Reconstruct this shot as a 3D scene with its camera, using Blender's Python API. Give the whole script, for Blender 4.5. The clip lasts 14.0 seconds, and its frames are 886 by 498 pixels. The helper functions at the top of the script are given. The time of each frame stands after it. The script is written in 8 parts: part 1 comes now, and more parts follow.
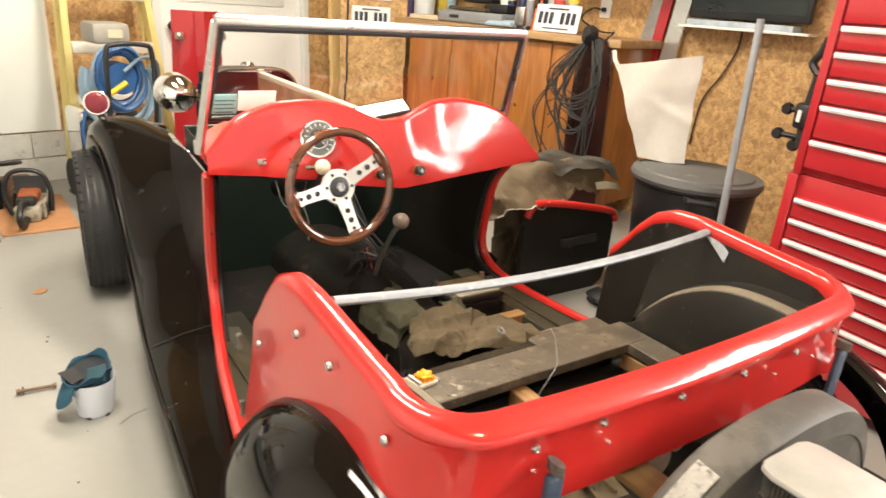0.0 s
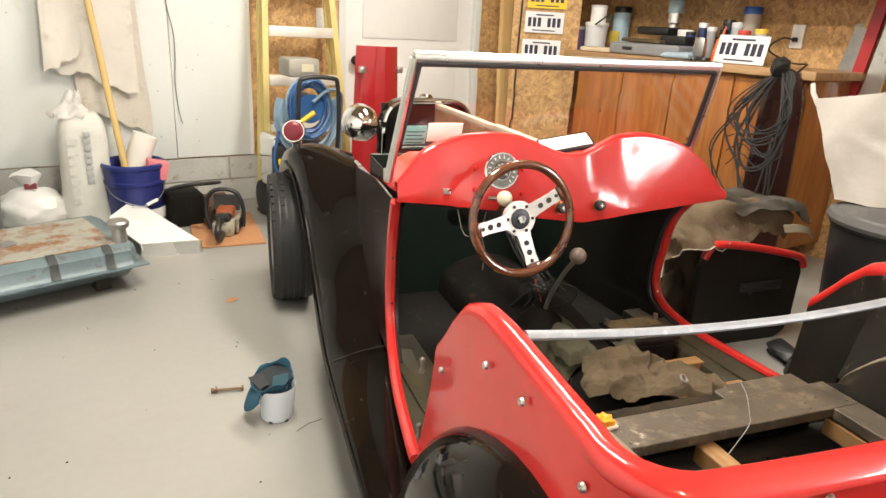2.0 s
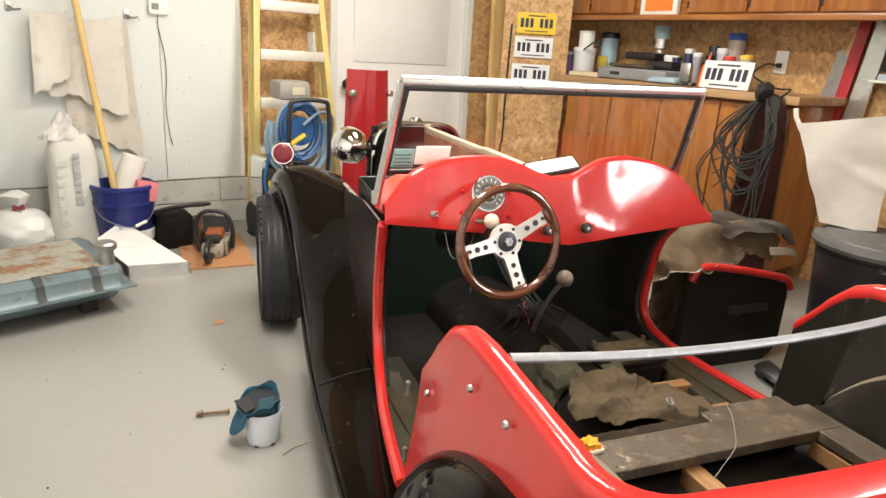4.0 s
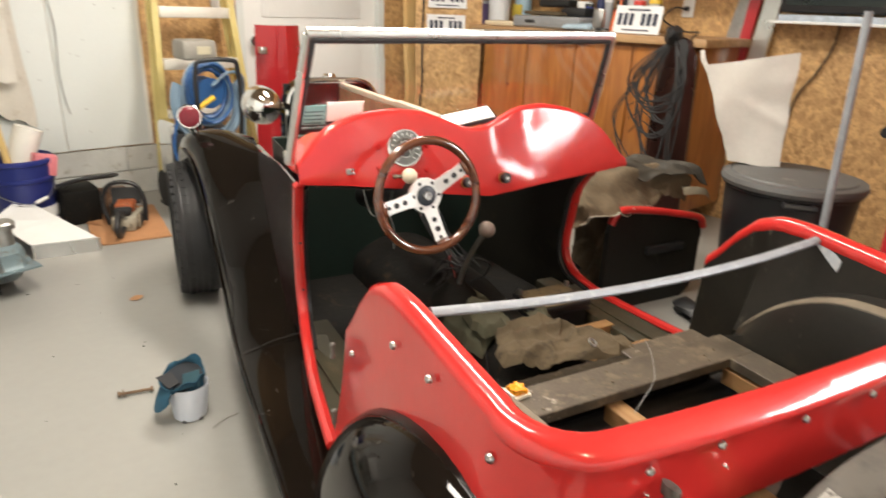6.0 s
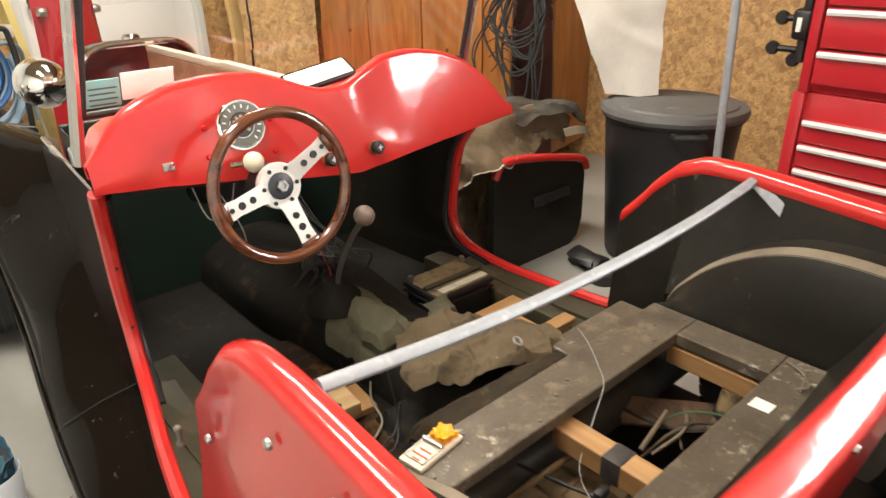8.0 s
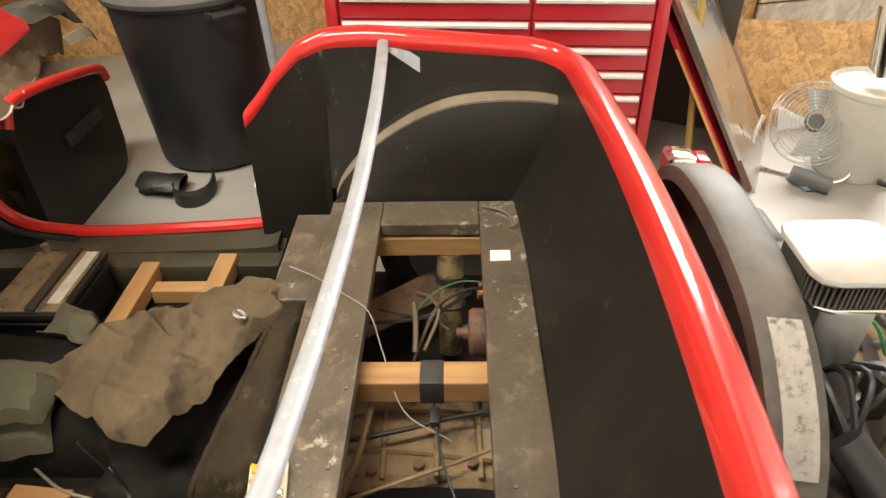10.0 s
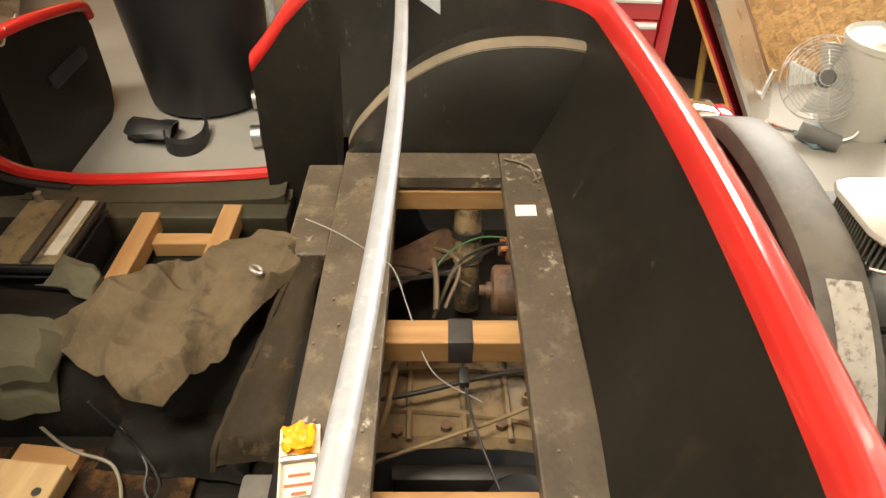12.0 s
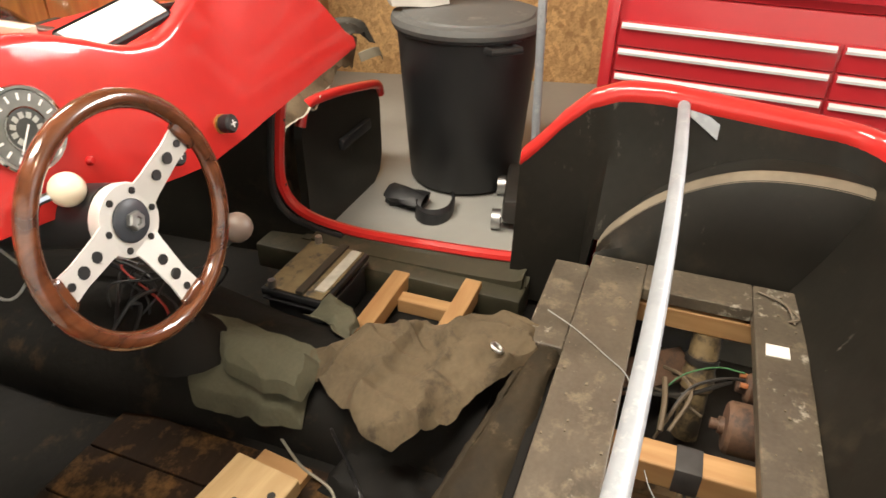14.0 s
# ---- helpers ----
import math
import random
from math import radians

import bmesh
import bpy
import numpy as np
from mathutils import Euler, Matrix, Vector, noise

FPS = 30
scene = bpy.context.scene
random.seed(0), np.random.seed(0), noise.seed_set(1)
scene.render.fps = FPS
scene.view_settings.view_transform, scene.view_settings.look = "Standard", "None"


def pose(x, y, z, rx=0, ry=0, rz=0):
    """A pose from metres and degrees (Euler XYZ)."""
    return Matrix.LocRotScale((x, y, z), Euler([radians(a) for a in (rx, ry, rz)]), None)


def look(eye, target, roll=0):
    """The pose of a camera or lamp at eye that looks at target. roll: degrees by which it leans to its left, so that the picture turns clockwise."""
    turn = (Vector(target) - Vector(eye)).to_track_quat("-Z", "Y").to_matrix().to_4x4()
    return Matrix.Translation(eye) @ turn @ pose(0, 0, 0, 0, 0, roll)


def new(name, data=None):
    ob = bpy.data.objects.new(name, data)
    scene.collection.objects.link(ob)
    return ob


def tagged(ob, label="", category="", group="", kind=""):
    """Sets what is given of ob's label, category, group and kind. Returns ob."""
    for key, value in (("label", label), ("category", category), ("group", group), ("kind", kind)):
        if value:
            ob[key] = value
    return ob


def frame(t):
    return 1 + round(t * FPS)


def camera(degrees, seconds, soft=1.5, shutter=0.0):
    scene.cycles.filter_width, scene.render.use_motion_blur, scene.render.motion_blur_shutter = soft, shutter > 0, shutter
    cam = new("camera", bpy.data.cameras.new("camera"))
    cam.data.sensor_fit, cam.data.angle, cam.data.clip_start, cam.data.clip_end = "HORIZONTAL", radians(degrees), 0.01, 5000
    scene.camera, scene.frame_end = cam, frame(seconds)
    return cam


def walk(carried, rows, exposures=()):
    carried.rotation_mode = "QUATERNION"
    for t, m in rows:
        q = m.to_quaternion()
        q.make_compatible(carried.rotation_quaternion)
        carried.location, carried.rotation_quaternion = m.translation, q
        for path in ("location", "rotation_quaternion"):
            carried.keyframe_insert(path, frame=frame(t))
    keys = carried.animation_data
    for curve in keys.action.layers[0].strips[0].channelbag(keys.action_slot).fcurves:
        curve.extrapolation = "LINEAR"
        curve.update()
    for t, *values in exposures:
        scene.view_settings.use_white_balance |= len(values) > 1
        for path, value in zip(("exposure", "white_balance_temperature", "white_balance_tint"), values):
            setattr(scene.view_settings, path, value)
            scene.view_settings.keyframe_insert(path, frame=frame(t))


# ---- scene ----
cam = camera(68.05, 14.0, shutter=0.5)
PATH = [
    (0, (-1.026, -1.640, 1.232), (0.041, -0.102, 0.527), 4.4),
    (0.5, (-1.084, -1.610, 1.250), (-0.107, -0.004, 0.567), 4.7),
    (1, (-1.073, -1.594, 1.239), (-0.316, 0.136, 0.581), 4.5),
    (1.5, (-1.083, -1.592, 1.233), (-0.410, 0.169, 0.567), 3.1),
    (2, (-1.099, -1.591, 1.232), (-0.414, 0.172, 0.583), 3.3),
    (2.5, (-1.098, -1.593, 1.238), (-0.384, 0.167, 0.612), 3.9),
    (3, (-1.092, -1.599, 1.238), (-0.384, 0.176, 0.649), 3.6),
    (5.5, (-1.086, -1.598, 1.228), (-0.329, 0.157, 0.641), 3.3),
    (6, (-1.056, -1.592, 1.226), (-0.165, 0.057, 0.529), 2.1),
    (6.5, (-1.046, -1.583, 1.228), (-0.024, -0.026, 0.500), 2.2),
    (7, (-1.058, -1.531, 1.214), (0.024, -0.019, 0.476), 2.0),
    (7.5, (-0.993, -1.404, 1.193), (0.113, 0.061, 0.399), 1.3),
    (8, (-0.884, -1.246, 1.176), (0.315, 0.121, 0.344), -1.2),
    (8.2, (-0.882, -1.197, 1.182), (0.302, 0.169, 0.327), -1.2),
    (8.5, (-0.873, -1.126, 1.175), (0.548, -0.018, 0.307), -1.3),
    (9, (-0.902, -1.015, 1.170), (0.766, -0.598, 0.149), -3.4),
    (9.2, (-0.886, -0.969, 1.161), (0.798, -0.796, 0.095), -1.0),
    (11.5, (-0.771, -0.791, 1.138), (0.777, -0.777, -0.128), -2.1),
    (12, (-0.776, -0.777, 1.122), (0.754, -0.793, -0.166), 0.6),
    (12.5, (-0.785, -0.774, 1.138), (0.725, -0.728, -0.174), 0.2),
    (13, (-0.786, -0.748, 1.156), (0.746, -0.537, -0.113), 0.2),
    (13.5, (-0.816, -0.708, 1.155), (0.786, -0.239, 0.054), 0.2),
    (14, (-0.820, -0.698, 1.155), (0.763, -0.116, 0.080), 0.6),
]
walk(cam, [(t, look(eye, target, roll)) for t, eye, target, roll in PATH],
     [(0, 0.16, 6900, 9), (1, 0.02, 6700, 9), (2, -0.05, 6600, 10), (3, -0.08, 6500, 10), (5.5, -0.32, 6500, 10), (6.5, -0.12, 6500, 10),
      (8, -0.08, 6600, 9), (9.2, -0.05, 6700, 9), (11.5, 0.10, 7200, 8), (12.5, 0.05, 7300, 8), (13.5, 0.06, 6800, 9), (14, 0.10, 6700, 9)])

# world, sun and lamps
w = bpy.data.worlds.new("world")
scene.world = w
w.use_nodes = True
wn = w.node_tree.nodes
sky = wn.new("ShaderNodeTexSky")
sky.sky_type = "NISHITA"
sky.sun_disc = False
sky.sun_elevation = radians(42)
sky.sun_rotation = radians(150)
w.node_tree.links.new(sky.outputs["Color"], wn["Background"].inputs["Color"])
wn["Background"].inputs["Strength"].default_value = 0.12

sun = new("sun", bpy.data.lights.new("sun", "SUN"))
sun.data.energy, sun.data.angle, sun.data.color = 3.0, radians(0.5), (1, 0.95, 0.87)
sun.matrix_world = look((0, 0, 9), (4, 5, 0))

ROOM = pose(0.148, 0.009, 0, 0, 0, 13.14) @ Matrix.Diagonal((1.108, 1.188, 1.104, 1))
SIDE = pose(0.02, 0.116, 0, 0, 0, 12.9) @ Matrix.Diagonal((1.029, 1.033, 1.044, 1))
MID = pose(-0.195, -0.05, 0, 0, 0, 11.8) @ Matrix.Diagonal((1, 1, 1.04, 1))
REARR = pose(0.018, -0.114, 0, 0, 0, 13.6) @ Matrix.Diagonal((0.887, 0.887, 0.937, 1))
WF, WR, WL, WB, CEIL = 2.664, 2.5, -2.3, -5.2, 2.6


def area(name, m, sx, sy, watts, colour):
    lamp = new(name, bpy.data.lights.new(name, "AREA"))
    lamp.data.shape, lamp.data.size, lamp.data.size_y = "RECTANGLE", sx, sy
    lamp.data.energy, lamp.data.color = watts, colour
    lamp.matrix_world = m
    return lamp


area("doorway_daylight", ROOM @ pose(-0.8, WB + 0.1, 1.2, 90, 0, 180), 2.2, 2.1, 300, (1.0, 0.97, 0.92))
# added side lamp, placed so its reflection whitens the dash's right hump
area("added_window_light", REARR @ pose(1.93, -3.485, 1.96, 90, 0, 90), 2.5, 0.9, 240, (1.0, 0.98, 0.97))
# two added tube lamps brighten the room from the unseen ceiling
for x, y in ((0.35, 0.9), (-0.9, 0.1)):
    area("added_tube_light", ROOM @ pose(x, y, CEIL - 0.075), 0.28, 1.2, 92, (1.0, 0.93, 0.82))
for x, y in ((-0.95, -2.0),):
    bulb = new("ceiling_bulb_light", bpy.data.lights.new("ceiling_bulb_light", "POINT"))
    bulb.data.energy, bulb.data.color, bulb.data.shadow_soft_size = 38, (1.0, 0.82, 0.6), 0.04
    bulb.matrix_world = ROOM @ pose(x, y, CEIL - 0.14)


# materials
def mat(name, base, rough=0.6, metal=0.0, vary=0.25, scale=6.0, fine=60.0, bump=0.1, coat=0.0, dirt=None, dirt_at=0.6, spec=0.5, stretch=(1, 1, 1), island=False, rough_vary=0.15, coat_rough=0.04):
    """Principled surface with variation at two scales, optional stains, and fine relief."""
    m = bpy.data.materials.new(name)
    m.use_nodes = True
    n, l = m.node_tree.nodes, m.node_tree.links
    b = n["Principled BSDF"]
    co, mp = n.new("ShaderNodeTexCoord"), n.new("ShaderNodeMapping")
    mp.inputs["Scale"].default_value = stretch
    l.new(co.outputs["Object"], mp.inputs["Vector"])
    big, small = n.new("ShaderNodeTexNoise"), n.new("ShaderNodeTexNoise")
    for tex, s, d in ((big, scale, 4), (small, fine, 3)):
        tex.inputs["Scale"].default_value, tex.inputs["Detail"].default_value = s, d
        l.new(mp.outputs["Vector"], tex.inputs["Vector"])
    lo = [c * (1 - vary) for c in base]
    hi = [min(1, c * (1 + vary)) for c in base]
    mix = n.new("ShaderNodeMix")
    mix.data_type = "RGBA"
    mix.inputs[6].default_value, mix.inputs[7].default_value = (*lo, 1), (*hi, 1)
    add = n.new("ShaderNodeMath")
    add.operation = "MULTIPLY_ADD"
    l.new(small.outputs["Fac"], add.inputs[0])
    add.inputs[1].default_value = 0.5
    half = n.new("ShaderNodeMath")
    half.operation = "MULTIPLY_ADD"
    l.new(big.outputs["Fac"], half.inputs[0])
    half.inputs[1].default_value, half.inputs[2].default_value = 1.2, -0.35
    l.new(half.outputs[0], add.inputs[2])
    l.new(add.outputs[0], mix.inputs[0])
    out = mix.outputs[2]
    if dirt:
        stain, ramp, over = n.new("ShaderNodeTexNoise"), n.new("ShaderNodeValToRGB"), n.new("ShaderNodeMix")
        stain.inputs["Scale"].default_value, stain.inputs["Detail"].default_value = scale * 1.7, 8
        stain.inputs["Roughness"].default_value = 0.7
        l.new(co.outputs["Object"], stain.inputs["Vector"])
        ramp.color_ramp.elements[0].position, ramp.color_ramp.elements[1].position = dirt_at - 0.05, dirt_at + 0.08
        l.new(stain.outputs["Fac"], ramp.inputs[0])
        over.data_type = "RGBA"
        l.new(ramp.outputs[0], over.inputs[0])
        l.new(out, over.inputs[6])
        over.inputs[7].default_value = (*dirt, 1)
        out = over.outputs[2]
    if island:
        geo, hsv, mul = n.new("ShaderNodeNewGeometry"), n.new("ShaderNodeHueSaturation"), n.new("ShaderNodeMath")
        mul.operation = "MULTIPLY_ADD"
        mul.inputs[1].default_value, mul.inputs[2].default_value = 0.5, 0.75
        l.new(geo.outputs["Random Per Island"], mul.inputs[0])
        l.new(mul.outputs[0], hsv.inputs["Value"])
        l.new(out, hsv.inputs["Color"])
        out = hsv.outputs[0]
    l.new(out, b.inputs["Base Color"])
    rv = n.new("ShaderNodeMapRange")
    rv.inputs["To Min"].default_value, rv.inputs["To Max"].default_value = max(0, rough * (1 - rough_vary)), min(1, rough * (1 + rough_vary))
    l.new(big.outputs["Fac"], rv.inputs["Value"])
    l.new(rv.outputs[0], b.inputs["Roughness"])
    b.inputs["Metallic"].default_value = metal
    b.inputs["Specular IOR Level"].default_value = spec
    b.inputs["Coat Weight"].default_value = coat
    b.inputs["Coat Roughness"].default_value = coat_rough
    if bump:
        bp = n.new("ShaderNodeBump")
        bp.inputs["Strength"].default_value, bp.inputs["Distance"].default_value = bump, 0.004
        l.new(add.outputs[0], bp.inputs["Height"])
        l.new(bp.outputs[0], b.inputs["Normal"])
        l.new(bp.outputs[0], b.inputs["Coat Normal"])
    return m


def scuffed(m, colour, at, scale, stretch):
    """Adds pale scuffs and specks with sharp edges, gathered in patches, to a surface."""
    n, l = m.node_tree.nodes, m.node_tree.links
    b = n["Principled BSDF"]
    under = b.inputs["Base Color"].links[0].from_socket
    co, mp = n.new("ShaderNodeTexCoord"), n.new("ShaderNodeMapping")
    mp.inputs["Scale"].default_value = stretch
    l.new(co.outputs["Object"], mp.inputs["Vector"])
    marks, patch = n.new("ShaderNodeTexNoise"), n.new("ShaderNodeTexNoise")
    marks.inputs["Scale"].default_value, marks.inputs["Detail"].default_value, marks.inputs["Roughness"].default_value = scale, 9, 0.72
    patch.inputs["Scale"].default_value, patch.inputs["Detail"].default_value = scale * 0.16, 2
    l.new(mp.outputs["Vector"], marks.inputs["Vector"])
    l.new(co.outputs["Object"], patch.inputs["Vector"])
    both = n.new("ShaderNodeMath")
    both.operation = "MULTIPLY_ADD"
    l.new(patch.outputs["Fac"], both.inputs[0])
    both.inputs[1].default_value = 0.5
    l.new(marks.outputs["Fac"], both.inputs[2])
    ramp, over = n.new("ShaderNodeMapRange"), n.new("ShaderNodeMix")
    ramp.inputs["From Min"].default_value, ramp.inputs["From Max"].default_value = at + 0.22, at + 0.30
    l.new(both.outputs[0], ramp.inputs["Value"])
    over.data_type = "RGBA"
    l.new(ramp.outputs[0], over.inputs[0])
    l.new(under, over.inputs[6])
    over.inputs[7].default_value = (*colour, 1)
    l.new(over.outputs[2], b.inputs["Base Color"])
    return m


def flakes(name, light, dark, scale=28.0, white=0.0):
    """Oriented strand board: overlapping flakes in two directions."""
    m = bpy.data.materials.new(name)
    m.use_nodes = True
    n, l = m.node_tree.nodes, m.node_tree.links
    b = n["Principled BSDF"]
    co = n.new("ShaderNodeTexCoord")
    cells = []
    for turn, st in ((28, (1.5, 0.34, 0.34)), (-55, (1.2, 0.30, 0.30))):
        mp, vo = n.new("ShaderNodeMapping"), n.new("ShaderNodeTexVoronoi")
        mp.vector_type = "TEXTURE"
        mp.inputs["Rotation"].default_value = (0, radians(turn), radians(45))
        mp.inputs["Scale"].default_value = st
        vo.inputs["Scale"].default_value = scale * 0.55
        vo.inputs["Randomness"].default_value = 1.0
        l.new(co.outputs["Object"], mp.inputs["Vector"])
        l.new(mp.outputs["Vector"], vo.inputs["Vector"])
        cells.append(vo)
    no = n.new("ShaderNodeTexNoise")
    no.inputs["Scale"].default_value, no.inputs["Detail"].default_value = 3.0, 6
    l.new(co.outputs["Object"], no.inputs["Vector"])
    sep, mix1, mix2 = n.new("ShaderNodeSeparateColor"), n.new("ShaderNodeMix"), n.new("ShaderNodeMix")
    sep2 = n.new("ShaderNodeSeparateColor")
    l.new(cells[0].outputs["Color"], sep.inputs[0])
    l.new(cells[1].outputs["Color"], sep2.inputs[0])
    mean = n.new("ShaderNodeMath")
    mean.operation = "MULTIPLY"
    l.new(sep.outputs[0], mean.inputs[0])
    l.new(sep2.outputs[1], mean.inputs[1])
    mix1.data_type = mix2.data_type = "RGBA"
    tone = n.new("ShaderNodeValToRGB")
    pale = [min(1, c * 1.15) for c in light]
    deep = [0.25 * a + 0.75 * d for a, d in zip(light, dark)]
    for k, (at, c) in enumerate(((0.0, pale), (0.10, light), (0.32, [0.75 * a + 0.25 * d for a, d in zip(light, dark)]), (0.55, [0.5 * a + 0.5 * d for a, d in zip(light, dark)]), (0.85, deep))):
        e = tone.color_ramp.elements[k] if k < 2 else tone.color_ramp.elements.new(at)
        e.position, e.color = at, (*c, 1)
    l.new(mean.outputs[0], tone.inputs[0])
    streak, smap = n.new("ShaderNodeTexNoise"), n.new("ShaderNodeMapping")
    smap.vector_type = "TEXTURE"
    smap.inputs["Scale"].default_value = (2.4, 0.6, 0.6)
    smap.inputs["Rotation"].default_value = (0, radians(28), radians(45))
    streak.inputs["Scale"].default_value, streak.inputs["Detail"].default_value = scale * 2.2, 4
    l.new(co.outputs["Object"], smap.inputs["Vector"])
    l.new(smap.outputs["Vector"], streak.inputs["Vector"])
    gain = n.new("ShaderNodeMapRange")
    gain.inputs["From Min"].default_value, gain.inputs["From Max"].default_value = 0.48, 0.75
    gain.inputs["To Max"].default_value = 0.8
    l.new(streak.outputs["Fac"], gain.inputs["Value"])
    l.new(gain.outputs[0], mix1.inputs[0])
    l.new(tone.outputs[0], mix1.inputs[6])
    mix1.inputs[7].default_value = (*dark, 1)
    ramp = n.new("ShaderNodeValToRGB")
    ramp.color_ramp.elements[0].position, ramp.color_ramp.elements[1].position = 0.45, 0.75
    ramp.color_ramp.elements[1].color = (0.32, 0.32, 0.32, 1)
    l.new(no.outputs["Fac"], ramp.inputs[0])
    l.new(ramp.outputs[0], mix2.inputs[0])
    l.new(mix1.outputs[2], mix2.inputs[6])
    tint = (0.75, 0.72, 0.66) if white else tuple(c * 0.6 for c in dark)
    mix2.inputs[7].default_value = (*tint, 1)
    l.new(mix2.outputs[2], b.inputs["Base Color"])
    b.inputs["Roughness"].default_value = 0.55
    bp = n.new("ShaderNodeBump")
    bp.inputs["Strength"].default_value, bp.inputs["Distance"].default_value = 0.25, 0.002
    l.new(mean.outputs[0], bp.inputs["Height"])
    l.new(bp.outputs[0], b.inputs["Normal"])
    return m


def grain(name, light, dark, axis="Z", rough=0.45, scale=9.0, coat=0.0):
    """Sawn or varnished wood, the grain along one axis."""
    m = mat(name, light, rough, coat=coat)
    n, l = m.node_tree.nodes, m.node_tree.links
    co, mp, wv, mix = n.new("ShaderNodeTexCoord"), n.new("ShaderNodeMapping"), n.new("ShaderNodeTexNoise"), n.new("ShaderNodeMix")
    st = {"X": (0.12, 1, 1), "Y": (1, 0.12, 1), "Z": (1, 1, 0.12)}[axis]
    mp.inputs["Scale"].default_value = st
    wv.inputs["Scale"].default_value, wv.inputs["Detail"].default_value, wv.inputs["Distortion"].default_value = scale * 4, 6, 0.6
    l.new(co.outputs["Object"], mp.inputs["Vector"])
    l.new(mp.outputs["Vector"], wv.inputs["Vector"])
    ramp = n.new("ShaderNodeValToRGB")
    ramp.color_ramp.elements[0].position, ramp.color_ramp.elements[1].position = 0.35, 0.68
    l.new(wv.outputs["Fac"], ramp.inputs[0])
    mix.data_type = "RGBA"
    l.new(ramp.outputs[0], mix.inputs[0])
    mix.inputs[6].default_value, mix.inputs[7].default_value = (*light, 1), (*dark, 1)
    l.new(mix.outputs[2], n["Principled BSDF"].inputs["Base Color"])
    return m


def glass(name, tint=(1, 1, 1), rough=0.0):
    m = bpy.data.materials.new(name)
    m.use_nodes = True
    b = m.node_tree.nodes["Principled BSDF"]
    b.inputs["Transmission Weight"].default_value, b.inputs["Roughness"].default_value = 1, rough
    b.inputs["Base Color"].default_value, b.inputs["IOR"].default_value = (*tint, 1), 1.36
    return m


RED = mat("red_gloss_paint", (0.54, 0.027, 0.024), 0.30, vary=0.10, scale=9, fine=30, bump=0.20, coat=1.0, spec=0.15, coat_rough=0.10)
BLACKP = scuffed(mat("black_gloss_paint", (0.0062, 0.0048, 0.0038), 0.055, vary=0.3, scale=4, bump=0.006, coat=0.0, spec=0.24), (0.09, 0.08, 0.07), 0.70, 130, (1, 1, 1))
MAROON = mat("dark_maroon_panel", (0.018, 0.007, 0.008), 0.22, vary=0.3, bump=0.01, coat=0.7)
INNER = scuffed(mat("black_fibreglass", (0.013, 0.0118, 0.0092), 0.42, vary=0.45, scale=5, fine=60, bump=0.08, dirt=(0.030, 0.024, 0.016), dirt_at=0.63, spec=0.3), (0.11, 0.098, 0.08), 0.69, 20, (1.2, 1.1, 0.5))
DULLTAN = mat("dull_tan", (0.17, 0.14, 0.10), 0.8, vary=0.3, scale=9)
BOARD = scuffed(mat("dusty_grey_board", (0.085, 0.069, 0.050), 0.45, vary=0.5, scale=13, fine=130, bump=0.3, dirt=(0.16, 0.128, 0.088), dirt_at=0.585), (0.36, 0.33, 0.27), 0.625, 38, (1, 1, 1))
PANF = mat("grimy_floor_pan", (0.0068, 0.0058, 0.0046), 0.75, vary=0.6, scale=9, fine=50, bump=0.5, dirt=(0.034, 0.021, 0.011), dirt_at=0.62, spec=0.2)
GREENB = mat("dark_green_black_panel", (0.012, 0.022, 0.017), 0.35, vary=0.4, scale=4, bump=0.05)
CHROME = mat("chrome", (0.82, 0.81, 0.79), 0.08, 1.0, vary=0.05, bump=0.0)
STEEL = mat("dull_steel", (0.45, 0.45, 0.44), 0.4, 1.0, vary=0.25, scale=20, bump=0.1)
ALU = mat("brushed_aluminium", (0.72, 0.72, 0.70), 0.28, 1.0, vary=0.1, bump=0.03)
GALV = mat("galvanised_tube", (0.30, 0.32, 0.345), 0.5, 0.25, vary=0.25, scale=12, bump=0.1, dirt=(0.45, 0.46, 0.47), dirt_at=0.60)
RUBBER = mat("tyre_rubber", (0.022, 0.022, 0.023), 0.75, vary=0.3, scale=14, bump=0.2)
BLACKPL = mat("black_plastic", (0.014, 0.014, 0.015), 0.45, vary=0.2, bump=0.08)
GREYPL = mat("grey_plastic_lid", (0.10, 0.10, 0.098), 0.55, vary=0.25, bump=0.1, dirt=(0.2, 0.19, 0.17), dirt_at=0.62)
WHITE = mat("white_paint", (0.70, 0.73, 0.71), 0.55, vary=0.05, scale=2, bump=0.04, dirt=(0.66, 0.62, 0.54), dirt_at=0.68)
WHITEPL = mat("white_plastic", (0.82, 0.82, 0.80), 0.4, vary=0.05, bump=0.03)
FLOORM = mat("grey_floor_paint", (0.30, 0.295, 0.272), 0.36, vary=0.10, scale=1.6, fine=30, bump=0.03, dirt=(0.27, 0.255, 0.225), dirt_at=0.66)
BLOCK = mat("grey_concrete_block", (0.52, 0.52, 0.49), 0.85, vary=0.2, scale=8, fine=90, bump=0.4, dirt=(0.28, 0.25, 0.2), dirt_at=0.62)
OSB = flakes("strand_board", (0.60, 0.375, 0.165), (0.29, 0.15, 0.055))
OSBW = flakes("whitewashed_board", (0.62, 0.56, 0.48), (0.42, 0.36, 0.28), 12, white=1)
CABW = grain("orange_varnished_wood", (0.40, 0.155, 0.035), (0.25, 0.085, 0.018), "Z", 0.3, 6, coat=0.4)
CABH = grain("orange_varnished_rail", (0.40, 0.155, 0.035), (0.25, 0.085, 0.018), "Y", 0.3, 6, coat=0.4)
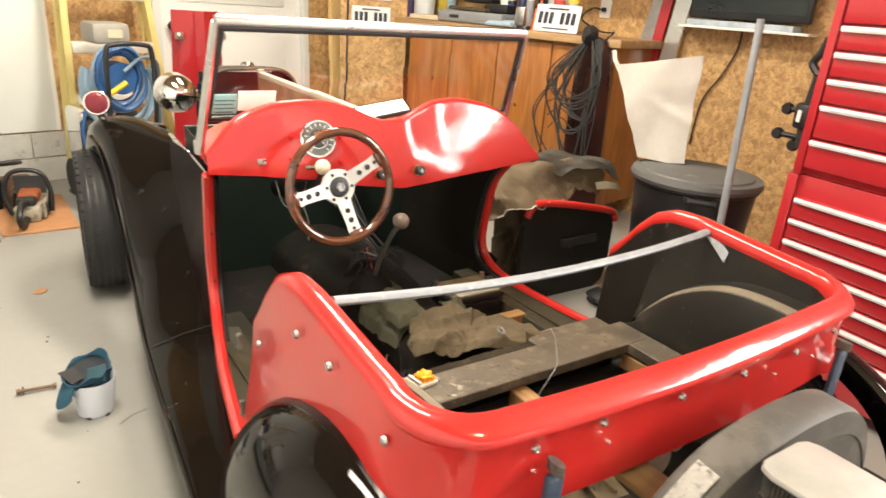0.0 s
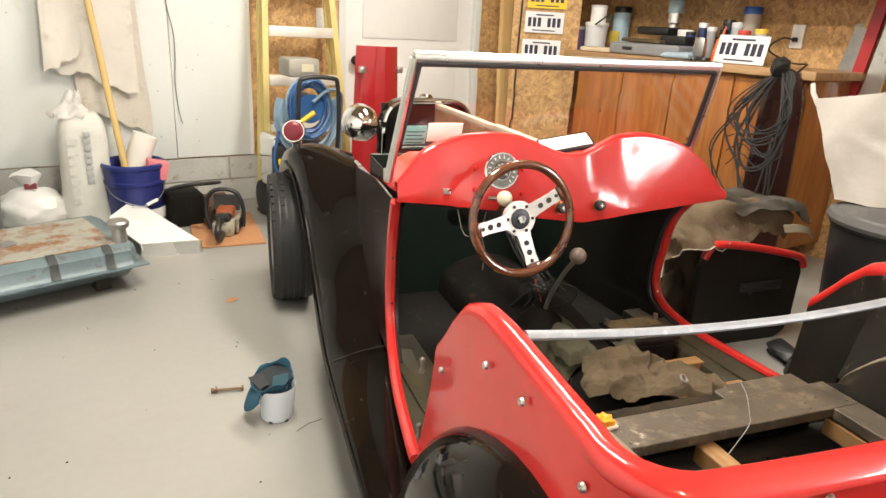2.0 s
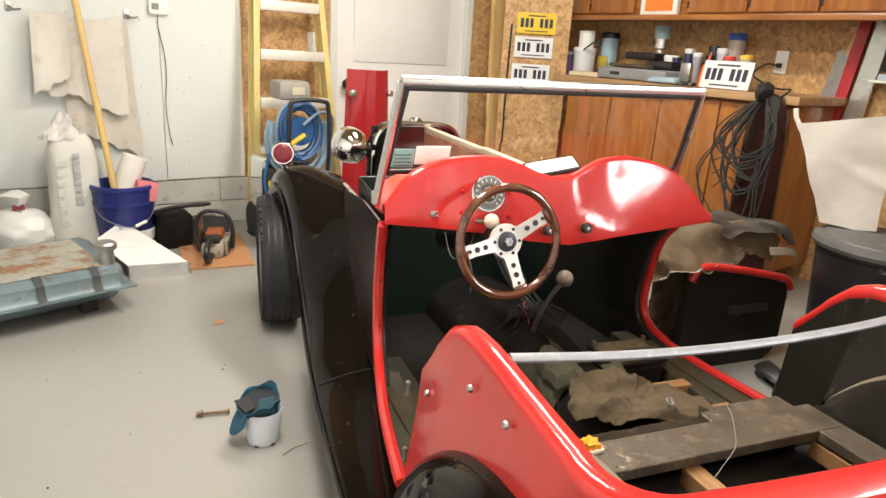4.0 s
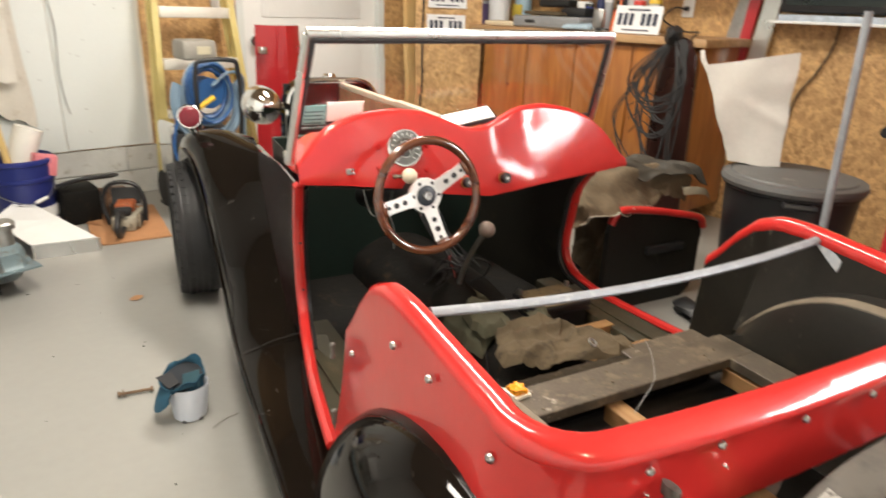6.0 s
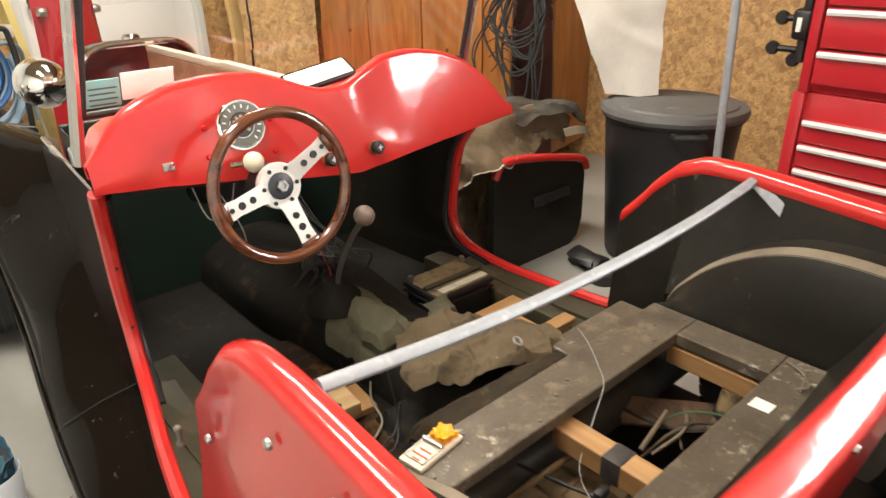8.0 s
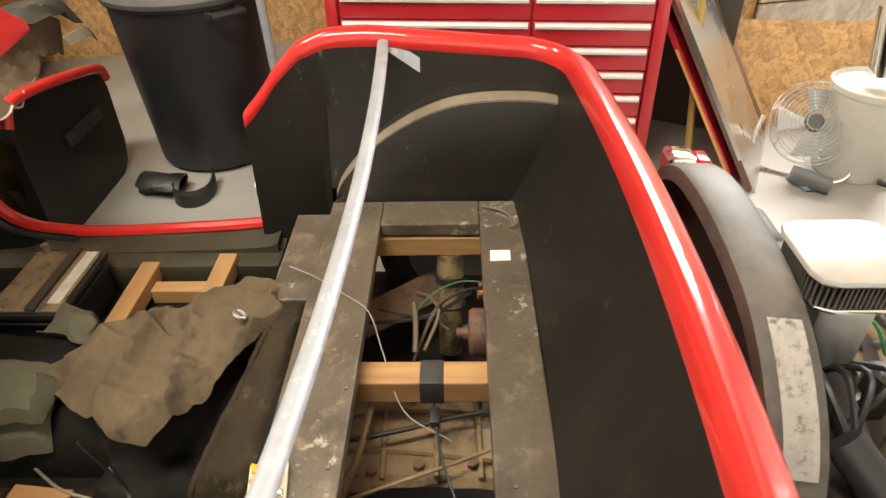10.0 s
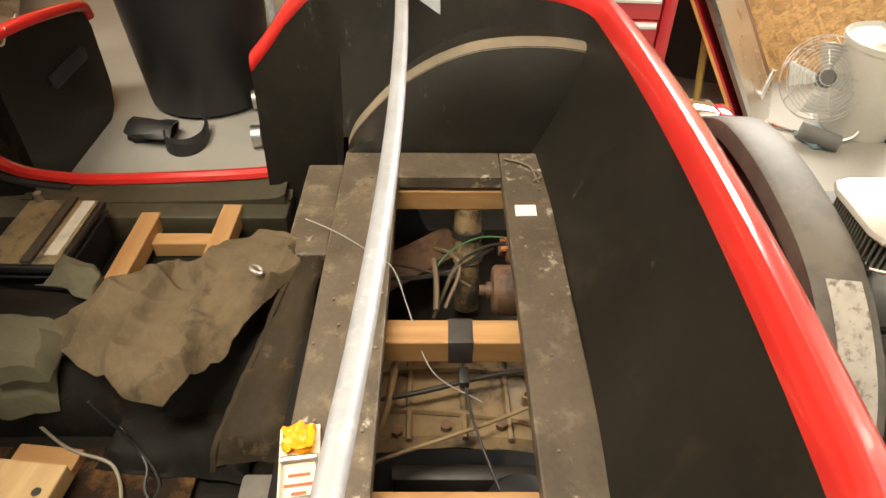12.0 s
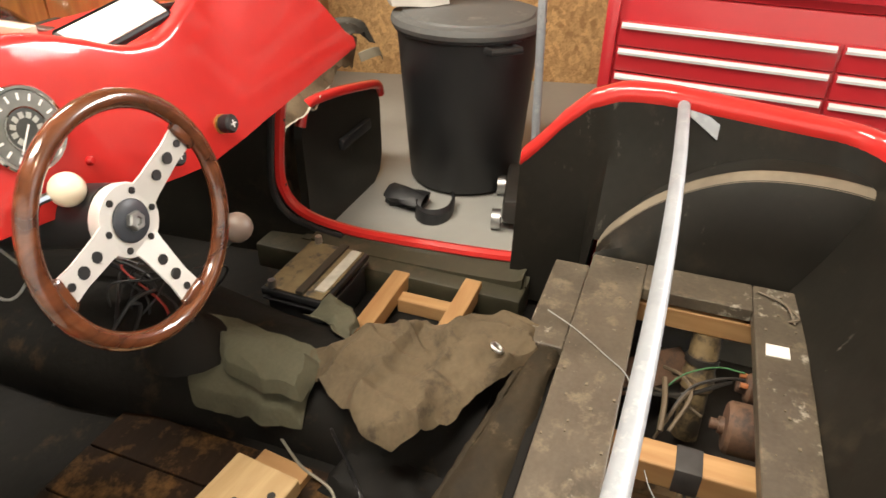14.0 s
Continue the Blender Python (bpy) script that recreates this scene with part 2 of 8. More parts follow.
BENCHW = grain("pale_worn_worktop", (0.48, 0.30, 0.15), (0.33, 0.19, 0.085), "Y", 0.5, 7)
PINE = grain("sawn_pine", (0.42, 0.25, 0.11), (0.30, 0.155, 0.06), "Y", 0.6, 8)
PINEX = grain("sawn_pine_cross", (0.42, 0.25, 0.11), (0.30, 0.155, 0.06), "X", 0.6, 8)
PINEZ = grain("yellow_pine_post", (0.76, 0.53, 0.24), (0.64, 0.41, 0.16), "Z", 0.55, 5)
WALNUT = grain("polished_walnut", (0.14, 0.045, 0.018), (0.05, 0.015, 0.007), "X", 0.18, 10, coat=1.0)
LADDER = mat("yellow_fibreglass", (0.66, 0.55, 0.22), 0.5, vary=0.12, scale=9, bump=0.08, dirt=(0.45, 0.36, 0.15), dirt_at=0.66)
TOOLRED = mat("tool_chest_red", (0.42, 0.020, 0.028), 0.3, vary=0.06, bump=0.01, coat=0.5)
CLOTH = mat("dirty_olive_canvas", (0.088, 0.066, 0.040), 0.9, vary=0.4, scale=9, fine=140, bump=0.5, dirt=(0.05, 0.038, 0.025), dirt_at=0.60, spec=0.2)
CLOTHG = mat("faded_green_canvas", (0.074, 0.070, 0.043), 0.9, vary=0.3, scale=8, fine=140, bump=0.5)
PAPER = mat("white_paper", (0.80, 0.78, 0.72), 0.8, vary=0.05, bump=0.1)
GLASS = glass("clear_glass")


# mesh helpers
def part(name, bm, material, parent=None, label="", smooth=True, m=None):
    """Links a bmesh as one mesh object under a thing or a part."""
    me = bpy.data.meshes.new(name)
    bmesh.ops.recalc_face_normals(bm, faces=bm.faces)
    bm.to_mesh(me)
    bm.free()
    for p in me.polygons:
        p.use_smooth = smooth
    ob = new(name, me)
    me.materials.append(material)
    if smooth:
        me.set_sharp_from_angle(angle=radians(38))
    if parent:
        ob.parent = parent
    if m:
        ob.matrix_basis = m
    if label:
        tagged(ob, label)
    return ob


def thing(name, label, category, m=None, group=""):
    ob = new(name)
    ob.empty_display_size = 0.05
    if m:
        ob.matrix_basis = m
    return tagged(ob, label, category, group)


def box(x0, x1, y0, y1, z0, z1, bevel=0.004, seg=2, bm=None):
    bm = bm or bmesh.new()
    r = bmesh.ops.create_cube(bm, size=1, matrix=Matrix.LocRotScale(((x0 + x1) / 2, (y0 + y1) / 2, (z0 + z1) / 2), None, (x1 - x0, y1 - y0, z1 - z0)))
    if bevel:
        es = list({e for v in r["verts"] for e in v.link_edges})
        bmesh.ops.bevel(bm, geom=es, offset=bevel, segments=seg, profile=0.5, affect="EDGES")
    return bm


def sheet(rows, closed=False, thick=0.0, bm=None):
    """A surface through rows of points; thick makes it a shell."""
    bm = bm or bmesh.new()
    vs = [[bm.verts.new(p) for p in r] for r in rows]
    fs = []
    k = len(vs[0])
    for a, b in zip(vs, vs[1:]):
        for i in range(k if closed else k - 1):
            j = (i + 1) % k
            fs.append(bm.faces.new((a[i], a[j], b[j], b[i])))
    if thick:
        bmesh.ops.recalc_face_normals(bm, faces=fs)
        bm.normal_update()
        under = {v: bm.verts.new(v.co - v.normal * thick) for r in vs for v in r}
        rim_edges = [e for e in {e for f in fs for e in f.edges} if len(e.link_faces) == 1]
        sides = [(lp.vert, lp.link_loop_next.vert) for e in rim_edges for lp in e.link_loops]
        for f in fs:
            bm.faces.new([under[v] for v in reversed(f.verts)])
        for a, b in sides:
            bm.faces.new((b, a, under[a], under[b]))
    return bm


def smoothed(pts, n=8):
    """Catmull-Rom through points."""
    P = [Vector(p) for p in pts]
    P = [2 * P[0] - P[1], *P, 2 * P[-1] - P[-2]]
    out = []
    for i in range(1, len(P) - 2):
        a, b, c, d = P[i - 1:i + 3]
        for k in range(n):
            t = k / n
            out.append(0.5 * ((2 * b) + (c - a) * t + (2 * a - 5 * b + 4 * c - d) * t * t + (3 * b - a - 3 * c + d) * t ** 3))
    out.append(P[-2])
    return out


def tube(pts, r, seg=10, bm=None, flat=1.0, caps=True, radii=None):
    """A round (or flattened) bar along points."""
    bm = bm or bmesh.new()
    P = [Vector(p) for p in pts]
    rings = []
    up = None
    for i, p in enumerate(P):
        d = (P[min(i + 1, len(P) - 1)] - P[max(i - 1, 0)]).normalized()
        if up is None:
            up = Vector((0, 0, 1)) if abs(d.z) < 0.9 else Vector((1, 0, 0))
        side = d.cross(up).normalized()
        up = side.cross(d).normalized()
        q = radii[i] if radii else r
        rings.append([bm.verts.new(p + side * math.cos(a) * q + up * math.sin(a) * q * flat) for a in [2 * math.pi * k / seg for k in range(seg)]])
    for a, b in zip(rings, rings[1:]):
        for k in range(seg):
            bm.faces.new((a[k], a[(k + 1) % seg], b[(k + 1) % seg], b[k]))
    if caps:
        bm.faces.new(rings[0][::-1])
        bm.faces.new(rings[-1])
    return bm


def lathe(profile, seg=32, m=Matrix(), bm=None, caps=True):
    """Turns (radius, height) round the z axis of m."""
    bm = bm or bmesh.new()
    rows = []
    for r, z in profile:
        rows.append([m @ Vector((r * math.cos(a), r * math.sin(a), z)) for a in [2 * math.pi * k / seg for k in range(seg)]])
    vs = [[bm.verts.new(p) for p in row] for row in rows]
    for a, b in zip(vs, vs[1:]):
        for k in range(seg):
            bm.faces.new((a[k], a[(k + 1) % seg], b[(k + 1) % seg], b[k]))
    if caps and profile[0][0] > 1e-4:
        bm.faces.new(vs[0][::-1])
    if caps and profile[-1][0] > 1e-4:
        bm.faces.new(vs[-1])
    bmesh.ops.remove_doubles(bm, verts=bm.verts, dist=1e-5)
    return bm


def ball(x, y, z, r, squash=1.0, m=None):
    bm = bmesh.new()
    bmesh.ops.create_uvsphere(bm, u_segments=20, v_segments=12, radius=r, matrix=(m or pose(x, y, z)) @ Matrix.Diagonal((1, 1, squash, 1)))
    return bm


def rough_up(bm, amount, scale=12.0, seed=0.0):
    for v in bm.verts:
        v.co += Vector(noise.noise_vector(v.co * scale + Vector((seed, seed, seed)))) * amount
    return bm


def setting(name, bm, material, label, smooth=False, m=None):
    return tagged(part(name, bm, material, None, "", smooth, m if m else ROOM), label, name.split("_")[0], kind="structure")


# the room
setting("floor", box(WL - 0.2, WR + 0.2, WB - 6, WF + 0.2, -0.15, 0, 0), FLOORM, "smooth light grey painted concrete garage floor")
setting("ceiling", box(WL - 0.2, WR + 0.2, WB - 0.2, WF + 0.2, CEIL, CEIL + 0.1, 0), mat("bare_ceiling_board", (0.24, 0.17, 0.105), 0.8, scale=2), "bare board garage ceiling")
# front wall with the white door let in
front = box(WL - 0.2, 0.42, WF, WF + 0.15, 0.28, CEIL, 0)
box(1.50, WR + 0.15, WF, WF + 0.15, 0.0, CEIL, 0, bm=front)
box(0.42, 1.50, WF, WF + 0.15, 2.08, CEIL, 0, bm=front)
setting("wall_front", front, OSB, "strand board garage wall behind the car")
setting("wall_right", box(WR, WR + 0.15, -2.048, WF + 0.6, 0, CEIL + 0.2, 0), OSB, "strand board garage wall behind the bench", m=SIDE)
# the opening is added for that lamp and sized to its reflection
rr = box(2.0, WR + 0.15, WB, -2.05, 0, 1.50, 0)
box(2.0, WR + 0.15, WB, -2.05, 2.42, CEIL, 0, bm=rr)
box(2.0, WR + 0.15, -2.22, -2.05, 1.50, 2.42, 0, bm=rr)
box(2.0, WR + 0.15, WB, -4.75, 1.50, 2.42, 0, bm=rr)
setting("wall_rear_right", rr, OSB, "strand board wall beyond the tool chest, with an added unseen window opening", m=REARR)
planks = setting("wall_planks", box(1.992, 1.999, WB + 0.01, -2.97, 0, 0.775, 0), mat("dark_joint", (0.03, 0.028, 0.025), 0.9), "whitewashed plank wall with dark joints", m=REARR)
for k in range(3):
    part("plank", box(1.972, 1.991, WB + 0.02, -2.97, 0.01 + 0.257 * k, 0.257 * (k + 1), 0.003, 1), OSBW, planks, smooth=False)
setting("wall_left", box(WL - 0.15, WL, WB, WF, 0, CEIL, 0), WHITE, "white painted garage wall")
back = box(WL - 0.2, -1.9, WB - 0.15, WB, 0, CEIL, 0)
box(0.3, WR + 0.2, WB - 0.15, WB, 0, CEIL, 0, bm=back)
box(-1.9, 0.3, WB - 0.15, WB, 2.3, CEIL, 0, bm=back)
setting("wall_back", back, WHITE, "white wall round the open garage doorway")

# ---- the car ----
CAR = pose(-0.04, 0, 0.035)
MIDX = -0.043
car = thing("sports_car", "red open two-seat roadster with black wings, stripped of seats and doors", "car", CAR)

RIM = [(-0.41, 0.545), (-0.45, 0.588), (-0.49, 0.640), (-0.54, 0.688), (-0.60, 0.712), (-0.68, 0.714), (-0.9, 0.694), (-1.2, 0.668)]


def rim_z(y):
    for (y0, z0), (y1, z1) in zip(RIM, RIM[1:]):
        if y1 <= y <= y0:
            f = (y0 - y) / (y0 - y1)
            return z0 + (z1 - z0) * f
    return RIM[0][1] if y > RIM[0][0] else RIM[-1][1]


HALF, REAR, CORNER, BOW = 0.565, -1.108, 0.13, 0.018


def tail_y(x):
    """The tail panel bows a little, its middle furthest back."""
    return REAR + BOW * min(1, abs(x - MIDX) / (HALF - CORNER)) ** 2


def tub_plan():
    """Plan of the rear body, from its left front edge round the tail to its right front edge: place and outward way."""
    pts = []
    for k in range(22):
        y = -0.41 - k / 21 * (abs(REAR) - CORNER - BOW - 0.41)
        pts.append((Vector((MIDX - HALF, y)), Vector((-1, 0))))
    for k in range(1, 9):
        a = radians(180 + 90 * k / 8)
        n = Vector((math.cos(a), math.sin(a)))
        pts.append((Vector((MIDX - HALF + CORNER, REAR + CORNER + BOW)) + n * CORNER, n))
    for k in range(1, 12):
        pts.append((Vector((MIDX - HALF + CORNER + k / 12 * 2 * (HALF - CORNER), tail_y(MIDX + (k / 6 - 1) * (HALF - CORNER)))), Vector((0, -1))))
    left = [(p, n, p.y) for p, n in pts]
    return left + [(Vector((2 * MIDX - p.x, p.y)), Vector((-n.x, n.y)), p.y) for p, n, _ in reversed(left[:30])]


PLAN = tub_plan()
# across the tail's edge: a sloping outer face, a rounded crest, a flange inside
TAIL_RIM = [(0.98, -0.10), (0.85, 0.20), (0.45, 0.52), (0.05, 0.80), (-0.25, 0.95), (-0.45, 0.98), (-0.62, 0.86), (-0.74, 0.62), (-0.86, 0.2), (-0.98, -0.4), (-0.98, -0.8), (-0.6, -0.9), (-0.1, -0.75), (0.4, -0.55), (0.8, -0.42), (0.97, -0.32)]
outer, rim, inner = [], [], []
for p, n, along_y in PLAN:
    z = rim_z(along_y)
    low = 0.24 if p.y > -0.8 else 0.24 + min(1, (-0.8 - p.y) / 0.25) * 0.27
    flare = 0.035 * abs(n.x)
    outer.append([(*(p + n * (flare * (1 - f) ** 1.5 - 0.004 * f + 0.020 * abs(n.y) * f ** 4)), low + (z - 0.014 - low) * f) for f in [k / 8 for k in range(9)]])
    wide = 0.024 + 0.003 * abs(n.y)
    c = p - n * (wide + 0.004 - 0.024 * abs(n.y))
    line = []
    for k, (u, v) in enumerate(TAIL_RIM):
        a = 2 * math.pi * k / 16
        side_u, side_v = math.copysign(abs(math.cos(a)) ** 0.75, math.cos(a)), math.sin(a)
        f = abs(n.y) ** 2
        line.append((*(c + n * wide * (side_u + (u - side_u) * f)), z - 0.014 + 0.024 * (side_v + (v - side_v) * f)))
    rim.append(line)
    deep = 0.415 if p.y < -0.58 else 0.20
    lean = 0.07 + 0.036 * abs(n.y) if p.y < -0.58 else 0.03
    inner.append([(*(p - n * (2 * wide - 0.004 - 0.024 * abs(n.y) + lean * f ** 1.3)), (z - 0.02) + (deep - z + 0.02) * f) for f in [k / 8 for k in range(9)]])
part("body_panel", sheet(outer, thick=0.006), RED, car, "glossy red moulded rear body panel")
rb = sheet(rim, closed=True)
for e in (rim[0], rim[-1]):
    rb.faces.new([rb.verts.new(q) for q in e])
part("rolled_rim", rb, RED, car, "rolled red top edge of the body")
part("inner_panel", sheet(inner, thick=0.006), INNER, car, "scuffed black fibreglass inside of the body")

# wheel arches inside the body
ARCH = [(-0.60, 0.415), (-0.615, 0.445), (-0.645, 0.482), (-0.685, 0.524), (-0.735, 0.561), (-0.79, 0.591), (-0.85, 0.611), (-0.92, 0.619), (-0.99, 0.618), (-1.04, 0.611), (-1.062, 0.606)]
for s in (1, -1):
    arch, ledge, shelf = [], [], []
    for p in smoothed([(0, y, z) for y, z in ARCH], 4):
        arch.append([(MIDX + s * 0.435, p.y, p.z - 0.008), (MIDX + s * 0.422, p.y, p.z - 0.03), (MIDX + s * 0.40, p.y, 0.41 + (p.z - 0.41) * 0.35), (MIDX + s * 0.39, p.y, 0.405)])
        ledge.append([(MIDX + s * x, p.y, p.z + z) for x, z in ((0.458, 0.001), (0.449, 0.0005), (0.4405, -0.003), (0.4335, -0.010))])
        reach = 0.53 - (CORNER - math.sqrt(CORNER ** 2 - max(0, REAR + BOW + CORNER - p.y) ** 2))
        shelf.append([(MIDX + s * x, p.y, p.z + z) for x, z in ((reach, 0.004), (0.465, 0.002), (0.456, -0.0005))])
    arch_ob = part("wheel_arch", sheet(arch, thick=0.004), INNER, car, "black inner wheel arch")
    part("arch_top", sheet(shelf, thick=0.003), INNER, arch_ob, "scuffed black top of the wheel arch")
    # narrow strip along the arch's edge, paler than the black round it
    part("ledge", sheet(ledge, thick=0.003), DULLTAN, arch_ob, "narrow dull tan ledge of the wheel arch")

# seat board with its opening
sb = box(-0.43, 0.335, -0.705, -0.603, 0.40, 0.425, 0.003)
box(-0.43, 0.335, -0.972, -0.892, 0.40, 0.425, 0.003, bm=sb)
box(0.252, 0.335, -0.8915, -0.7055, 0.40, 0.425, 0.002, bm=sb)
box(-0.43, -0.40, -0.8915, -0.7055, 0.40, 0.425, 0.002, bm=sb)
seat_board = part("seat_board", sb, BOARD, car, "dusty grey seat base board with a cut-out", smooth=False)
part("front_strip", box(0.05, 0.31, -0.6015, -0.535, 0.395, 0.413, 0.003), BOARD, car, smooth=False)
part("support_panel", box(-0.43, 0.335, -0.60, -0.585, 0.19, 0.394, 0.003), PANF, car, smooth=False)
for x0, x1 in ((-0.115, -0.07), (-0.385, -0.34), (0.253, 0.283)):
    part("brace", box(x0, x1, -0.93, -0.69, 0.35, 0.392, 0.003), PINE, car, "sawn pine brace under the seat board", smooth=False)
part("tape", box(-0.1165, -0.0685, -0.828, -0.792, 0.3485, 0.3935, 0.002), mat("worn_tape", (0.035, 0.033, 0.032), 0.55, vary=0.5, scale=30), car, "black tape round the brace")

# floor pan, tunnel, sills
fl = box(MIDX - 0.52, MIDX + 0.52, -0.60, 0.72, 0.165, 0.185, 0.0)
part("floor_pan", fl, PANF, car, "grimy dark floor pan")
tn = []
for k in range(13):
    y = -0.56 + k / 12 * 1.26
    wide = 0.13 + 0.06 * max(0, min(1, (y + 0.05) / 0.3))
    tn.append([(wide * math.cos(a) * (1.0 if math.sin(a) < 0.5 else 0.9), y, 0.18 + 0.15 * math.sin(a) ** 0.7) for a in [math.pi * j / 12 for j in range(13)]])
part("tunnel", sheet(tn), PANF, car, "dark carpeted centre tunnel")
OLIVE = mat("olive_brown_paint", (0.034, 0.030, 0.016), 0.55, vary=0.45, scale=8, dirt=(0.075, 0.055, 0.032), dirt_at=0.6)
LEFT_EDGE = [(-0.65, -0.45, 0.29), (-0.635, -0.36, 0.278), (-0.60, -0.15, 0.268), (-0.565, 0.02, 0.272), (-0.545, 0.12, 0.31), (-0.538, 0.165, 0.39), (-0.542, 0.158, 0.5), (-0.546, 0.136, 0.62), (-0.562, 0.06, 0.735)]
RIGHT_EDGE = [(0.50, -0.45, 0.29), (0.485, -0.40, 0.278), (0.472, -0.15, 0.27), (0.466, 0.02, 0.272), (0.462, 0.14, 0.30), (0.46, 0.19, 0.37), (0.462, 0.18, 0.5), (0.466, 0.15, 0.62), (0.482, 0.06, 0.73)]
for s in (1, -1):
    part("sill", box(min(MIDX + s * 0.40, MIDX + s * 0.50), max(MIDX + s * 0.40, MIDX + s * 0.50), -0.46, 0.22, 0.17, 0.25, 0.008), OLIVE, car)
    part("sill_channel", sheet([[(MIDX + s * 0.518, y, 0.268), (MIDX + s * 0.495, y, 0.262), (MIDX + s * 0.478, y, 0.254), (MIDX + s * 0.46, y, 0.252)] for y in (-0.46, -0.2, 0.0, 0.12)], thick=0.004), OLIVE, car, "olive brown painted inner sill")
    edge = smoothed(LEFT_EDGE if s < 0 else RIGHT_EDGE, 6)
    part("door_edge", tube(edge, 0.0155, 8, flat=0.85), RED, car, "red painted edge of the door opening")
    for k in (8, 20, 30, 38):
        q = edge[k]
        part("screw_hole", lathe([(0.004, 0), (0.003, 0.001), (0, 0.001)], 10, pose(q.x - s * 0.002, q.y - 0.0148, q.z + 0.003, 80, 0, 0)), BLACKPL, car)
    part("door_seal", tube([(q.x - s * 0.020, q.y + (0.012 if q.z > 0.3 else 0), q.z - 0.012) for q in edge[18:]], 0.009, 8), BLACKPL, car, "black rubber door seal")
    # side of the cowl ahead of the door opening
    part("sill_top", sheet([[(q.x, q.y, q.z - 0.006), (MIDX + s * 0.45, q.y, q.z - 0.016), (MIDX + s * 0.44, q.y, 0.176)] for q in edge[:22]], thick=0.003), OLIVE, car, "olive brown painted sill")
    side, kick = [], []
    q = edge[16]
    kick.append([(q.x - s * 0.012, q.y - 0.06, 0.17), (MIDX + s * 0.455, 0.3, 0.17), (MIDX + s * 0.43, 0.68, 0.17)])
    for q in edge[18:]:
        side.append([(q.x + s * 0.004, q.y + 0.006, q.z), (MIDX + s * 0.505, max(q.y + 0.05, 0.34), max(0.2, q.z)), (MIDX + s * 0.47, 0.75, max(0.2, min(0.68, q.z)))])
        kick.append([(q.x - s * 0.012, q.y + 0.008, q.z), (MIDX + s * 0.455, max(q.y + 0.05, 0.34), q.z), (MIDX + s * 0.43, 0.68, q.z)])
    part("cowl_side", sheet(side, thick=0.006), MAROON, car, "dark side panel of the cowl")
    part("kick_panel", sheet(kick, thick=0.004), INNER, car, "black painted footwell side")
part("bulkhead", box(MIDX - 0.43, MIDX + 0.43, 0.68, 0.70, 0.17, 0.74, 0.004), GREENB, car, "dark green footwell bulkhead", smooth=False)


# cowl and dash
TOP = [(-0.58, 0.795), (-0.557, 0.833), (-0.533, 0.864), (-0.478, 0.9), (-0.399, 0.923), (-0.312, 0.93), (-0.231, 0.922), (-0.172, 0.902), (-0.1, 0.873), (-0.054, 0.867), (-0.022, 0.873), (0.024, 0.891), (0.101, 0.916), (0.185, 0.924), (0.273, 0.911), (0.352, 0.885), (0.418, 0.838), (0.471, 0.767), (0.495, 0.74)]
LOW = [(-0.583, 0.758), (-0.469, 0.747), (-0.399, 0.737), (-0.318, 0.726), (-0.138, 0.693), (-0.072, 0.684), (-0.024, 0.678), (0.042, 0.685), (0.145, 0.697), (0.257, 0.706), (0.359, 0.715), (0.498, 0.726)]


def dash_y(x, z):
    """The dash face leans back."""
    return -0.024 + (0.2 + 0.14 * min(1, max(0, x) / 0.12)) * (z - 0.73)


def along(table, x):
    if x <= table[0][0]:
        return table[0][1]
    for (x0, z0), (x1, z1) in zip(table, table[1:]):
        if x <= x1:
            f = (x - x0) / (x1 - x0)
            return z0 + (z1 - z0) * (f * f * (3 - 2 * f) * 0.4 + f * 0.6)
    return table[-1][1]


def hump(x):
    return sum(along(TOP, x + d) for d in (-0.02, -0.01, 0, 0.01, 0.02)) / 5


def dash_low(x):
    return along(LOW, x)


cw = []
for k in range(49):
    x = -0.58 + 1.075 * k / 48
    zt, zb = hump(x), dash_low(x)
    zb = min(zb, zt - 0.012)
    round_r = min(0.013, (zt - zb) * 0.3)
    row = [(x, dash_y(x, zb) + 0.014, zb - 0.002), (x, dash_y(x, zb) + 0.003, zb - 0.003)]
    for f in (0.12, 0.3, 0.5, 0.7, 0.85):
        z = zb + (zt - round_r - zb) * f
        row.append((x, dash_y(x, z), z))
    for a in (0, 30, 60, 90):
        row.append((x, dash_y(x, zt - round_r) + round_r * (1 - math.cos(radians(a))), zt - round_r + round_r * math.sin(radians(a))))
    flat = min(0.83, zt - 0.02) - 0.06 * max(0, (abs(x - MIDX) - 0.34) / 0.19) ** 2
    back = row[-1][1]
    row += [(x, back + 0.014, zt - 0.002), (x, back + 0.020, zt - 0.010), (MIDX + (x - MIDX) * 0.995, back + 0.023, zt - 0.03)]
    for y, f in ((0.12, 0.6), (0.15, 0.78), (0.18, 0.88), (0.24, 0.95), (0.3, 0.98), (0.36, 1)):
        row.append((MIDX + (x - MIDX) * (1 - 0.10 * min(1, max(0, y - 0.06) / 0.14) - 0.1 * max(0, y - 0.2)), y, min(zt - 0.035, zt + (flat - zt) * f)))
    cw.append(row)
dash = part("cowl", sheet(cw, thick=0.004), RED, car, "glossy red double-humped cowl and dashboard")

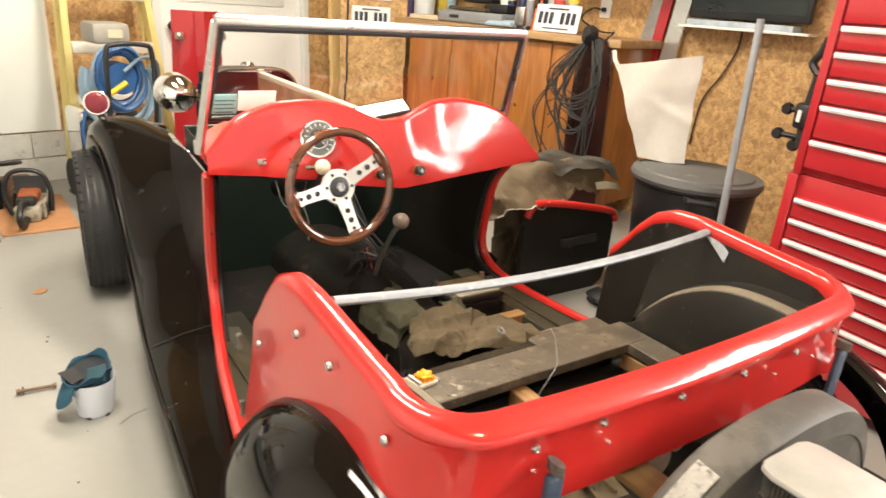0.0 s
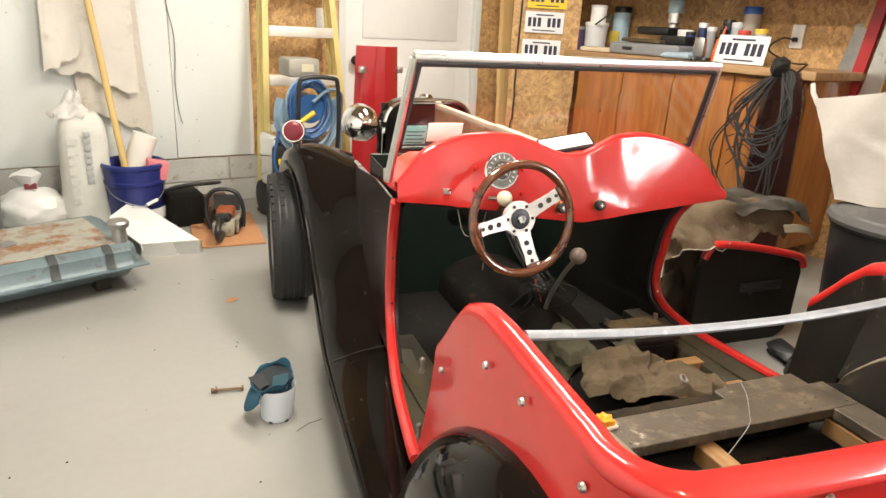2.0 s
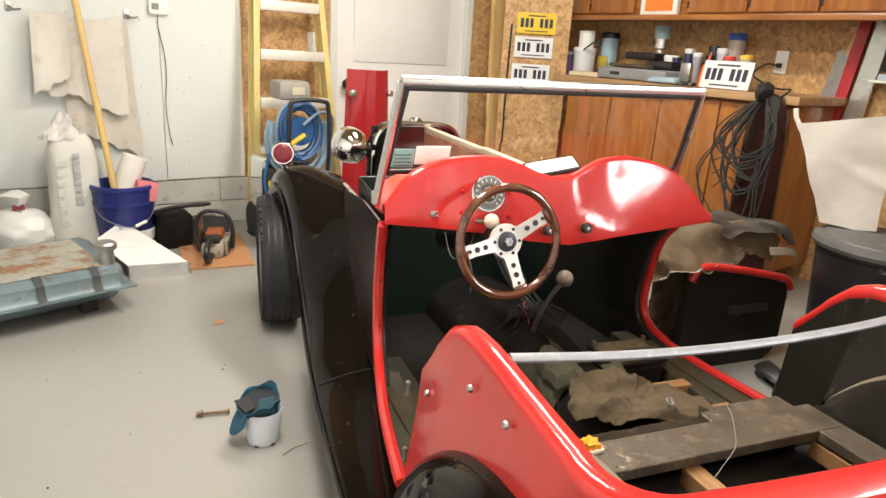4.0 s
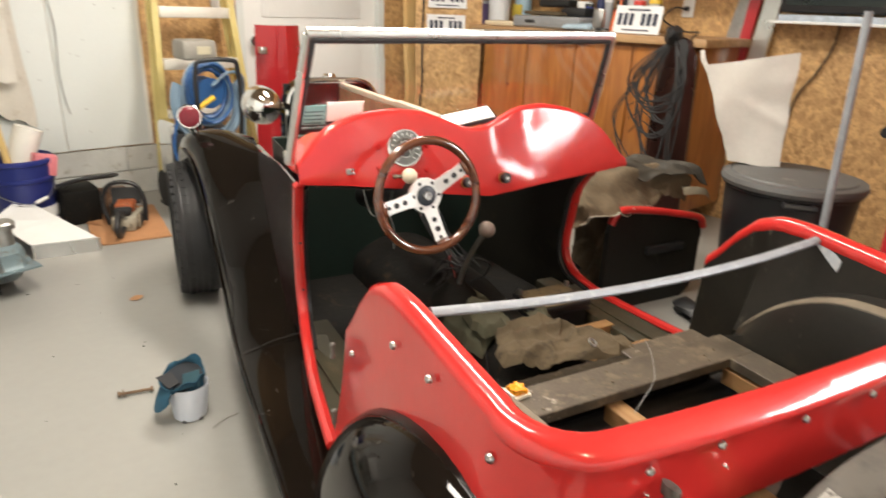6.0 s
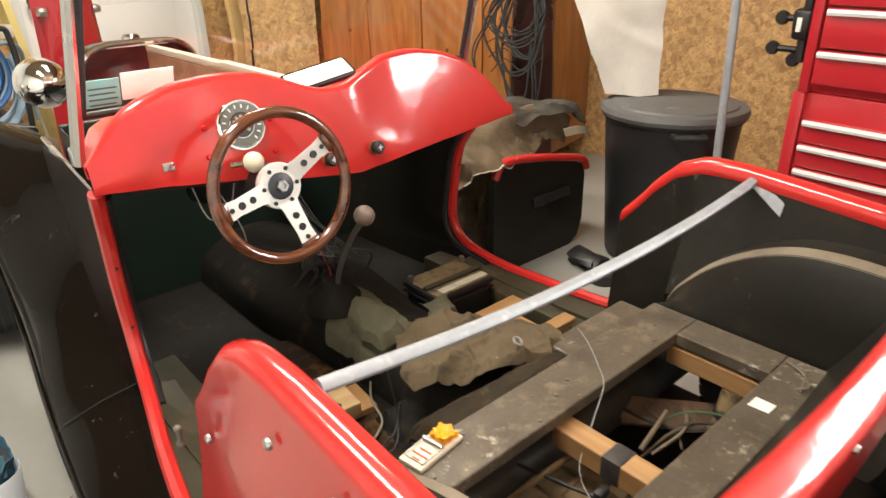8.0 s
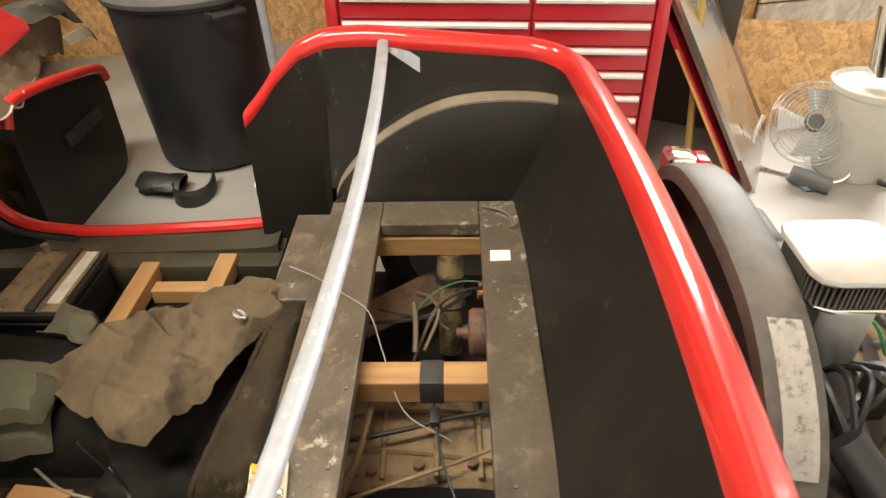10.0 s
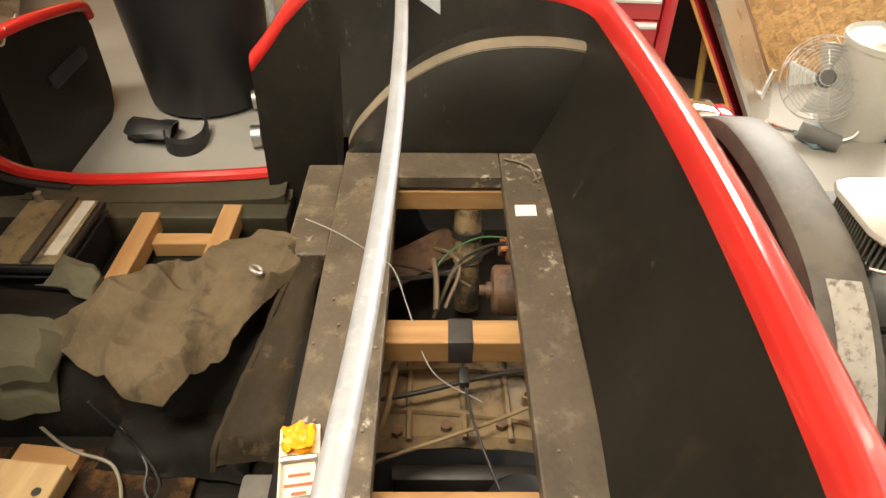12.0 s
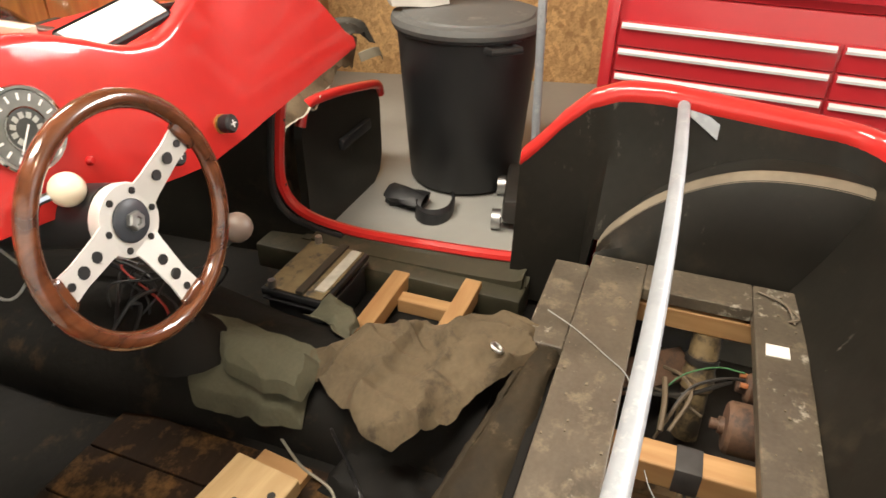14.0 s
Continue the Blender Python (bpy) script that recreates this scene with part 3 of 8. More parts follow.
# windscreen
for a, b in (((-0.553, 0.178, 0.765), (-0.522, 0.066, 1.112)), ((0.478, 0.178, 0.765), (0.447, 0.060, 1.116))):
    part("windscreen_post", tube([a, b], 0.013, 8), ALU, car, "bright metal windscreen post")
part("windscreen_top", tube([(-0.524, 0.066, 1.113), (0.449, 0.060, 1.118)], 0.012, 8, flat=1.3), ALU, car, "bright metal windscreen top rail")
part("windscreen_base", tube([(-0.543, 0.147, 0.862), (0.468, 0.147, 0.862)], 0.008, 8), BLACKPL, car, "black seal along the windscreen's foot")
gb = sheet([[(-0.544, 0.147, 0.862), (0.469, 0.147, 0.862)], [(-0.523, 0.067, 1.108), (0.448, 0.061, 1.112)]], thick=0.005)
g = part("windscreen_glass", gb, GLASS, car, "flat clear windscreen glass", smooth=False)
g.visible_shadow = False


# steering wheel
SPOKE = mat("satin_aluminium", (0.70, 0.69, 0.66), 0.42, 0.45, vary=0.08, bump=0.03)
DARKB = mat("dark_bolt", (0.03, 0.03, 0.03), 0.4, 0.6)
WHEEL = pose(-0.270, -0.124, 0.724) @ pose(0, 0, 0, 80, 0, 1.5)
whl = part("steering_wheel", lathe([(0.1435 + 0.0122 * math.cos(a), 0.0112 * math.sin(a)) for a in [2 * math.pi * k / 12 for k in range(13)]], 48, caps=False), WALNUT, car, "polished walnut steering wheel rim", m=WHEEL)


def spoke(turn):
    bm = bmesh.new()
    m = pose(0, 0, 0, 0, 0, turn)
    rows = []
    for x, h in ((0.02, 0.024), (0.05, 0.019), (0.10, 0.0165), (0.138, 0.020)):
        z = -0.022 + 0.022 * min(1, x / 0.15)
        rows.append([m @ Vector((x, -h, z)), m @ Vector((x, h, z))])
    return sheet(rows, thick=0.003, bm=bm)


for turn in (-150, 10, 105):
    part("spoke", spoke(turn + 180), SPOKE, whl, "drilled aluminium spoke")
    for x, r in ((0.067, 0.007), (0.093, 0.0078), (0.116, 0.005)):
        part("spoke_hole", lathe([(r, 0.0), (r, 0.004)], 12, pose(0, 0, 0, 0, 0, turn + 180) @ pose(x, 0, -0.022 + 0.022 * min(1, x / 0.15) + 0.001)), BLACKPL, whl)
for turn in (-150, 10, 105):
    part("spoke_block", box(0.122, 0.142, -0.022, 0.022, -0.006, 0.006, 0.005), WALNUT, whl, "walnut block at the spoke's end", m=pose(0, 0, 0, 0, 0, turn + 180))
for k in range(6):
    part("hub_bolt", lathe([(0.0045, -0.0145), (0.0045, -0.012), (0, -0.0115)], 8, pose(0.0365 * math.cos(k * 1.047), 0.0365 * math.sin(k * 1.047), 0)), DARKB, whl)
part("hub", lathe([(0.046, -0.03), (0.047, -0.02), (0.045, -0.014), (0.0, -0.014)], 28), SPOKE, whl)
hub_cap = part("hub_cap", lathe([(0.027, -0.016), (0.027, -0.011), (0.024, -0.009), (0.012, -0.009), (0.0, -0.009)], 28), mat("slate_disc", (0.035, 0.04, 0.05), 0.4), whl, "dark slate hub centre")
part("hub_nut", lathe([(0.0125, -0.009), (0.0125, -0.003), (0.0105, -0.001), (0.0065, -0.001), (0.006, -0.005), (0.0, -0.005)], 6), STEEL, hub_cap, "steel hexagon nut")
part("steering_column", tube([(-0.262, -0.082, 0.717), (-0.26, 0.02, 0.695), (-0.255, 0.35, 0.60)], 0.042, 18), BLACKPL, car, "black steering column shroud")


# wings
def loft(stations, n=8):
    """Rows across the car, smoothed along it."""
    cols = list(zip(*stations))
    sm = [smoothed(c, n) for c in cols]
    return [list(r) for r in zip(*sm)]


def front_wing(s):
    st = [[(-0.785, -0.60, 0.165), (-0.79, -0.60, 0.205), (-0.76, -0.60, 0.215), (-0.69, -0.60, 0.216), (-0.59, -0.60, 0.218)],
          [(-0.755, 0.0, 0.165), (-0.76, 0.0, 0.205), (-0.73, 0.0, 0.218), (-0.66, 0.0, 0.222), (-0.56, 0.0, 0.225)],
          [(-0.735, 0.30, 0.17), (-0.74, 0.30, 0.215), (-0.71, 0.30, 0.245), (-0.63, 0.30, 0.275), (-0.53, 0.30, 0.29)],
          [(-0.71, 0.55, 0.20), (-0.715, 0.55, 0.26), (-0.69, 0.55, 0.33), (-0.61, 0.54, 0.40), (-0.52, 0.50, 0.44)],
          [(-0.70, 0.76, 0.36), (-0.71, 0.76, 0.43), (-0.685, 0.76, 0.52), (-0.60, 0.74, 0.575), (-0.51, 0.66, 0.60)],
          [(-0.705, 0.96, 0.50), (-0.715, 0.96, 0.57), (-0.69, 0.96, 0.645), (-0.60, 0.94, 0.675), (-0.50, 0.82, 0.665)],
          [(-0.72, 1.10, 0.54), (-0.73, 1.10, 0.61), (-0.70, 1.11, 0.675), (-0.60, 1.11, 0.69), (-0.48, 1.02, 0.665)],
          [(-0.72, 1.32, 0.45), (-0.73, 1.34, 0.52), (-0.70, 1.36, 0.58), (-0.60, 1.36, 0.59), (-0.47, 1.30, 0.56)],
          [(-0.72, 1.44, 0.30), (-0.73, 1.47, 0.36), (-0.70, 1.50, 0.40), (-0.60, 1.50, 0.41), (-0.47, 1.44, 0.39)]]
    st = [[(p[0] + 0.02, p[1] + 0.08 * min(1, max(0, (p[1] - 0.3) / 0.6)), p[2]) for p in r] for r in st]
    st = [[r[0], r[1], ((r[1][0] * 0.25 + r[2][0] * 0.75), r[2][1], r[2][2] - 0.002), *r[3:]] for r in st]
    if s > 0:
        st = st[2:]
    rows = loft([[(MIDX - s * (p[0] - MIDX), p[1], p[2]) for p in r] for r in st])
    rows = [smoothed(r, 4) for r in rows]
    return sheet(rows, thick=0.005)


for s in (-1, 1):
    bead = smoothed([(MIDX + s * x, y, z) for x, y, z in ((0.727, -0.60, 0.207), (0.699, 0.0, 0.207), (0.679, 0.30, 0.218), (0.654, 0.583, 0.265), (0.649, 0.821, 0.435), (0.654, 1.04, 0.575), (0.669, 1.18, 0.615))], 8)
    part("wing_bead", tube(bead if s < 0 else bead[16:], 0.0065, 8), BLACKP, car, "rolled black edge of the wing")
    if s < 0:
        part("seam", tube([(-0.735, 0.15, 0.210), (-0.71, 0.15, 0.226), (-0.63, 0.15, 0.246), (-0.54, 0.15, 0.256)], 0.0012, 6), BLACKPL, car)
    part("front_wing", front_wing(s), BLACKP, car, "glossy black sweeping front wing and running board")


def rear_wing(s):
    rows = []
    for k in range(27):
        a = radians(-12 + 196 * k / 26)
        row = []
        for x, q in ((0.64, 0.985), (0.67, 1.0), (0.71, 0.985), (0.75, 0.94), (0.79, 0.86), (0.82, 0.76), (0.832, 0.66), (0.826, 0.65)):
            row.append((MIDX + s * (0.54 + 0.82 * (x - 0.64)), -0.90 + 0.47 * q * math.cos(a), 0.165 + 0.395 * q * math.sin(a)))
        rows.append(smoothed(row, 3))
    return sheet(rows, thick=0.005)


for s in (-1, 1):
    part("rear_wing", rear_wing(s), BLACKP, car, "glossy black domed rear wing")


def wheel(x, y, z, r, wdt, steer=0.0):
    m = pose(x, y, z, 0, 90, steer)
    h = wdt / 2
    ty = part("tyre", lathe([(r * 0.70, -h * 0.8), (r * 0.78, -h), (r * 0.93, -h * 0.97), (r * 0.985, -h * 0.8), (r, -h * 0.5), (r, h * 0.5), (r * 0.985, h * 0.8), (r * 0.93, h * 0.97), (r * 0.78, h), (r * 0.70, h * 0.8)], 48, m), RUBBER, car, "black road tyre")
    for k in range(-2, 3):
        part("tread_groove", lathe([(r * 0.985, k * h * 0.3 - 0.003), (r + 0.0015, k * h * 0.3 - 0.003), (r + 0.0015, k * h * 0.3 + 0.003), (r * 0.985, k * h * 0.3 + 0.003)], 48, m), BLACKPL, ty)
    lugs = bmesh.new()
    for k in range(46):
        for w0, w1, shift in ((-0.97, -0.68, 0.0), (-0.52, -0.34, 0.5), (0.34, 0.52, 0.0), (0.68, 0.97, 0.5)):
            low = r * (0.95 if abs(w0) > 0.6 else 0.985)
            lug = box(low - 0.004, r + 0.0025 - (0.010 if abs(w0) > 0.6 else 0), -0.0125, 0.0125, w0 * h, w1 * h, 0)
            lug.transform(m @ pose(0, 0, 0, 0, 0, 360 * (k + shift) / 46))
            base = [lugs.verts.new(v.co) for v in lug.verts]
            lug.verts.index_update()
            for f in lug.faces:
                lugs.faces.new([base[v.index] for v in f.verts])
            lug.free()
    tagged(part("tread", lugs, RUBBER, ty, smooth=False), "small rubber tread blocks round the tyre", kind="stuff")
    part("rim", lathe([(r * 0.71, -h * 0.85), (r * 0.68, -h * 0.5), (r * 0.60, -h * 0.3), (0.45 * r, -h * 0.15), (0.42 * r, -h * 0.45), (0.05, -h * 0.5), (0.0, -h * 0.55)], 40, m), mat("brushed_rim", (0.62, 0.62, 0.60), 0.32, 0.8, vary=0.2, scale=12), ty, "brushed silver wheel rim")


wheel(-0.69, 1.29, 0.25, 0.285, 0.17, -3)
wheel(0.604, 1.29, 0.25, 0.285, 0.17, -3)
wheel(-0.625, -0.90, 0.205, 0.24, 0.13)
wheel(0.539, -0.90, 0.205, 0.24, 0.13)

# ---- fittings of the car ----
def on_car(name, label, category, group=""):
    return thing(name, label, category, CAR, group)


def stud(x, y, z, m, r=0.009):
    return lathe([(r, 0), (r, 0.003), (r * 0.75, 0.006), (r * 0.35, 0.0065), (0, 0.0045)], 14, m)


DULLG = mat("dull_grey_paint", (0.13, 0.12, 0.105), 0.6, vary=0.4, scale=14, dirt=(0.05, 0.04, 0.03), dirt_at=0.6)
DULLSTUD = mat("dull_nickel", (0.55, 0.54, 0.52), 0.3, 1.0, vary=0.2, scale=60)
for y, z in ((-0.475, 0.52), (-0.68, 0.642), (-0.817, 0.653), (-0.992, 0.629)):
    for s in (-1, 1):
        round_in = CORNER - math.sqrt(CORNER ** 2 - min(0, y - REAR - BOW - CORNER) ** 2)
        part("snap_stud", stud(0, 0, 0, pose(MIDX + s * (HALF + 0.004 - round_in), y, z, 0, s * 90, 0), 0.0075), DULLSTUD, car, "dull nickel snap stud")
for x, z in ((-0.435, 0.625), (-0.311, 0.632), (-0.138, 0.627), (0.03, 0.625), (0.207, 0.62), (0.366, 0.623)):
    part("snap_stud", stud(0, 0, 0, pose(x, tail_y(x) - 0.011, z + 0.006, 90, 0, 0), 0.0068), DULLSTUD, car, "dull nickel snap stud")
for x, z in ((-0.43, 0.585), (-0.29, 0.59), (0.15, 0.59), (0.30, 0.585)):
    part("rivet", stud(0, 0, 0, pose(x, tail_y(x) - 0.006, z + 0.004, 90, 0, 0), 0.0034), CHROME, car)
# straps hanging on the tail
for x in (-0.40, 0.40):
    st = part("tail_strap", box(x - 0.017, x + 0.017, REAR - 0.014, REAR - 0.003, 0.465, 0.585, 0.004), mat("worn_blue_strap", (0.045, 0.065, 0.10), 0.5, vary=0.4, scale=30, dirt=(0.16, 0.19, 0.23), dirt_at=0.6), car, "worn blue strap on the tail panel")
    part("buckle", tube([(x, REAR - 0.008, 0.585), (x, REAR - 0.008, 0.603)], 0.0165, 14, flat=0.45), DULLG, st, "dull metal strap end")
# hinges on the left and right door openings
for s in (-1, 1):
    for z in (0.507, 0.345):
        h = part("hinge", tube([(MIDX + s * (HALF + 0.030), -0.425, z - 0.016), (MIDX + s * (HALF + 0.030), -0.425, z + 0.016)], 0.0038, 10), DULLG, car, "dull steel door hinge")
        for end in (-0.013, 0.013):
            part("knuckle", ball(MIDX + s * (HALF + 0.030), -0.424, z + end, 0.0062, 1.1), DULLG, h)

# tonneau rail across the body
rail = part("cross_rail", tube(smoothed([(x, -0.722 + 0.05 * x * x, 0.679 + 0.085 * x * x) for x in (0.468, 0.40, 0.248, 0.048, -0.152, -0.352, -0.557)], 5), 0.011, 10, flat=0.8), GALV, car, "bowed galvanised rail across the body")
part("rail_bracket", sheet([[(0.480, -0.700, 0.716), (0.470, -0.706, 0.690)], [(0.468, -0.780, 0.668), (0.458, -0.780, 0.642)]], thick=0.004), GALV, car, "flat grey steel rail bracket")

# dash fittings
def on_dash(x, z, out=0.0):
    """A frame on the dash face, its z axis pointing to the driver."""
    return pose(x, dash_y(x, z) - out, z, 79, 0, 0)


GM = on_dash(-0.287, 0.828)
gauge = part("speedometer", lathe([(0.050, 0), (0.051, 0.006), (0.049, 0.009), (0.046, 0.009), (0.0445, 0.006), (0.0, 0.006)], 36, GM), CHROME, car, "round chrome-ringed speedometer")
part("dial", lathe([(0.044, 0.0065), (0.0, 0.0066)], 36, GM), mat("grey_dial", (0.15, 0.155, 0.14), 0.35, vary=0.4, scale=60), gauge, "grey dial with pale marks")
part("inner_ring", lathe([(0.026, 0.0068), (0.026, 0.008), (0.0245, 0.008), (0.0245, 0.0068)], 32, GM, caps=False), CHROME, gauge)
part("inner_dial", lathe([(0.024, 0.0069), (0.0, 0.007)], 30, GM), mat("dark_dial", (0.05, 0.055, 0.05), 0.35, vary=0.4, scale=80), gauge)
for k in range(14):
    a = -50 + 280 * k / 13
    part("mark", box(0.033, 0.041, -0.0014, 0.0014, 0.0068, 0.0074, 0), WHITEPL, gauge, m=GM @ pose(0, 0, 0, 0, 0, a))
for k in range(9):
    part("figure", box(0.013, 0.020, -0.003, 0.003, 0.0071, 0.0076, 0), mat("pale_figure", (0.4, 0.41, 0.38), 0.5), gauge, m=GM @ pose(0, 0, 0, 0, 0, -40 + 32 * k))
part("needle", box(-0.001, 0.001, -0.006, 0.03, 0.0078, 0.0086, 0), WHITEPL, gauge, m=GM @ pose(0, 0, 0, 0, 0, 140))
part("white_knob", ball(-0.290, -0.047, 0.761, 0.021), mat("ivory_plastic", (0.66, 0.58, 0.44), 0.3, vary=0.06), car, "round ivory pull knob")
part("knob_stem", tube([(-0.335, -0.036, 0.760), (-0.290, -0.043, 0.760), (-0.288, -0.015, 0.760)], 0.006, 8), CHROME, car)
for x, z in ((0.021, 0.724), (-0.105, 0.722)):
    km = on_dash(x, z)
    k = part("dash_knob", lathe([(0.013, 0), (0.013, 0.006), (0.015, 0.008), (0.015, 0.022), (0.012, 0.025), (0, 0.025)], 18, km), BLACKPL, car, "black dash knob with pale mark")
    for r in (0, 90):
        part("mark", box(-0.006, 0.006, -0.0012, 0.0012, 0.0252, 0.0258, 0), WHITEPL, k, m=km @ pose(0, 0, 0, 0, 0, r))
    part("collar", lathe([(0.015, -0.002), (0.016, 0.004), (0.0, 0.004)], 16, km), mat("brass_collar", (0.55, 0.40, 0.12), 0.3, 0.8), k)
tm2 = on_dash(-0.445, 0.778)
sw = part("toggle_plate", box(-0.011, 0.011, -0.008, 0.008, 0, 0.004, 0.002), STEEL, car, "small bright toggle switch", m=tm2)
part("toggle", tube([(0.0, 0.0, 0.003), (0.004, 0.004, 0.016)], 0.0035, 8), CHROME, sw)
for x, z in ((-0.365, 0.78), (-0.225, 0.765), (-0.222, 0.83), (-0.362, 0.835)):
    part("warning_lamp", lathe([(0.006, 0), (0.006, 0.003), (0.004, 0.007), (0, 0.007)], 12, on_dash(x, z)), mat("red_jewel", (0.5, 0.02, 0.02), 0.15), car, "small red warning lamp")
# keys and loose wires under the dash
part("key", box(-0.232, -0.229, -0.01, 0.012, 0.665, 0.70, 0.001), CHROME, car, "bright key hanging under the dash")
for a in ([(-0.40, 0.03, 0.74), (-0.38, 0.0, 0.65), (-0.33, 0.01, 0.66), (-0.29, 0.05, 0.72)], [(-0.36, 0.05, 0.74), (-0.30, 0.04, 0.60), (-0.27, 0.1, 0.5)], [(-0.24, 0.03, 0.70), (-0.225, 0.02, 0.64), (-0.215, 0.03, 0.62)]):
    part("loose_wire", tube(smoothed(a, 6), 0.0018, 6), mat("grey_wire", (0.25, 0.26, 0.25), 0.5), car, "thin loose wire")
part("dash_bolt_lip", tube([(-0.53, 0.015, 0.741), (-0.34, 0.015, 0.717), (-0.02, 0.015, 0.682)], 0.006, 6), BLACKPL, car)

# mirror lying on the cowl, wipers, papers on the screen
mir = on_car("rear_view_mirror", "loose rear-view mirror lying on the cowl", "mirror")
mm = pose(-0.06, 0.055, 0.893, 30, -9, -2) @ Matrix.Diagonal((0.95, 0.95, 1.0, 1.0))
part("back", box(-0.088, 0.088, -0.033, 0.033, -0.012, 0.0, 0.010, 3), BLACKPL, mir, m=mm)
# dusty glass; its near-white base also paints in a bright reflection
part("mirror_glass", box(-0.080, 0.080, -0.0255, 0.0255, -0.002, 0.0015, 0.0), mat("pale_dusty_mirror", (0.88, 0.86, 0.82), 0.22, 0.45, vary=0.05, bump=0.02, scale=14, dirt=(0.6, 0.57, 0.5), dirt_at=0.6), mir, "silver mirror glass", m=mm)
part("arm", tube(smoothed([(-0.055, 0.07, 0.89), (-0.045, 0.11, 0.885), (-0.02, 0.14, 0.85)], 5), 0.006, 8), CHROME, mir)
for x in (-0.12, 0.10):
    wp = part("wiper", tube([(x, 0.12, 0.875), (x + 0.11, 0.125, 0.862), (x + 0.20, 0.128, 0.858)], 0.005, 6), BLACKPL, car, "black wiper arm")
ON_GLASS = pose(0.0, 0.138, 0.872, 17.5, 0, 0)
TEAL = mat("teal_sticker", (0.22, 0.50, 0.48), 0.5, vary=0.1)
st = part("registration_sticker", box(-0.526, -0.460, 0.0, 0.0025, 0.004, 0.060, 0), TEAL, car, "pale teal paper sticker on the windscreen", m=ON_GLASS)
for k in range(4):
    part("line", box(-0.518, -0.470 + 0.004 * (k % 2), -0.0012, -0.0003, 0.008 + 0.011 * k, 0.011 + 0.011 * k, 0), mat("dark_ink", (0.05, 0.12, 0.12), 0.7), st)
part("paper_sticker", box(-0.457, -0.355, 0.001, 0.0035, 0.012, 0.068, 0), PAPER, car, "white paper stuck inside the windscreen", m=ON_GLASS)
part("screen_clip", box(-0.565, -0.54, 0.166, 0.19, 0.765, 0.80, 0.004), ALU, car)
for a, b in (((-0.534, 0.145, 0.862), (-0.509, 0.063, 1.10)), ((0.459, 0.145, 0.862), (0.434, 0.058, 1.104)), ((-0.509, 0.063, 1.098), (0.434, 0.058, 1.103))):
    part("screen_seal", tube([a, b], 0.0085, 8), RUBBER, car, "black rubber windscreen seal")

# nose: radiator shell, bonnet rail, lamps
shell = []
for k in range(17):
    a = math.pi * k / 16
    c, d = math.cos(a), math.sin(a)
    shell.append([(MIDX + 0.215 * math.copysign(abs(c) ** 0.45, c), y, 0.60 + 0.262 * d ** 0.5) for y in (1.30, 1.34, 1.39, 1.42)])
part("radiator_shell", sheet(shell, thick=0.006), BLACKP, car, "black radiator shell")
part("chrome_edge", tube([(p[0][0] * 1.0, 1.297, p[0][2]) for p in shell], 0.010, 8), CHROME, car, "chrome edge of the radiator shell")
part("shell_front", box(MIDX - 0.20, MIDX + 0.20, 1.40, 1.41, 0.50, 0.835, 0.0), BLACKPL, car, "black radiator core", smooth=False)
part("filler_cap", lathe([(0.03, 0), (0.03, 0.012), (0.02, 0.02), (0, 0.02)], 20, pose(MIDX, 1.36, 0.864)), CHROME, car)
part("bonnet_rail", box(-0.016, 0.012, 0.30, 1.31, 0.826, 0.848, 0.003), mat("beige_rail", (0.50, 0.44, 0.34), 0.6), car, "beige bonnet centre rail")
BONW = flakes("brown_bonnet_board", (0.27, 0.17, 0.095), (0.18, 0.10, 0.05), 14)
part("bonnet_board", box(-0.016, 0.010, 0.26, 1.31, 0.715, 0.8255, 0.003), BONW, car, "brown plank on edge along the engine bay", smooth=False)
part("bonnet_rail_dark", box(0.03, 0.055, 0.31, 1.30, 0.815, 0.835, 0.004), mat("dark_brown_rail", (0.06, 0.03, 0.022), 0.4), car, "dark brown strip beside the rail")
tray = [[(-0.42, 0.705, 0.50), (0.38, 0.705, 0.50)], [(-0.26, 1.31, 0.5), (0.20, 1.31, 0.5)]]
part("nose_tray", sheet(tray, thick=0.01), BLACKPL, car)
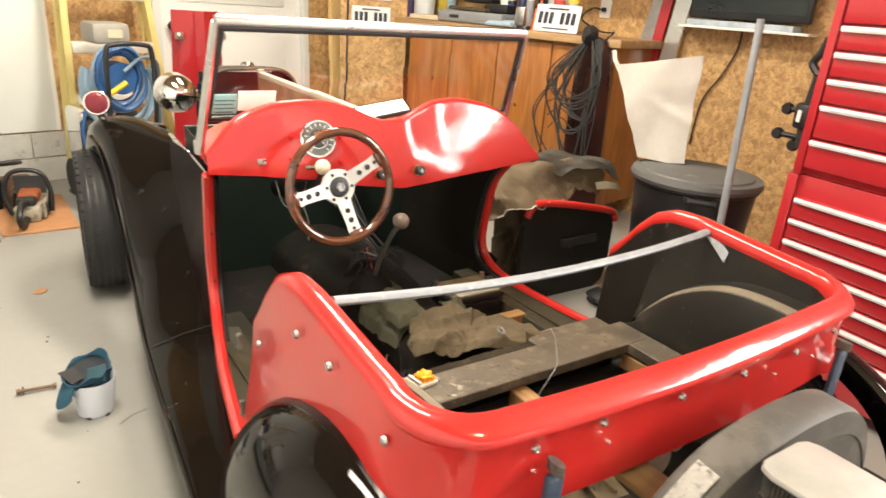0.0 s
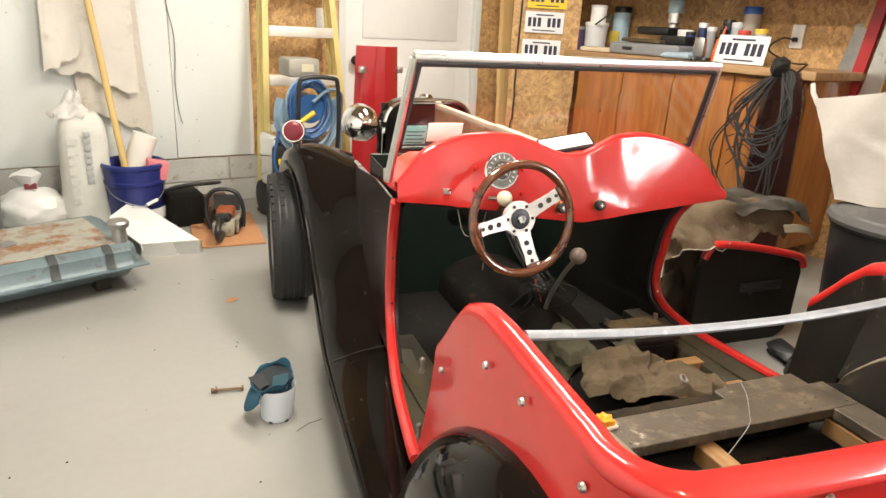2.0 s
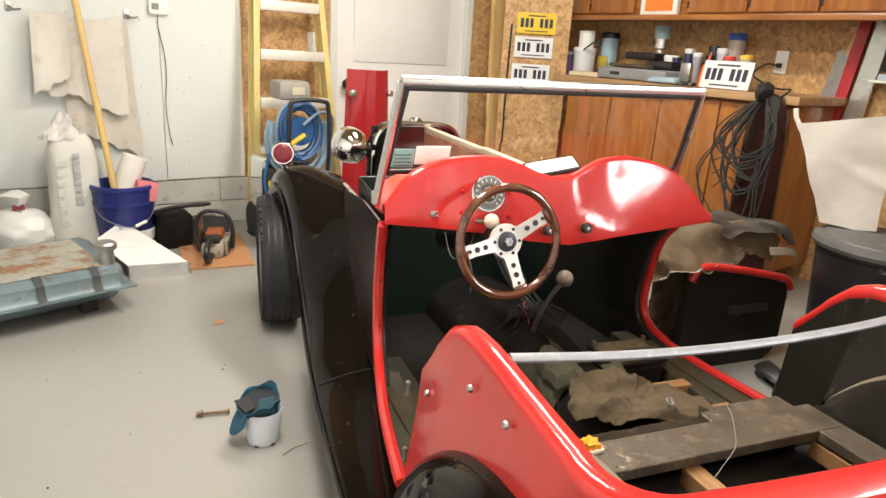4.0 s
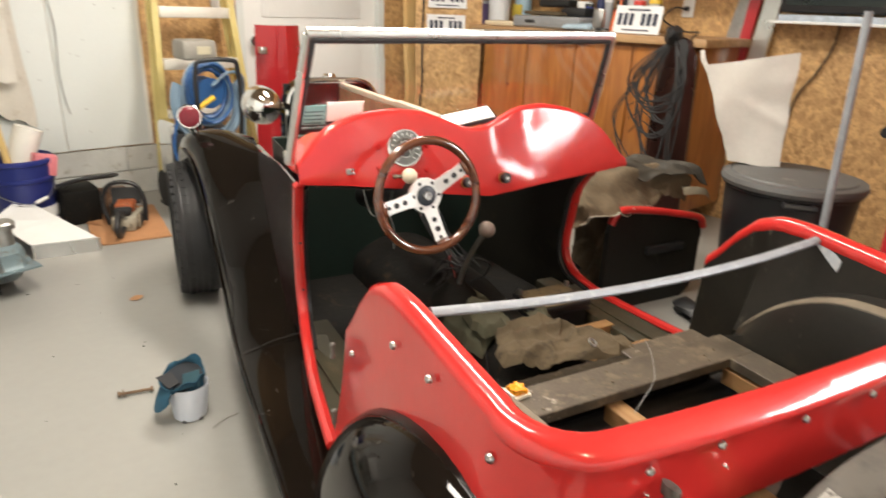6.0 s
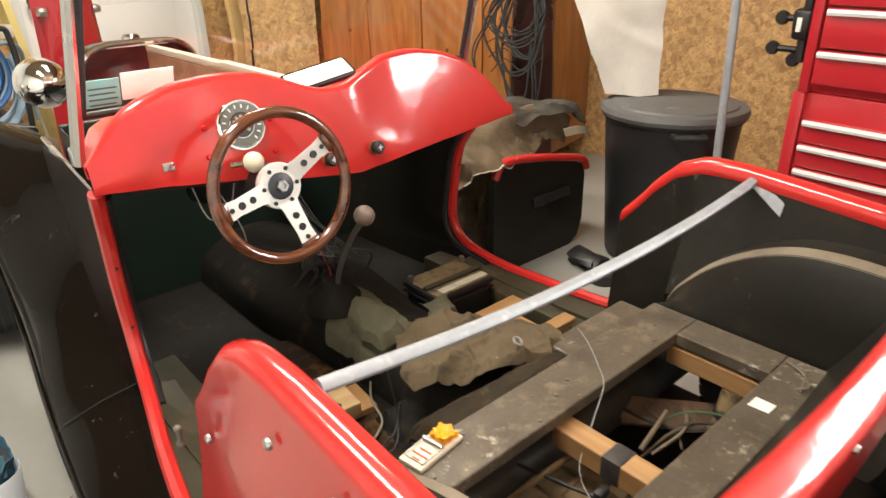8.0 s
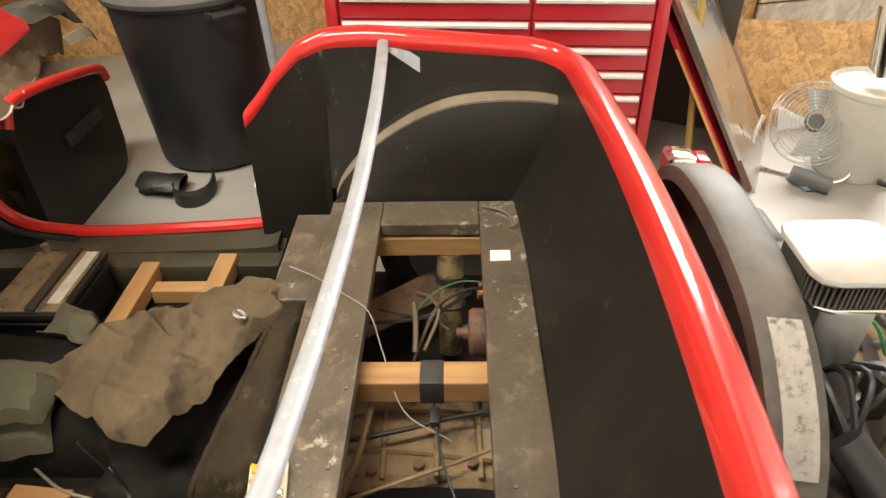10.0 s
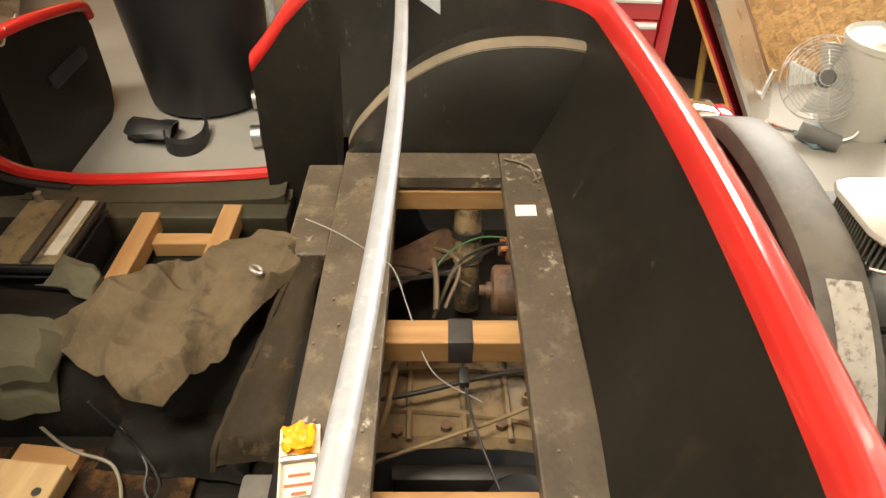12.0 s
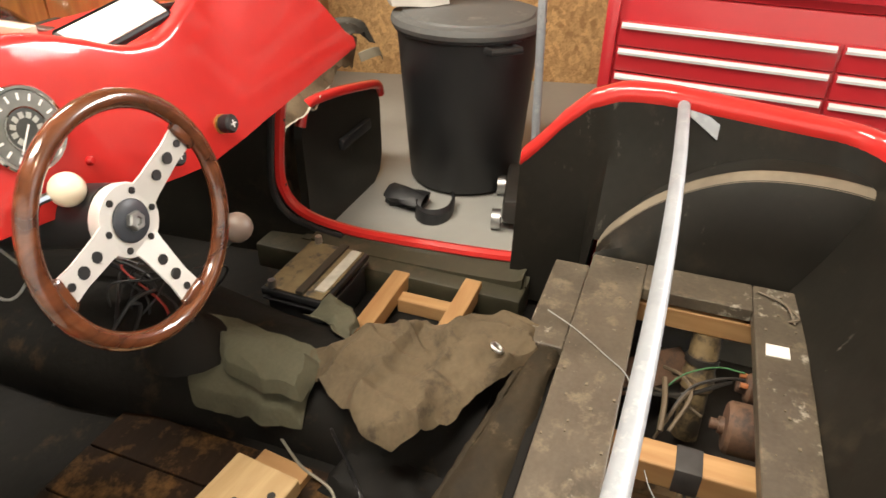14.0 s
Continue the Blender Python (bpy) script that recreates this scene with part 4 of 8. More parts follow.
for s in (-1, 1):
    if s < 0:
        hl = part("headlamp", lathe([(0.0, -0.072), (0.026, -0.07), (0.05, -0.058), (0.071, -0.028), (0.078, 0.01), (0.08, 0.045), (0.075, 0.05), (0.0, 0.06)], 32, pose(-0.385, 1.19, 0.772, -90, 0, 0)), CHROME, car, "chrome bowl headlamp")
        part("lamp_arm", tube(smoothed([(-0.33, 1.20, 0.768), (-0.29, 1.24, 0.762), (-0.255, 1.31, 0.75)], 4), 0.018, 8), CHROME, hl)
        mk = part("marker_lamp", lathe([(0.0, -0.045), (0.025, -0.04), (0.043, -0.015), (0.047, 0.02), (0.043, 0.024)], 24, pose(-0.682, 1.13, 0.750, 80, 0, s * 12)), CHROME, car, "chrome marker lamp on the wing")
        part("lens", lathe([(0.042, 0.022), (0.036, 0.027), (0.02, 0.030), (0, 0.031)], 24, pose(-0.682, 1.13, 0.750, 80, 0, s * 12)), mat("red_lens", (0.16, 0.01, 0.02), 0.3, vary=0.3, scale=120), mk, "dark red ribbed lens")
        part("foot", tube([(-0.68, 1.15, 0.715), (-0.66, 1.18, 0.67)], 0.016, 8), CHROME, mk)
    # tail lamps on the rear wings
    tl = part("tail_lamp", box(MIDX + s * 0.622 - 0.034, MIDX + s * 0.622 + 0.034, -1.432, -1.392, 0.31, 0.39, 0.012, 3), mat("tail_red", (0.40, 0.01, 0.02), 0.15, coat=1), car, "red tail lamp with a chrome base")
    part("base", box(MIDX + s * 0.622 - 0.040, MIDX + s * 0.622 + 0.040, -1.394, -1.33, 0.30, 0.40, 0.012, 2), CHROME, tl)
part("cowl_strip", tube([(-0.48, 0.89, 0.672), (-0.525, 0.42, 0.70)], 0.008, 6, flat=0.6), ALU, car, "bright strip at the wing's top edge")
part("cowl_strip", tube([(0.42, 0.87, 0.668), (0.455, 0.42, 0.69)], 0.008, 6, flat=0.6), ALU, car)

# gear lever
lever = part("gear_lever", tube(smoothed([(-0.07, 0.06, 0.32), (-0.068, 0.03, 0.42), (-0.066, -0.03, 0.52), (-0.069, -0.088, 0.585)], 5), 0.007, 8), STEEL, car, "bent steel gear lever")
part("gear_knob", ball(-0.069, -0.096, 0.598, 0.024), mat("brown_knob", (0.16, 0.12, 0.10), 0.35), lever, "worn brown gear knob")
part("boot", rough_up(lathe([(0.085, 0.31), (0.07, 0.335), (0.04, 0.36), (0.028, 0.375), (0.0, 0.378)], 20, pose(-0.07, 0.06, 0.0)), 0.006, 20), PANF, lever, "dusty gaiter")
for k in range(9):
    x, y = -0.02 + 0.03 * (k % 3), 0.20 + 0.03 * (k // 3)
    bend = [random.uniform(-0.07, 0.07) for _ in range(6)]
    a = [(x - 0.10, y - 0.02, 0.27), (x - 0.05 + bend[0] * 0.5, y - 0.05 + bend[1], 0.34 + abs(bend[2]) * 0.5), (x + bend[3], y + bend[4], 0.36), (x + 0.06, y + 0.05 + bend[5], 0.35), (x + 0.04, y + 0.20, 0.42), (x + 0.02, y + 0.40, 0.60)]
    part("loom_wire", tube(smoothed(a, 6), 0.0026 if k % 3 else 0.004, 6), BLACKPL if k != 4 else mat("red_wire", (0.35, 0.03, 0.02), 0.5), car, "loose wire of the dash loom")
part("loose_cable", tube(smoothed([(-0.03, 0.05, 0.46), (0.02, 0.02, 0.44), (0.03, 0.06, 0.38), (0.0, 0.1, 0.35)], 6), 0.0022, 6), BLACKPL, car)
# floor boards
FLOORW = mat("stained_floor_board", (0.016, 0.008, 0.004), 0.75, vary=0.6, scale=7, spec=0.15, dirt=(0.10, 0.052, 0.018), dirt_at=0.57, stretch=(0.4, 1.4, 1))
for k in range(4):
    part("floor_board", box(-0.545 + k * 0.098, -0.45 + k * 0.098, -0.42, 0.16, 0.186, 0.198, 0.002), FLOORW, car, "stained brown wooden floor board", smooth=False)

# transaxle seen through the opening
OILY = mat("oily_cast_case", (0.20, 0.138, 0.072), 0.55, vary=0.5, scale=9, fine=60, bump=0.3, dirt=(0.05, 0.036, 0.022), dirt_at=0.56)
DARKM = mat("dark_greasy_metal", (0.022, 0.019, 0.016), 0.5, vary=0.5, scale=12, bump=0.3)
RUSTY = mat("rusty_brown_metal", (0.12, 0.066, 0.04), 0.6, vary=0.5, scale=18, fine=90, bump=0.3, dirt=(0.055, 0.035, 0.026), dirt_at=0.55)
part("chassis_floor", box(-0.50, 0.50, -1.10, -0.555, 0.10, 0.12, 0), DARKM, car)
# gearbox casting: a barrelled top with a web of thin ribs
def casting(x, y):
    return 0.285 - 0.9 * (y + 0.80) ** 2 - 0.5 * (x + 0.12) ** 2 + 0.006 * noise.noise(Vector((x, y, 0)) * 22)


cast_rows = [[(x, y, casting(x, y)) for y in [-0.96 + 0.02 * j for j in range(17)]] for x in [-0.205 + 0.012 * i for i in range(20)]]
for row in (cast_rows[0], cast_rows[-1]):
    row[:] = [(p[0], p[1], p[2] - 0.012) for p in row]
gearbox = part("gearbox", sheet(cast_rows, thick=0.05), OILY, car, "oily tan cast gearbox case")
for y in (-0.735, -0.815, -0.88):
    part("rib", tube([(x, y + 0.02 * (x + 0.1), casting(x, y) + 0.003) for x in [-0.20 + 0.021 * k for k in range(11)]], 0.005, 6), OILY, gearbox)
for x in (-0.155, -0.075, -0.02):
    part("rib", tube([(x + 0.1 * (y + 0.8) * (x < -0.1), y, casting(x, y) + 0.003) for y in [-0.95 + 0.03 * k for k in range(10)]], 0.006, 6), OILY, gearbox)
for x, y in ((-0.185, -0.72), (-0.18, -0.79), (-0.175, -0.87), (-0.03, -0.76), (-0.03, -0.87)):
    part("case_bolt", lathe([(0.009, 0), (0.009, 0.010), (0, 0.011)], 6, pose(x, y, casting(x, y))), RUSTY, gearbox)
part("case_flange", rough_up(box(-0.235, -0.206, -0.95, -0.71, 0.17, 0.235, 0.008, 2), 0.006, 30), DARKM, gearbox)
part("case_lug", rough_up(box(-0.262, -0.236, -0.835, -0.795, 0.16, 0.215, 0.008, 2), 0.008, 30), DARKM, gearbox)
for y in (-0.905, -0.915):
    part("pipe_end", lathe([(0.008, 0), (0.008, 0.02), (0.005, 0.02), (0.005, 0.01), (0, 0.01)], 12, pose(-0.165 + 1.6 * (y + 0.91), y, 0.31)), OILY, gearbox)
part("shift_rod", tube(smoothed([(-0.165, -0.66, 0.318), (-0.145, -0.76, 0.322), (-0.12, -0.85, 0.325), (-0.10, -0.95, 0.322)], 5), 0.004, 10), DARKM, car, "greasy shift rod")
part("shift_rod", tube(smoothed([(-0.26, -0.66, 0.30), (-0.235, -0.74, 0.312), (-0.20, -0.84, 0.318), (-0.17, -0.91, 0.32)], 5), 0.003, 8), OILY, car)
part("hose", tube(smoothed([(-0.03, -0.72, 0.30), (-0.10, -0.715, 0.325), (-0.17, -0.705, 0.315), (-0.25, -0.675, 0.27)], 6), 0.006, 8), OILY, car, "grimy hose over the gearbox")
lead = part("black_lead", tube(smoothed([(-0.065, -0.80, 0.375), (-0.10, -0.812, 0.35), (-0.14, -0.815, 0.345), (-0.20, -0.825, 0.335), (-0.26, -0.845, 0.32), (-0.33, -0.875, 0.29)], 6), 0.002, 7), BLACKPL, car, "black lead with a connector")
part("connector", rough_up(box(-0.155, -0.125, -0.823, -0.807, 0.338, 0.354, 0.004), 0.002, 60), BLACKPL, lead)
part("old_timber", rough_up(box(-0.335, -0.285, -0.88, -0.60, 0.20, 0.235, 0.006), 0.006, 16), mat("oily_timber", (0.16, 0.11, 0.055), 0.7, vary=0.5, scale=8, stretch=(3, 0.6, 3)), car, "oily timber packing")
part("rubber_boot", rough_up(lathe([(0.035, 0.14), (0.055, 0.16), (0.058, 0.21), (0.05, 0.235), (0.056, 0.25), (0.045, 0.27), (0.0, 0.28)], 22, pose(-0.29, -0.895, 0)), 0.004, 20), BLACKPL, car, "black rubber boot")
part("torsion_tube", tube([(-0.50, -0.62, 0.25), (0.50, -0.62, 0.25)], 0.05, 16), DARKM, car)
shock = part("shock_absorber", lathe([(0.0, 0.0), (0.024, 0.0), (0.025, 0.10), (0.030, 0.105), (0.030, 0.135), (0.027, 0.14), (0.027, 0.215), (0.0, 0.216)], 18, pose(0.205, -0.835, 0.14, 0, 18, 0)), mat("grimy_yellow_tube", (0.17, 0.12, 0.06), 0.5, vary=0.6, scale=16, dirt=(0.04, 0.03, 0.02), dirt_at=0.5), car, "grimy shock absorber tube")
part("clamp_band", lathe([(0.0305, 0.155), (0.0305, 0.167), (0.027, 0.168)], 18, pose(0.205, -0.835, 0.14, 0, 18, 0), caps=False), DARKM, shock)
part("floor_stay", rough_up(box(-0.034, 0.034, -0.10, 0.10, -0.006, 0.006, 0.003), 0.003, 30), RUSTY, car, "rusty flat stay", m=pose(0.215, -0.735, 0.262, 0, -22, 38))
part("coil", lathe([(0.0, -0.07), (0.041, -0.07), (0.043, -0.064), (0.043, 0.03), (0.038, 0.036), (0.014, 0.038), (0.014, 0.046), (0.009, 0.046), (0.009, 0.058), (0, 0.058)], 26, pose(0.066, -0.905, 0.322, 90, 0, 180)), RUSTY, car, "rusty brown metal canister")
solenoid = part("solenoid", lathe([(0.0, -0.04), (0.026, -0.04), (0.027, 0.01), (0.022, 0.016), (0.012, 0.018), (0.01, 0.03), (0, 0.03)], 18, pose(0.160, -0.915, 0.33, 90, 0, 180)), RUSTY, car, "small rusty solenoid")
for x in (0.146, 0.172):
    part("terminal", lathe([(0.005, 0), (0.005, 0.012), (0, 0.012)], 8, pose(x, -0.90, 0.345, 90, 0, 180)), mat("copper_cap", (0.35, 0.13, 0.05), 0.4), solenoid)
WIRES = (mat("brown_wire", (0.085, 0.062, 0.04), 0.6), DARKM, mat("green_wire", (0.05, 0.14, 0.06), 0.5), mat("tan_wire", (0.13, 0.095, 0.06), 0.6))
for a, r, w in (([(0.20, -0.77, 0.30), (0.15, -0.80, 0.33), (0.11, -0.815, 0.325), (0.055, -0.79, 0.29)], 0.0035, 3), ([(0.19, -0.785, 0.30), (0.14, -0.82, 0.33), (0.10, -0.80, 0.32), (0.05, -0.77, 0.27)], 0.003, 0),
                ([(0.155, -0.895, 0.35), (0.145, -0.86, 0.35), (0.12, -0.81, 0.33), (0.06, -0.775, 0.28)], 0.003, 1), ([(0.17, -0.895, 0.352), (0.165, -0.85, 0.355), (0.14, -0.80, 0.345), (0.115, -0.77, 0.32)], 0.0016, 2),
                ([(0.165, -0.70, 0.29), (0.125, -0.765, 0.31), (0.125, -0.80, 0.30), (0.075, -0.835, 0.32)], 0.0025, 0), ([(0.105, -0.69, 0.31), (0.105, -0.75, 0.315), (0.12, -0.81, 0.32), (0.15, -0.875, 0.345)], 0.004, 1),
                ([(0.13, -0.77, 0.335), (0.085, -0.775, 0.325), (0.04, -0.775, 0.30)], 0.005, 3)):
    part("tangled_wire", tube(smoothed(a, 6), r, 6), WIRES[w], car, "tangled wire")

# engine at the tail
def ring_points(x0, x1, y0, y1, r, step):
    """Places and outward ways round a rectangle with rounded corners."""
    out = []
    for cx, cy, a0 in ((x1 - r, y0 + r, -90), (x1 - r, y1 - r, 0), (x0 + r, y1 - r, 90), (x0 + r, y0 + r, 180)):
        k = max(2, int(r * 1.57 / step))
        for i in range(k):
            a = radians(a0 + 90 * i / k)
            out.append((Vector((cx + r * math.cos(a), cy + r * math.sin(a))), Vector((math.cos(a), math.sin(a)))))
        a = radians(a0 + 90)
        n = Vector((math.cos(a), math.sin(a)))
        p = Vector((cx, cy)) + n * r
        run = (y1 - y0 - 2 * r) if abs(n.x) > 0.5 else (x1 - x0 - 2 * r)
        run = (x1 - x0 - 2 * r) if abs(n.y) > 0.5 else run
        d = Vector((-n.y, n.x))
        k = max(1, int(run / step))
        out += [(p + d * run * i / k, n) for i in range(k)]
    return out


def rounded(x0, x1, y0, y1, z0, z1, r, bevel):
    """A flat plate with rounded upright corners."""
    ring = ring_points(x0, x1, y0, y1, r, 0.02)
    rows = []
    for inset, z in ((bevel, z0), (0, z0 + bevel), (0, z1 - bevel), (bevel * 0.3, z1 - bevel * 0.3), (bevel, z1)):
        rows.append([(*(p - n * inset), z) for p, n in ring])
    bm = sheet(rows, closed=True)
    bm.verts.ensure_lookup_table()
    k = len(ring)
    bm.faces.new(bm.verts[:k])
    bm.faces.new(bm.verts[-k:])
    return bm


SHR = mat("dusty_fan_shroud", (0.060, 0.055, 0.048), 0.6, vary=0.2, scale=6, dirt=(0.095, 0.084, 0.07), dirt_at=0.52)
sh_top = [(0.24, 0.40), (0.22, 0.50), (0.17, 0.585), (0.09, 0.636), (-0.01, 0.650), (-0.12, 0.645), (-0.22, 0.625), (-0.30, 0.580), (-0.36, 0.515), (-0.40, 0.42), (-0.41, 0.37)]
rows = []
for p in smoothed([(x + 0.04, 0, z) for x, z in sh_top], 4):
    rows.append([(p.x, y - 0.025, p.z + z - 0.021) for y, z in ((-1.165, -0.03), (-1.167, -0.004), (-1.175, 0), (-1.225, -0.002), (-1.236, -0.008), (-1.24, -0.05))])
shroud = part("fan_shroud", sheet(rows, thick=0.004), SHR, car, "dusty dark engine fan shroud")
part("shroud_face", sheet([[(p[4][0], -1.262, p[4][2] - 0.01), (p[4][0] * 0.9, -1.267, 0.30)] for p in rows], thick=0.004), SHR, shroud)
label_rows = [[(p[0][0], -1.207, p[2][2] + 0.0022), (p[0][0] - 0.004, -1.246, p[3][2] + 0.0026)] for p in rows if -0.335 < p[0][0] < -0.19]
part("shroud_label", sheet(label_rows, thick=0.0015), mat("worn_pale_label", (0.30, 0.285, 0.26), 0.6, vary=0.3, scale=40, dirt=(0.10, 0.09, 0.08), dirt_at=0.58), shroud, "worn pale label with unreadable print")
part("cross_plank", box(-0.20, -0.13, -1.20, -1.02, 0.46, 0.475, 0.003), PINE, car, "wooden cross piece behind the tail")
part("engine_case", rough_up(box(-0.40, 0.28, -1.60, -1.14, 0.12, 0.38, 0.05, 3), 0.01, 14), DARKM, car, "dark greasy engine block")
for s in (-1, 1):
    part("cylinder_head", box(min(s * 0.30, s * 0.44) - 0.02, max(s * 0.30, s * 0.44) - 0.02, -1.5, -1.2, 0.2, 0.36, 0.02), DARKM, car)
# the lid's whitish base stands in for daylight mirrored in its top
cleaner = part("air_cleaner", rounded(-0.175, -0.040, -1.41, -1.272, 0.612, 0.625, 0.026, 0.005), mat("glare_white_lid", (0.40, 0.395, 0.37), 0.3, 0.25, vary=0.2, scale=12, dirt=(0.42, 0.36, 0.28), dirt_at=0.62), car, "air cleaner lid, coloured pale for its bright reflection, over a ribbed filter")
part("filter_base", rounded(-0.173, -0.042, -1.408, -1.274, 0.572, 0.580, 0.03, 0.002), CHROME, cleaner)
part("filter_core", rounded(-0.166, -0.049, -1.401, -1.281, 0.579, 0.614, 0.03, 0), BLACKPL, cleaner)
pl = bmesh.new()
for q, n in ring_points(-0.166, -0.049, -1.401, -1.281, 0.03, 0.0055):
    t = Vector((-n.y, n.x)) * 0.0013
    foot = [q + t, q - t, q - t + n * 0.005, q + t + n * 0.005]
    lo, hi = [[pl.verts.new((*c, z)) for c in foot] for z in (0.580, 0.612)]
    for i in range(4):
        pl.faces.new((lo[i], lo[(i + 1) % 4], hi[(i + 1) % 4], hi[i]))
part("pleats", pl, mat("filter_pleat", (0.07, 0.065, 0.05), 0.8), cleaner, "dark paper filter pleats", smooth=False)
part("carburettor", rough_up(box(-0.15, -0.07, -1.38, -1.30, 0.37, 0.573, 0.015, 2), 0.006, 30), STEEL, car, "greasy carburettor")
capm = pose(-0.135, -1.372, 0.425, 26, -22, 0)
part("filler_cap_black", lathe([(0.0, -0.03), (0.040, -0.03), (0.046, -0.012), (0.046, 0.004), (0.040, 0.008), (0.037, 0.003), (0.030, 0.003), (0.028, 0.006), (0.0, 0.006)], 30, capm), BLACKPL, car, "black round filler cap")
part("oil_filler", tube([(-0.135, -1.372, 0.415), (-0.12, -1.34, 0.33)], 0.034, 14), DARKM, car)
part("washer_jar", rough_up(lathe([(0.0, 0), (0.042, 0), (0.044, 0.01), (0.044, 0.10), (0.02, 0.125), (0.02, 0.15), (0, 0.15)], 20, pose(-0.235, -1.44, 0.33, 8, -6, 0)), 0.006, 26), mat("cloudy_jar_plastic", (0.12, 0.11, 0.085), 0.25, vary=0.5, scale=18), car, "cloudy plastic jar beside the engine")
for y, z in ((-1.445, 0.36), (-1.50, 0.36)):
    part("pipe_stub", tube([(-0.16, y + 0.03, z - 0.01), (-0.08, y, z), (0.0, y - 0.02, z)], 0.024, 14), OILY, car, "oily exhaust stub")
    part("pipe_clamp", lathe([(0.027, -0.008), (0.029, 0), (0.027, 0.008)], 18, pose(-0.03, y - 0.012, z, 0, 90, 0), caps=False), DARKM, car)
for k in range(7):
    x, y = random.uniform(-0.22, 0.06), random.uniform(-1.46, -1.26)
    part("engine_fitting", rough_up(box(x - 0.022, x + 0.022, y - 0.02, y + 0.02, 0.36, random.uniform(0.40, 0.47), 0.008, 1), 0.008, 30), random.choice((DARKM, STEEL, BLACKPL)), car)
part("breather_hose", tube(smoothed([(-0.20, -1.25, 0.42), (-0.17, -1.29, 0.47), (-0.10, -1.31, 0.44), (-0.04, -1.34, 0.42)], 6), 0.016, 10), BLACKPL, car)
part("intake_pipe", tube(smoothed([(-0.36, -1.36, 0.36), (-0.2, -1.35, 0.43), (0.0, -1.38, 0.42), (0.22, -1.36, 0.36)], 5), 0.02, 10), DARKM, car)
part("exhaust_pipe", tube(smoothed([(0.05, -1.50, 0.36), (-0.06, -1.53, 0.36), (-0.15, -1.52, 0.33)], 5), 0.026, 12), OILY, car)
part("hose", tube(smoothed([(-0.30, -1.28, 0.50), (-0.36, -1.33, 0.45), (-0.38, -1.40, 0.38)], 5), 0.024, 10), BLACKPL, car)
part("throttle_wire", tube(smoothed([(0.03, -1.33, 0.50), (-0.03, -1.37, 0.47), (-0.09, -1.42, 0.49), (-0.11, -1.45, 0.44)], 6), 0.003, 6), mat("green_lead", (0.05, 0.22, 0.08), 0.5), car, "green ignition lead")
for k in range(4):
    part("ignition_lead", tube(smoothed([(-0.14 + k * 0.02, -1.34, 0.40), (-0.2, -1.30 - k * 0.03, 0.50), (-0.32 + k * 0.03, -1.33, 0.42)], 6), 0.0045, 6), BLACKPL, car)
part("tin_plate", box(-0.45, 0.33, -1.66, -1.14, 0.335, 0.345, 0.003), DARKM, car)
part("tail_frame", box(-0.66, 0.10, -1.575, -1.545, 0.44, 0.455, 0.003), mat("pale_frame", (0.62, 0.58, 0.50), 0.5, dirt=(0.3, 0.2, 0.1), dirt_at=0.66), car, "pale painted angle bar behind the engine")
part("tail_frame_side", box(-0.66, 0.10, -1.548, -1.542, 0.385, 0.444, 0.002), mat("rusty_bar", (0.10, 0.06, 0.035), 0.7, vary=0.4), car)

# ---- loose things lying in the car ----
battery = on_car("car_battery", "dusty black car battery standing on the floor pan", "battery")
bmx = pose(0.245, -0.025, 0.188, 0, 0, -1)
part("case", box(-0.095, 0.095, -0.068, 0.068, 0, 0.095, 0.006), BLACKPL, battery, m=bmx)
part("rim", box(-0.103, 0.103, -0.076, 0.076, 0.084, 0.09, 0.002), BLACKPL, battery, m=bmx)
part("rim", box(-0.103, 0.103, -0.076, 0.076, 0.098, 0.113, 0.003), BLACKPL, battery, m=bmx)
part("top", box(-0.097, 0.097, -0.069, 0.07, 0.1135, 0.118, 0.003), mat("dusty_battery_top", (0.17, 0.125, 0.062), 0.75, vary=0.5, scale=14, dirt=(0.04, 0.035, 0.03), dirt_at=0.55), battery, "brown dusty battery top", m=bmx)
part("label", box(-0.075, 0.09, -0.064, -0.040, 0.118, 0.1205, 0.0), mat("battery_label", (0.42, 0.40, 0.34), 0.6, vary=0.3, scale=30), battery, "pale battery label", m=bmx)
part("strap", rough_up(box(-0.1, 0.1, -0.028, -0.008, 0.1185, 0.127, 0.003), 0.002, 40), mat("grimy_strap", (0.03, 0.023, 0.014), 0.7, vary=0.5), battery, m=bmx)
for x in (-0.095, 0.095):
    part("terminal", lathe([(0.009, 0.118), (0.008, 0.135), (0, 0.135)], 12, bmx @ pose(x, 0.05, 0)), STEEL, battery)

frame_w = on_car("wooden_frame", "small frame of sawn pine sticks on the floor pan", "wood frame")
part("stick", box(0.11, 0.37, -0.195, -0.155, 0.215, 0.255, 0.003), PINEX, frame_w, smooth=False)
part("stick", box(0.17, 0.385, -0.365, -0.325, 0.225, 0.265, 0.003), PINEX, frame_w, smooth=False)
part("stick", box(0.29, 0.325, -0.324, -0.196, 0.20, 0.235, 0.003), PINE, frame_w, smooth=False)
part("stick", box(0.12, 0.36, -0.36, -0.16, 0.187, 0.1995, 0.002), PANF, frame_w, smooth=False)

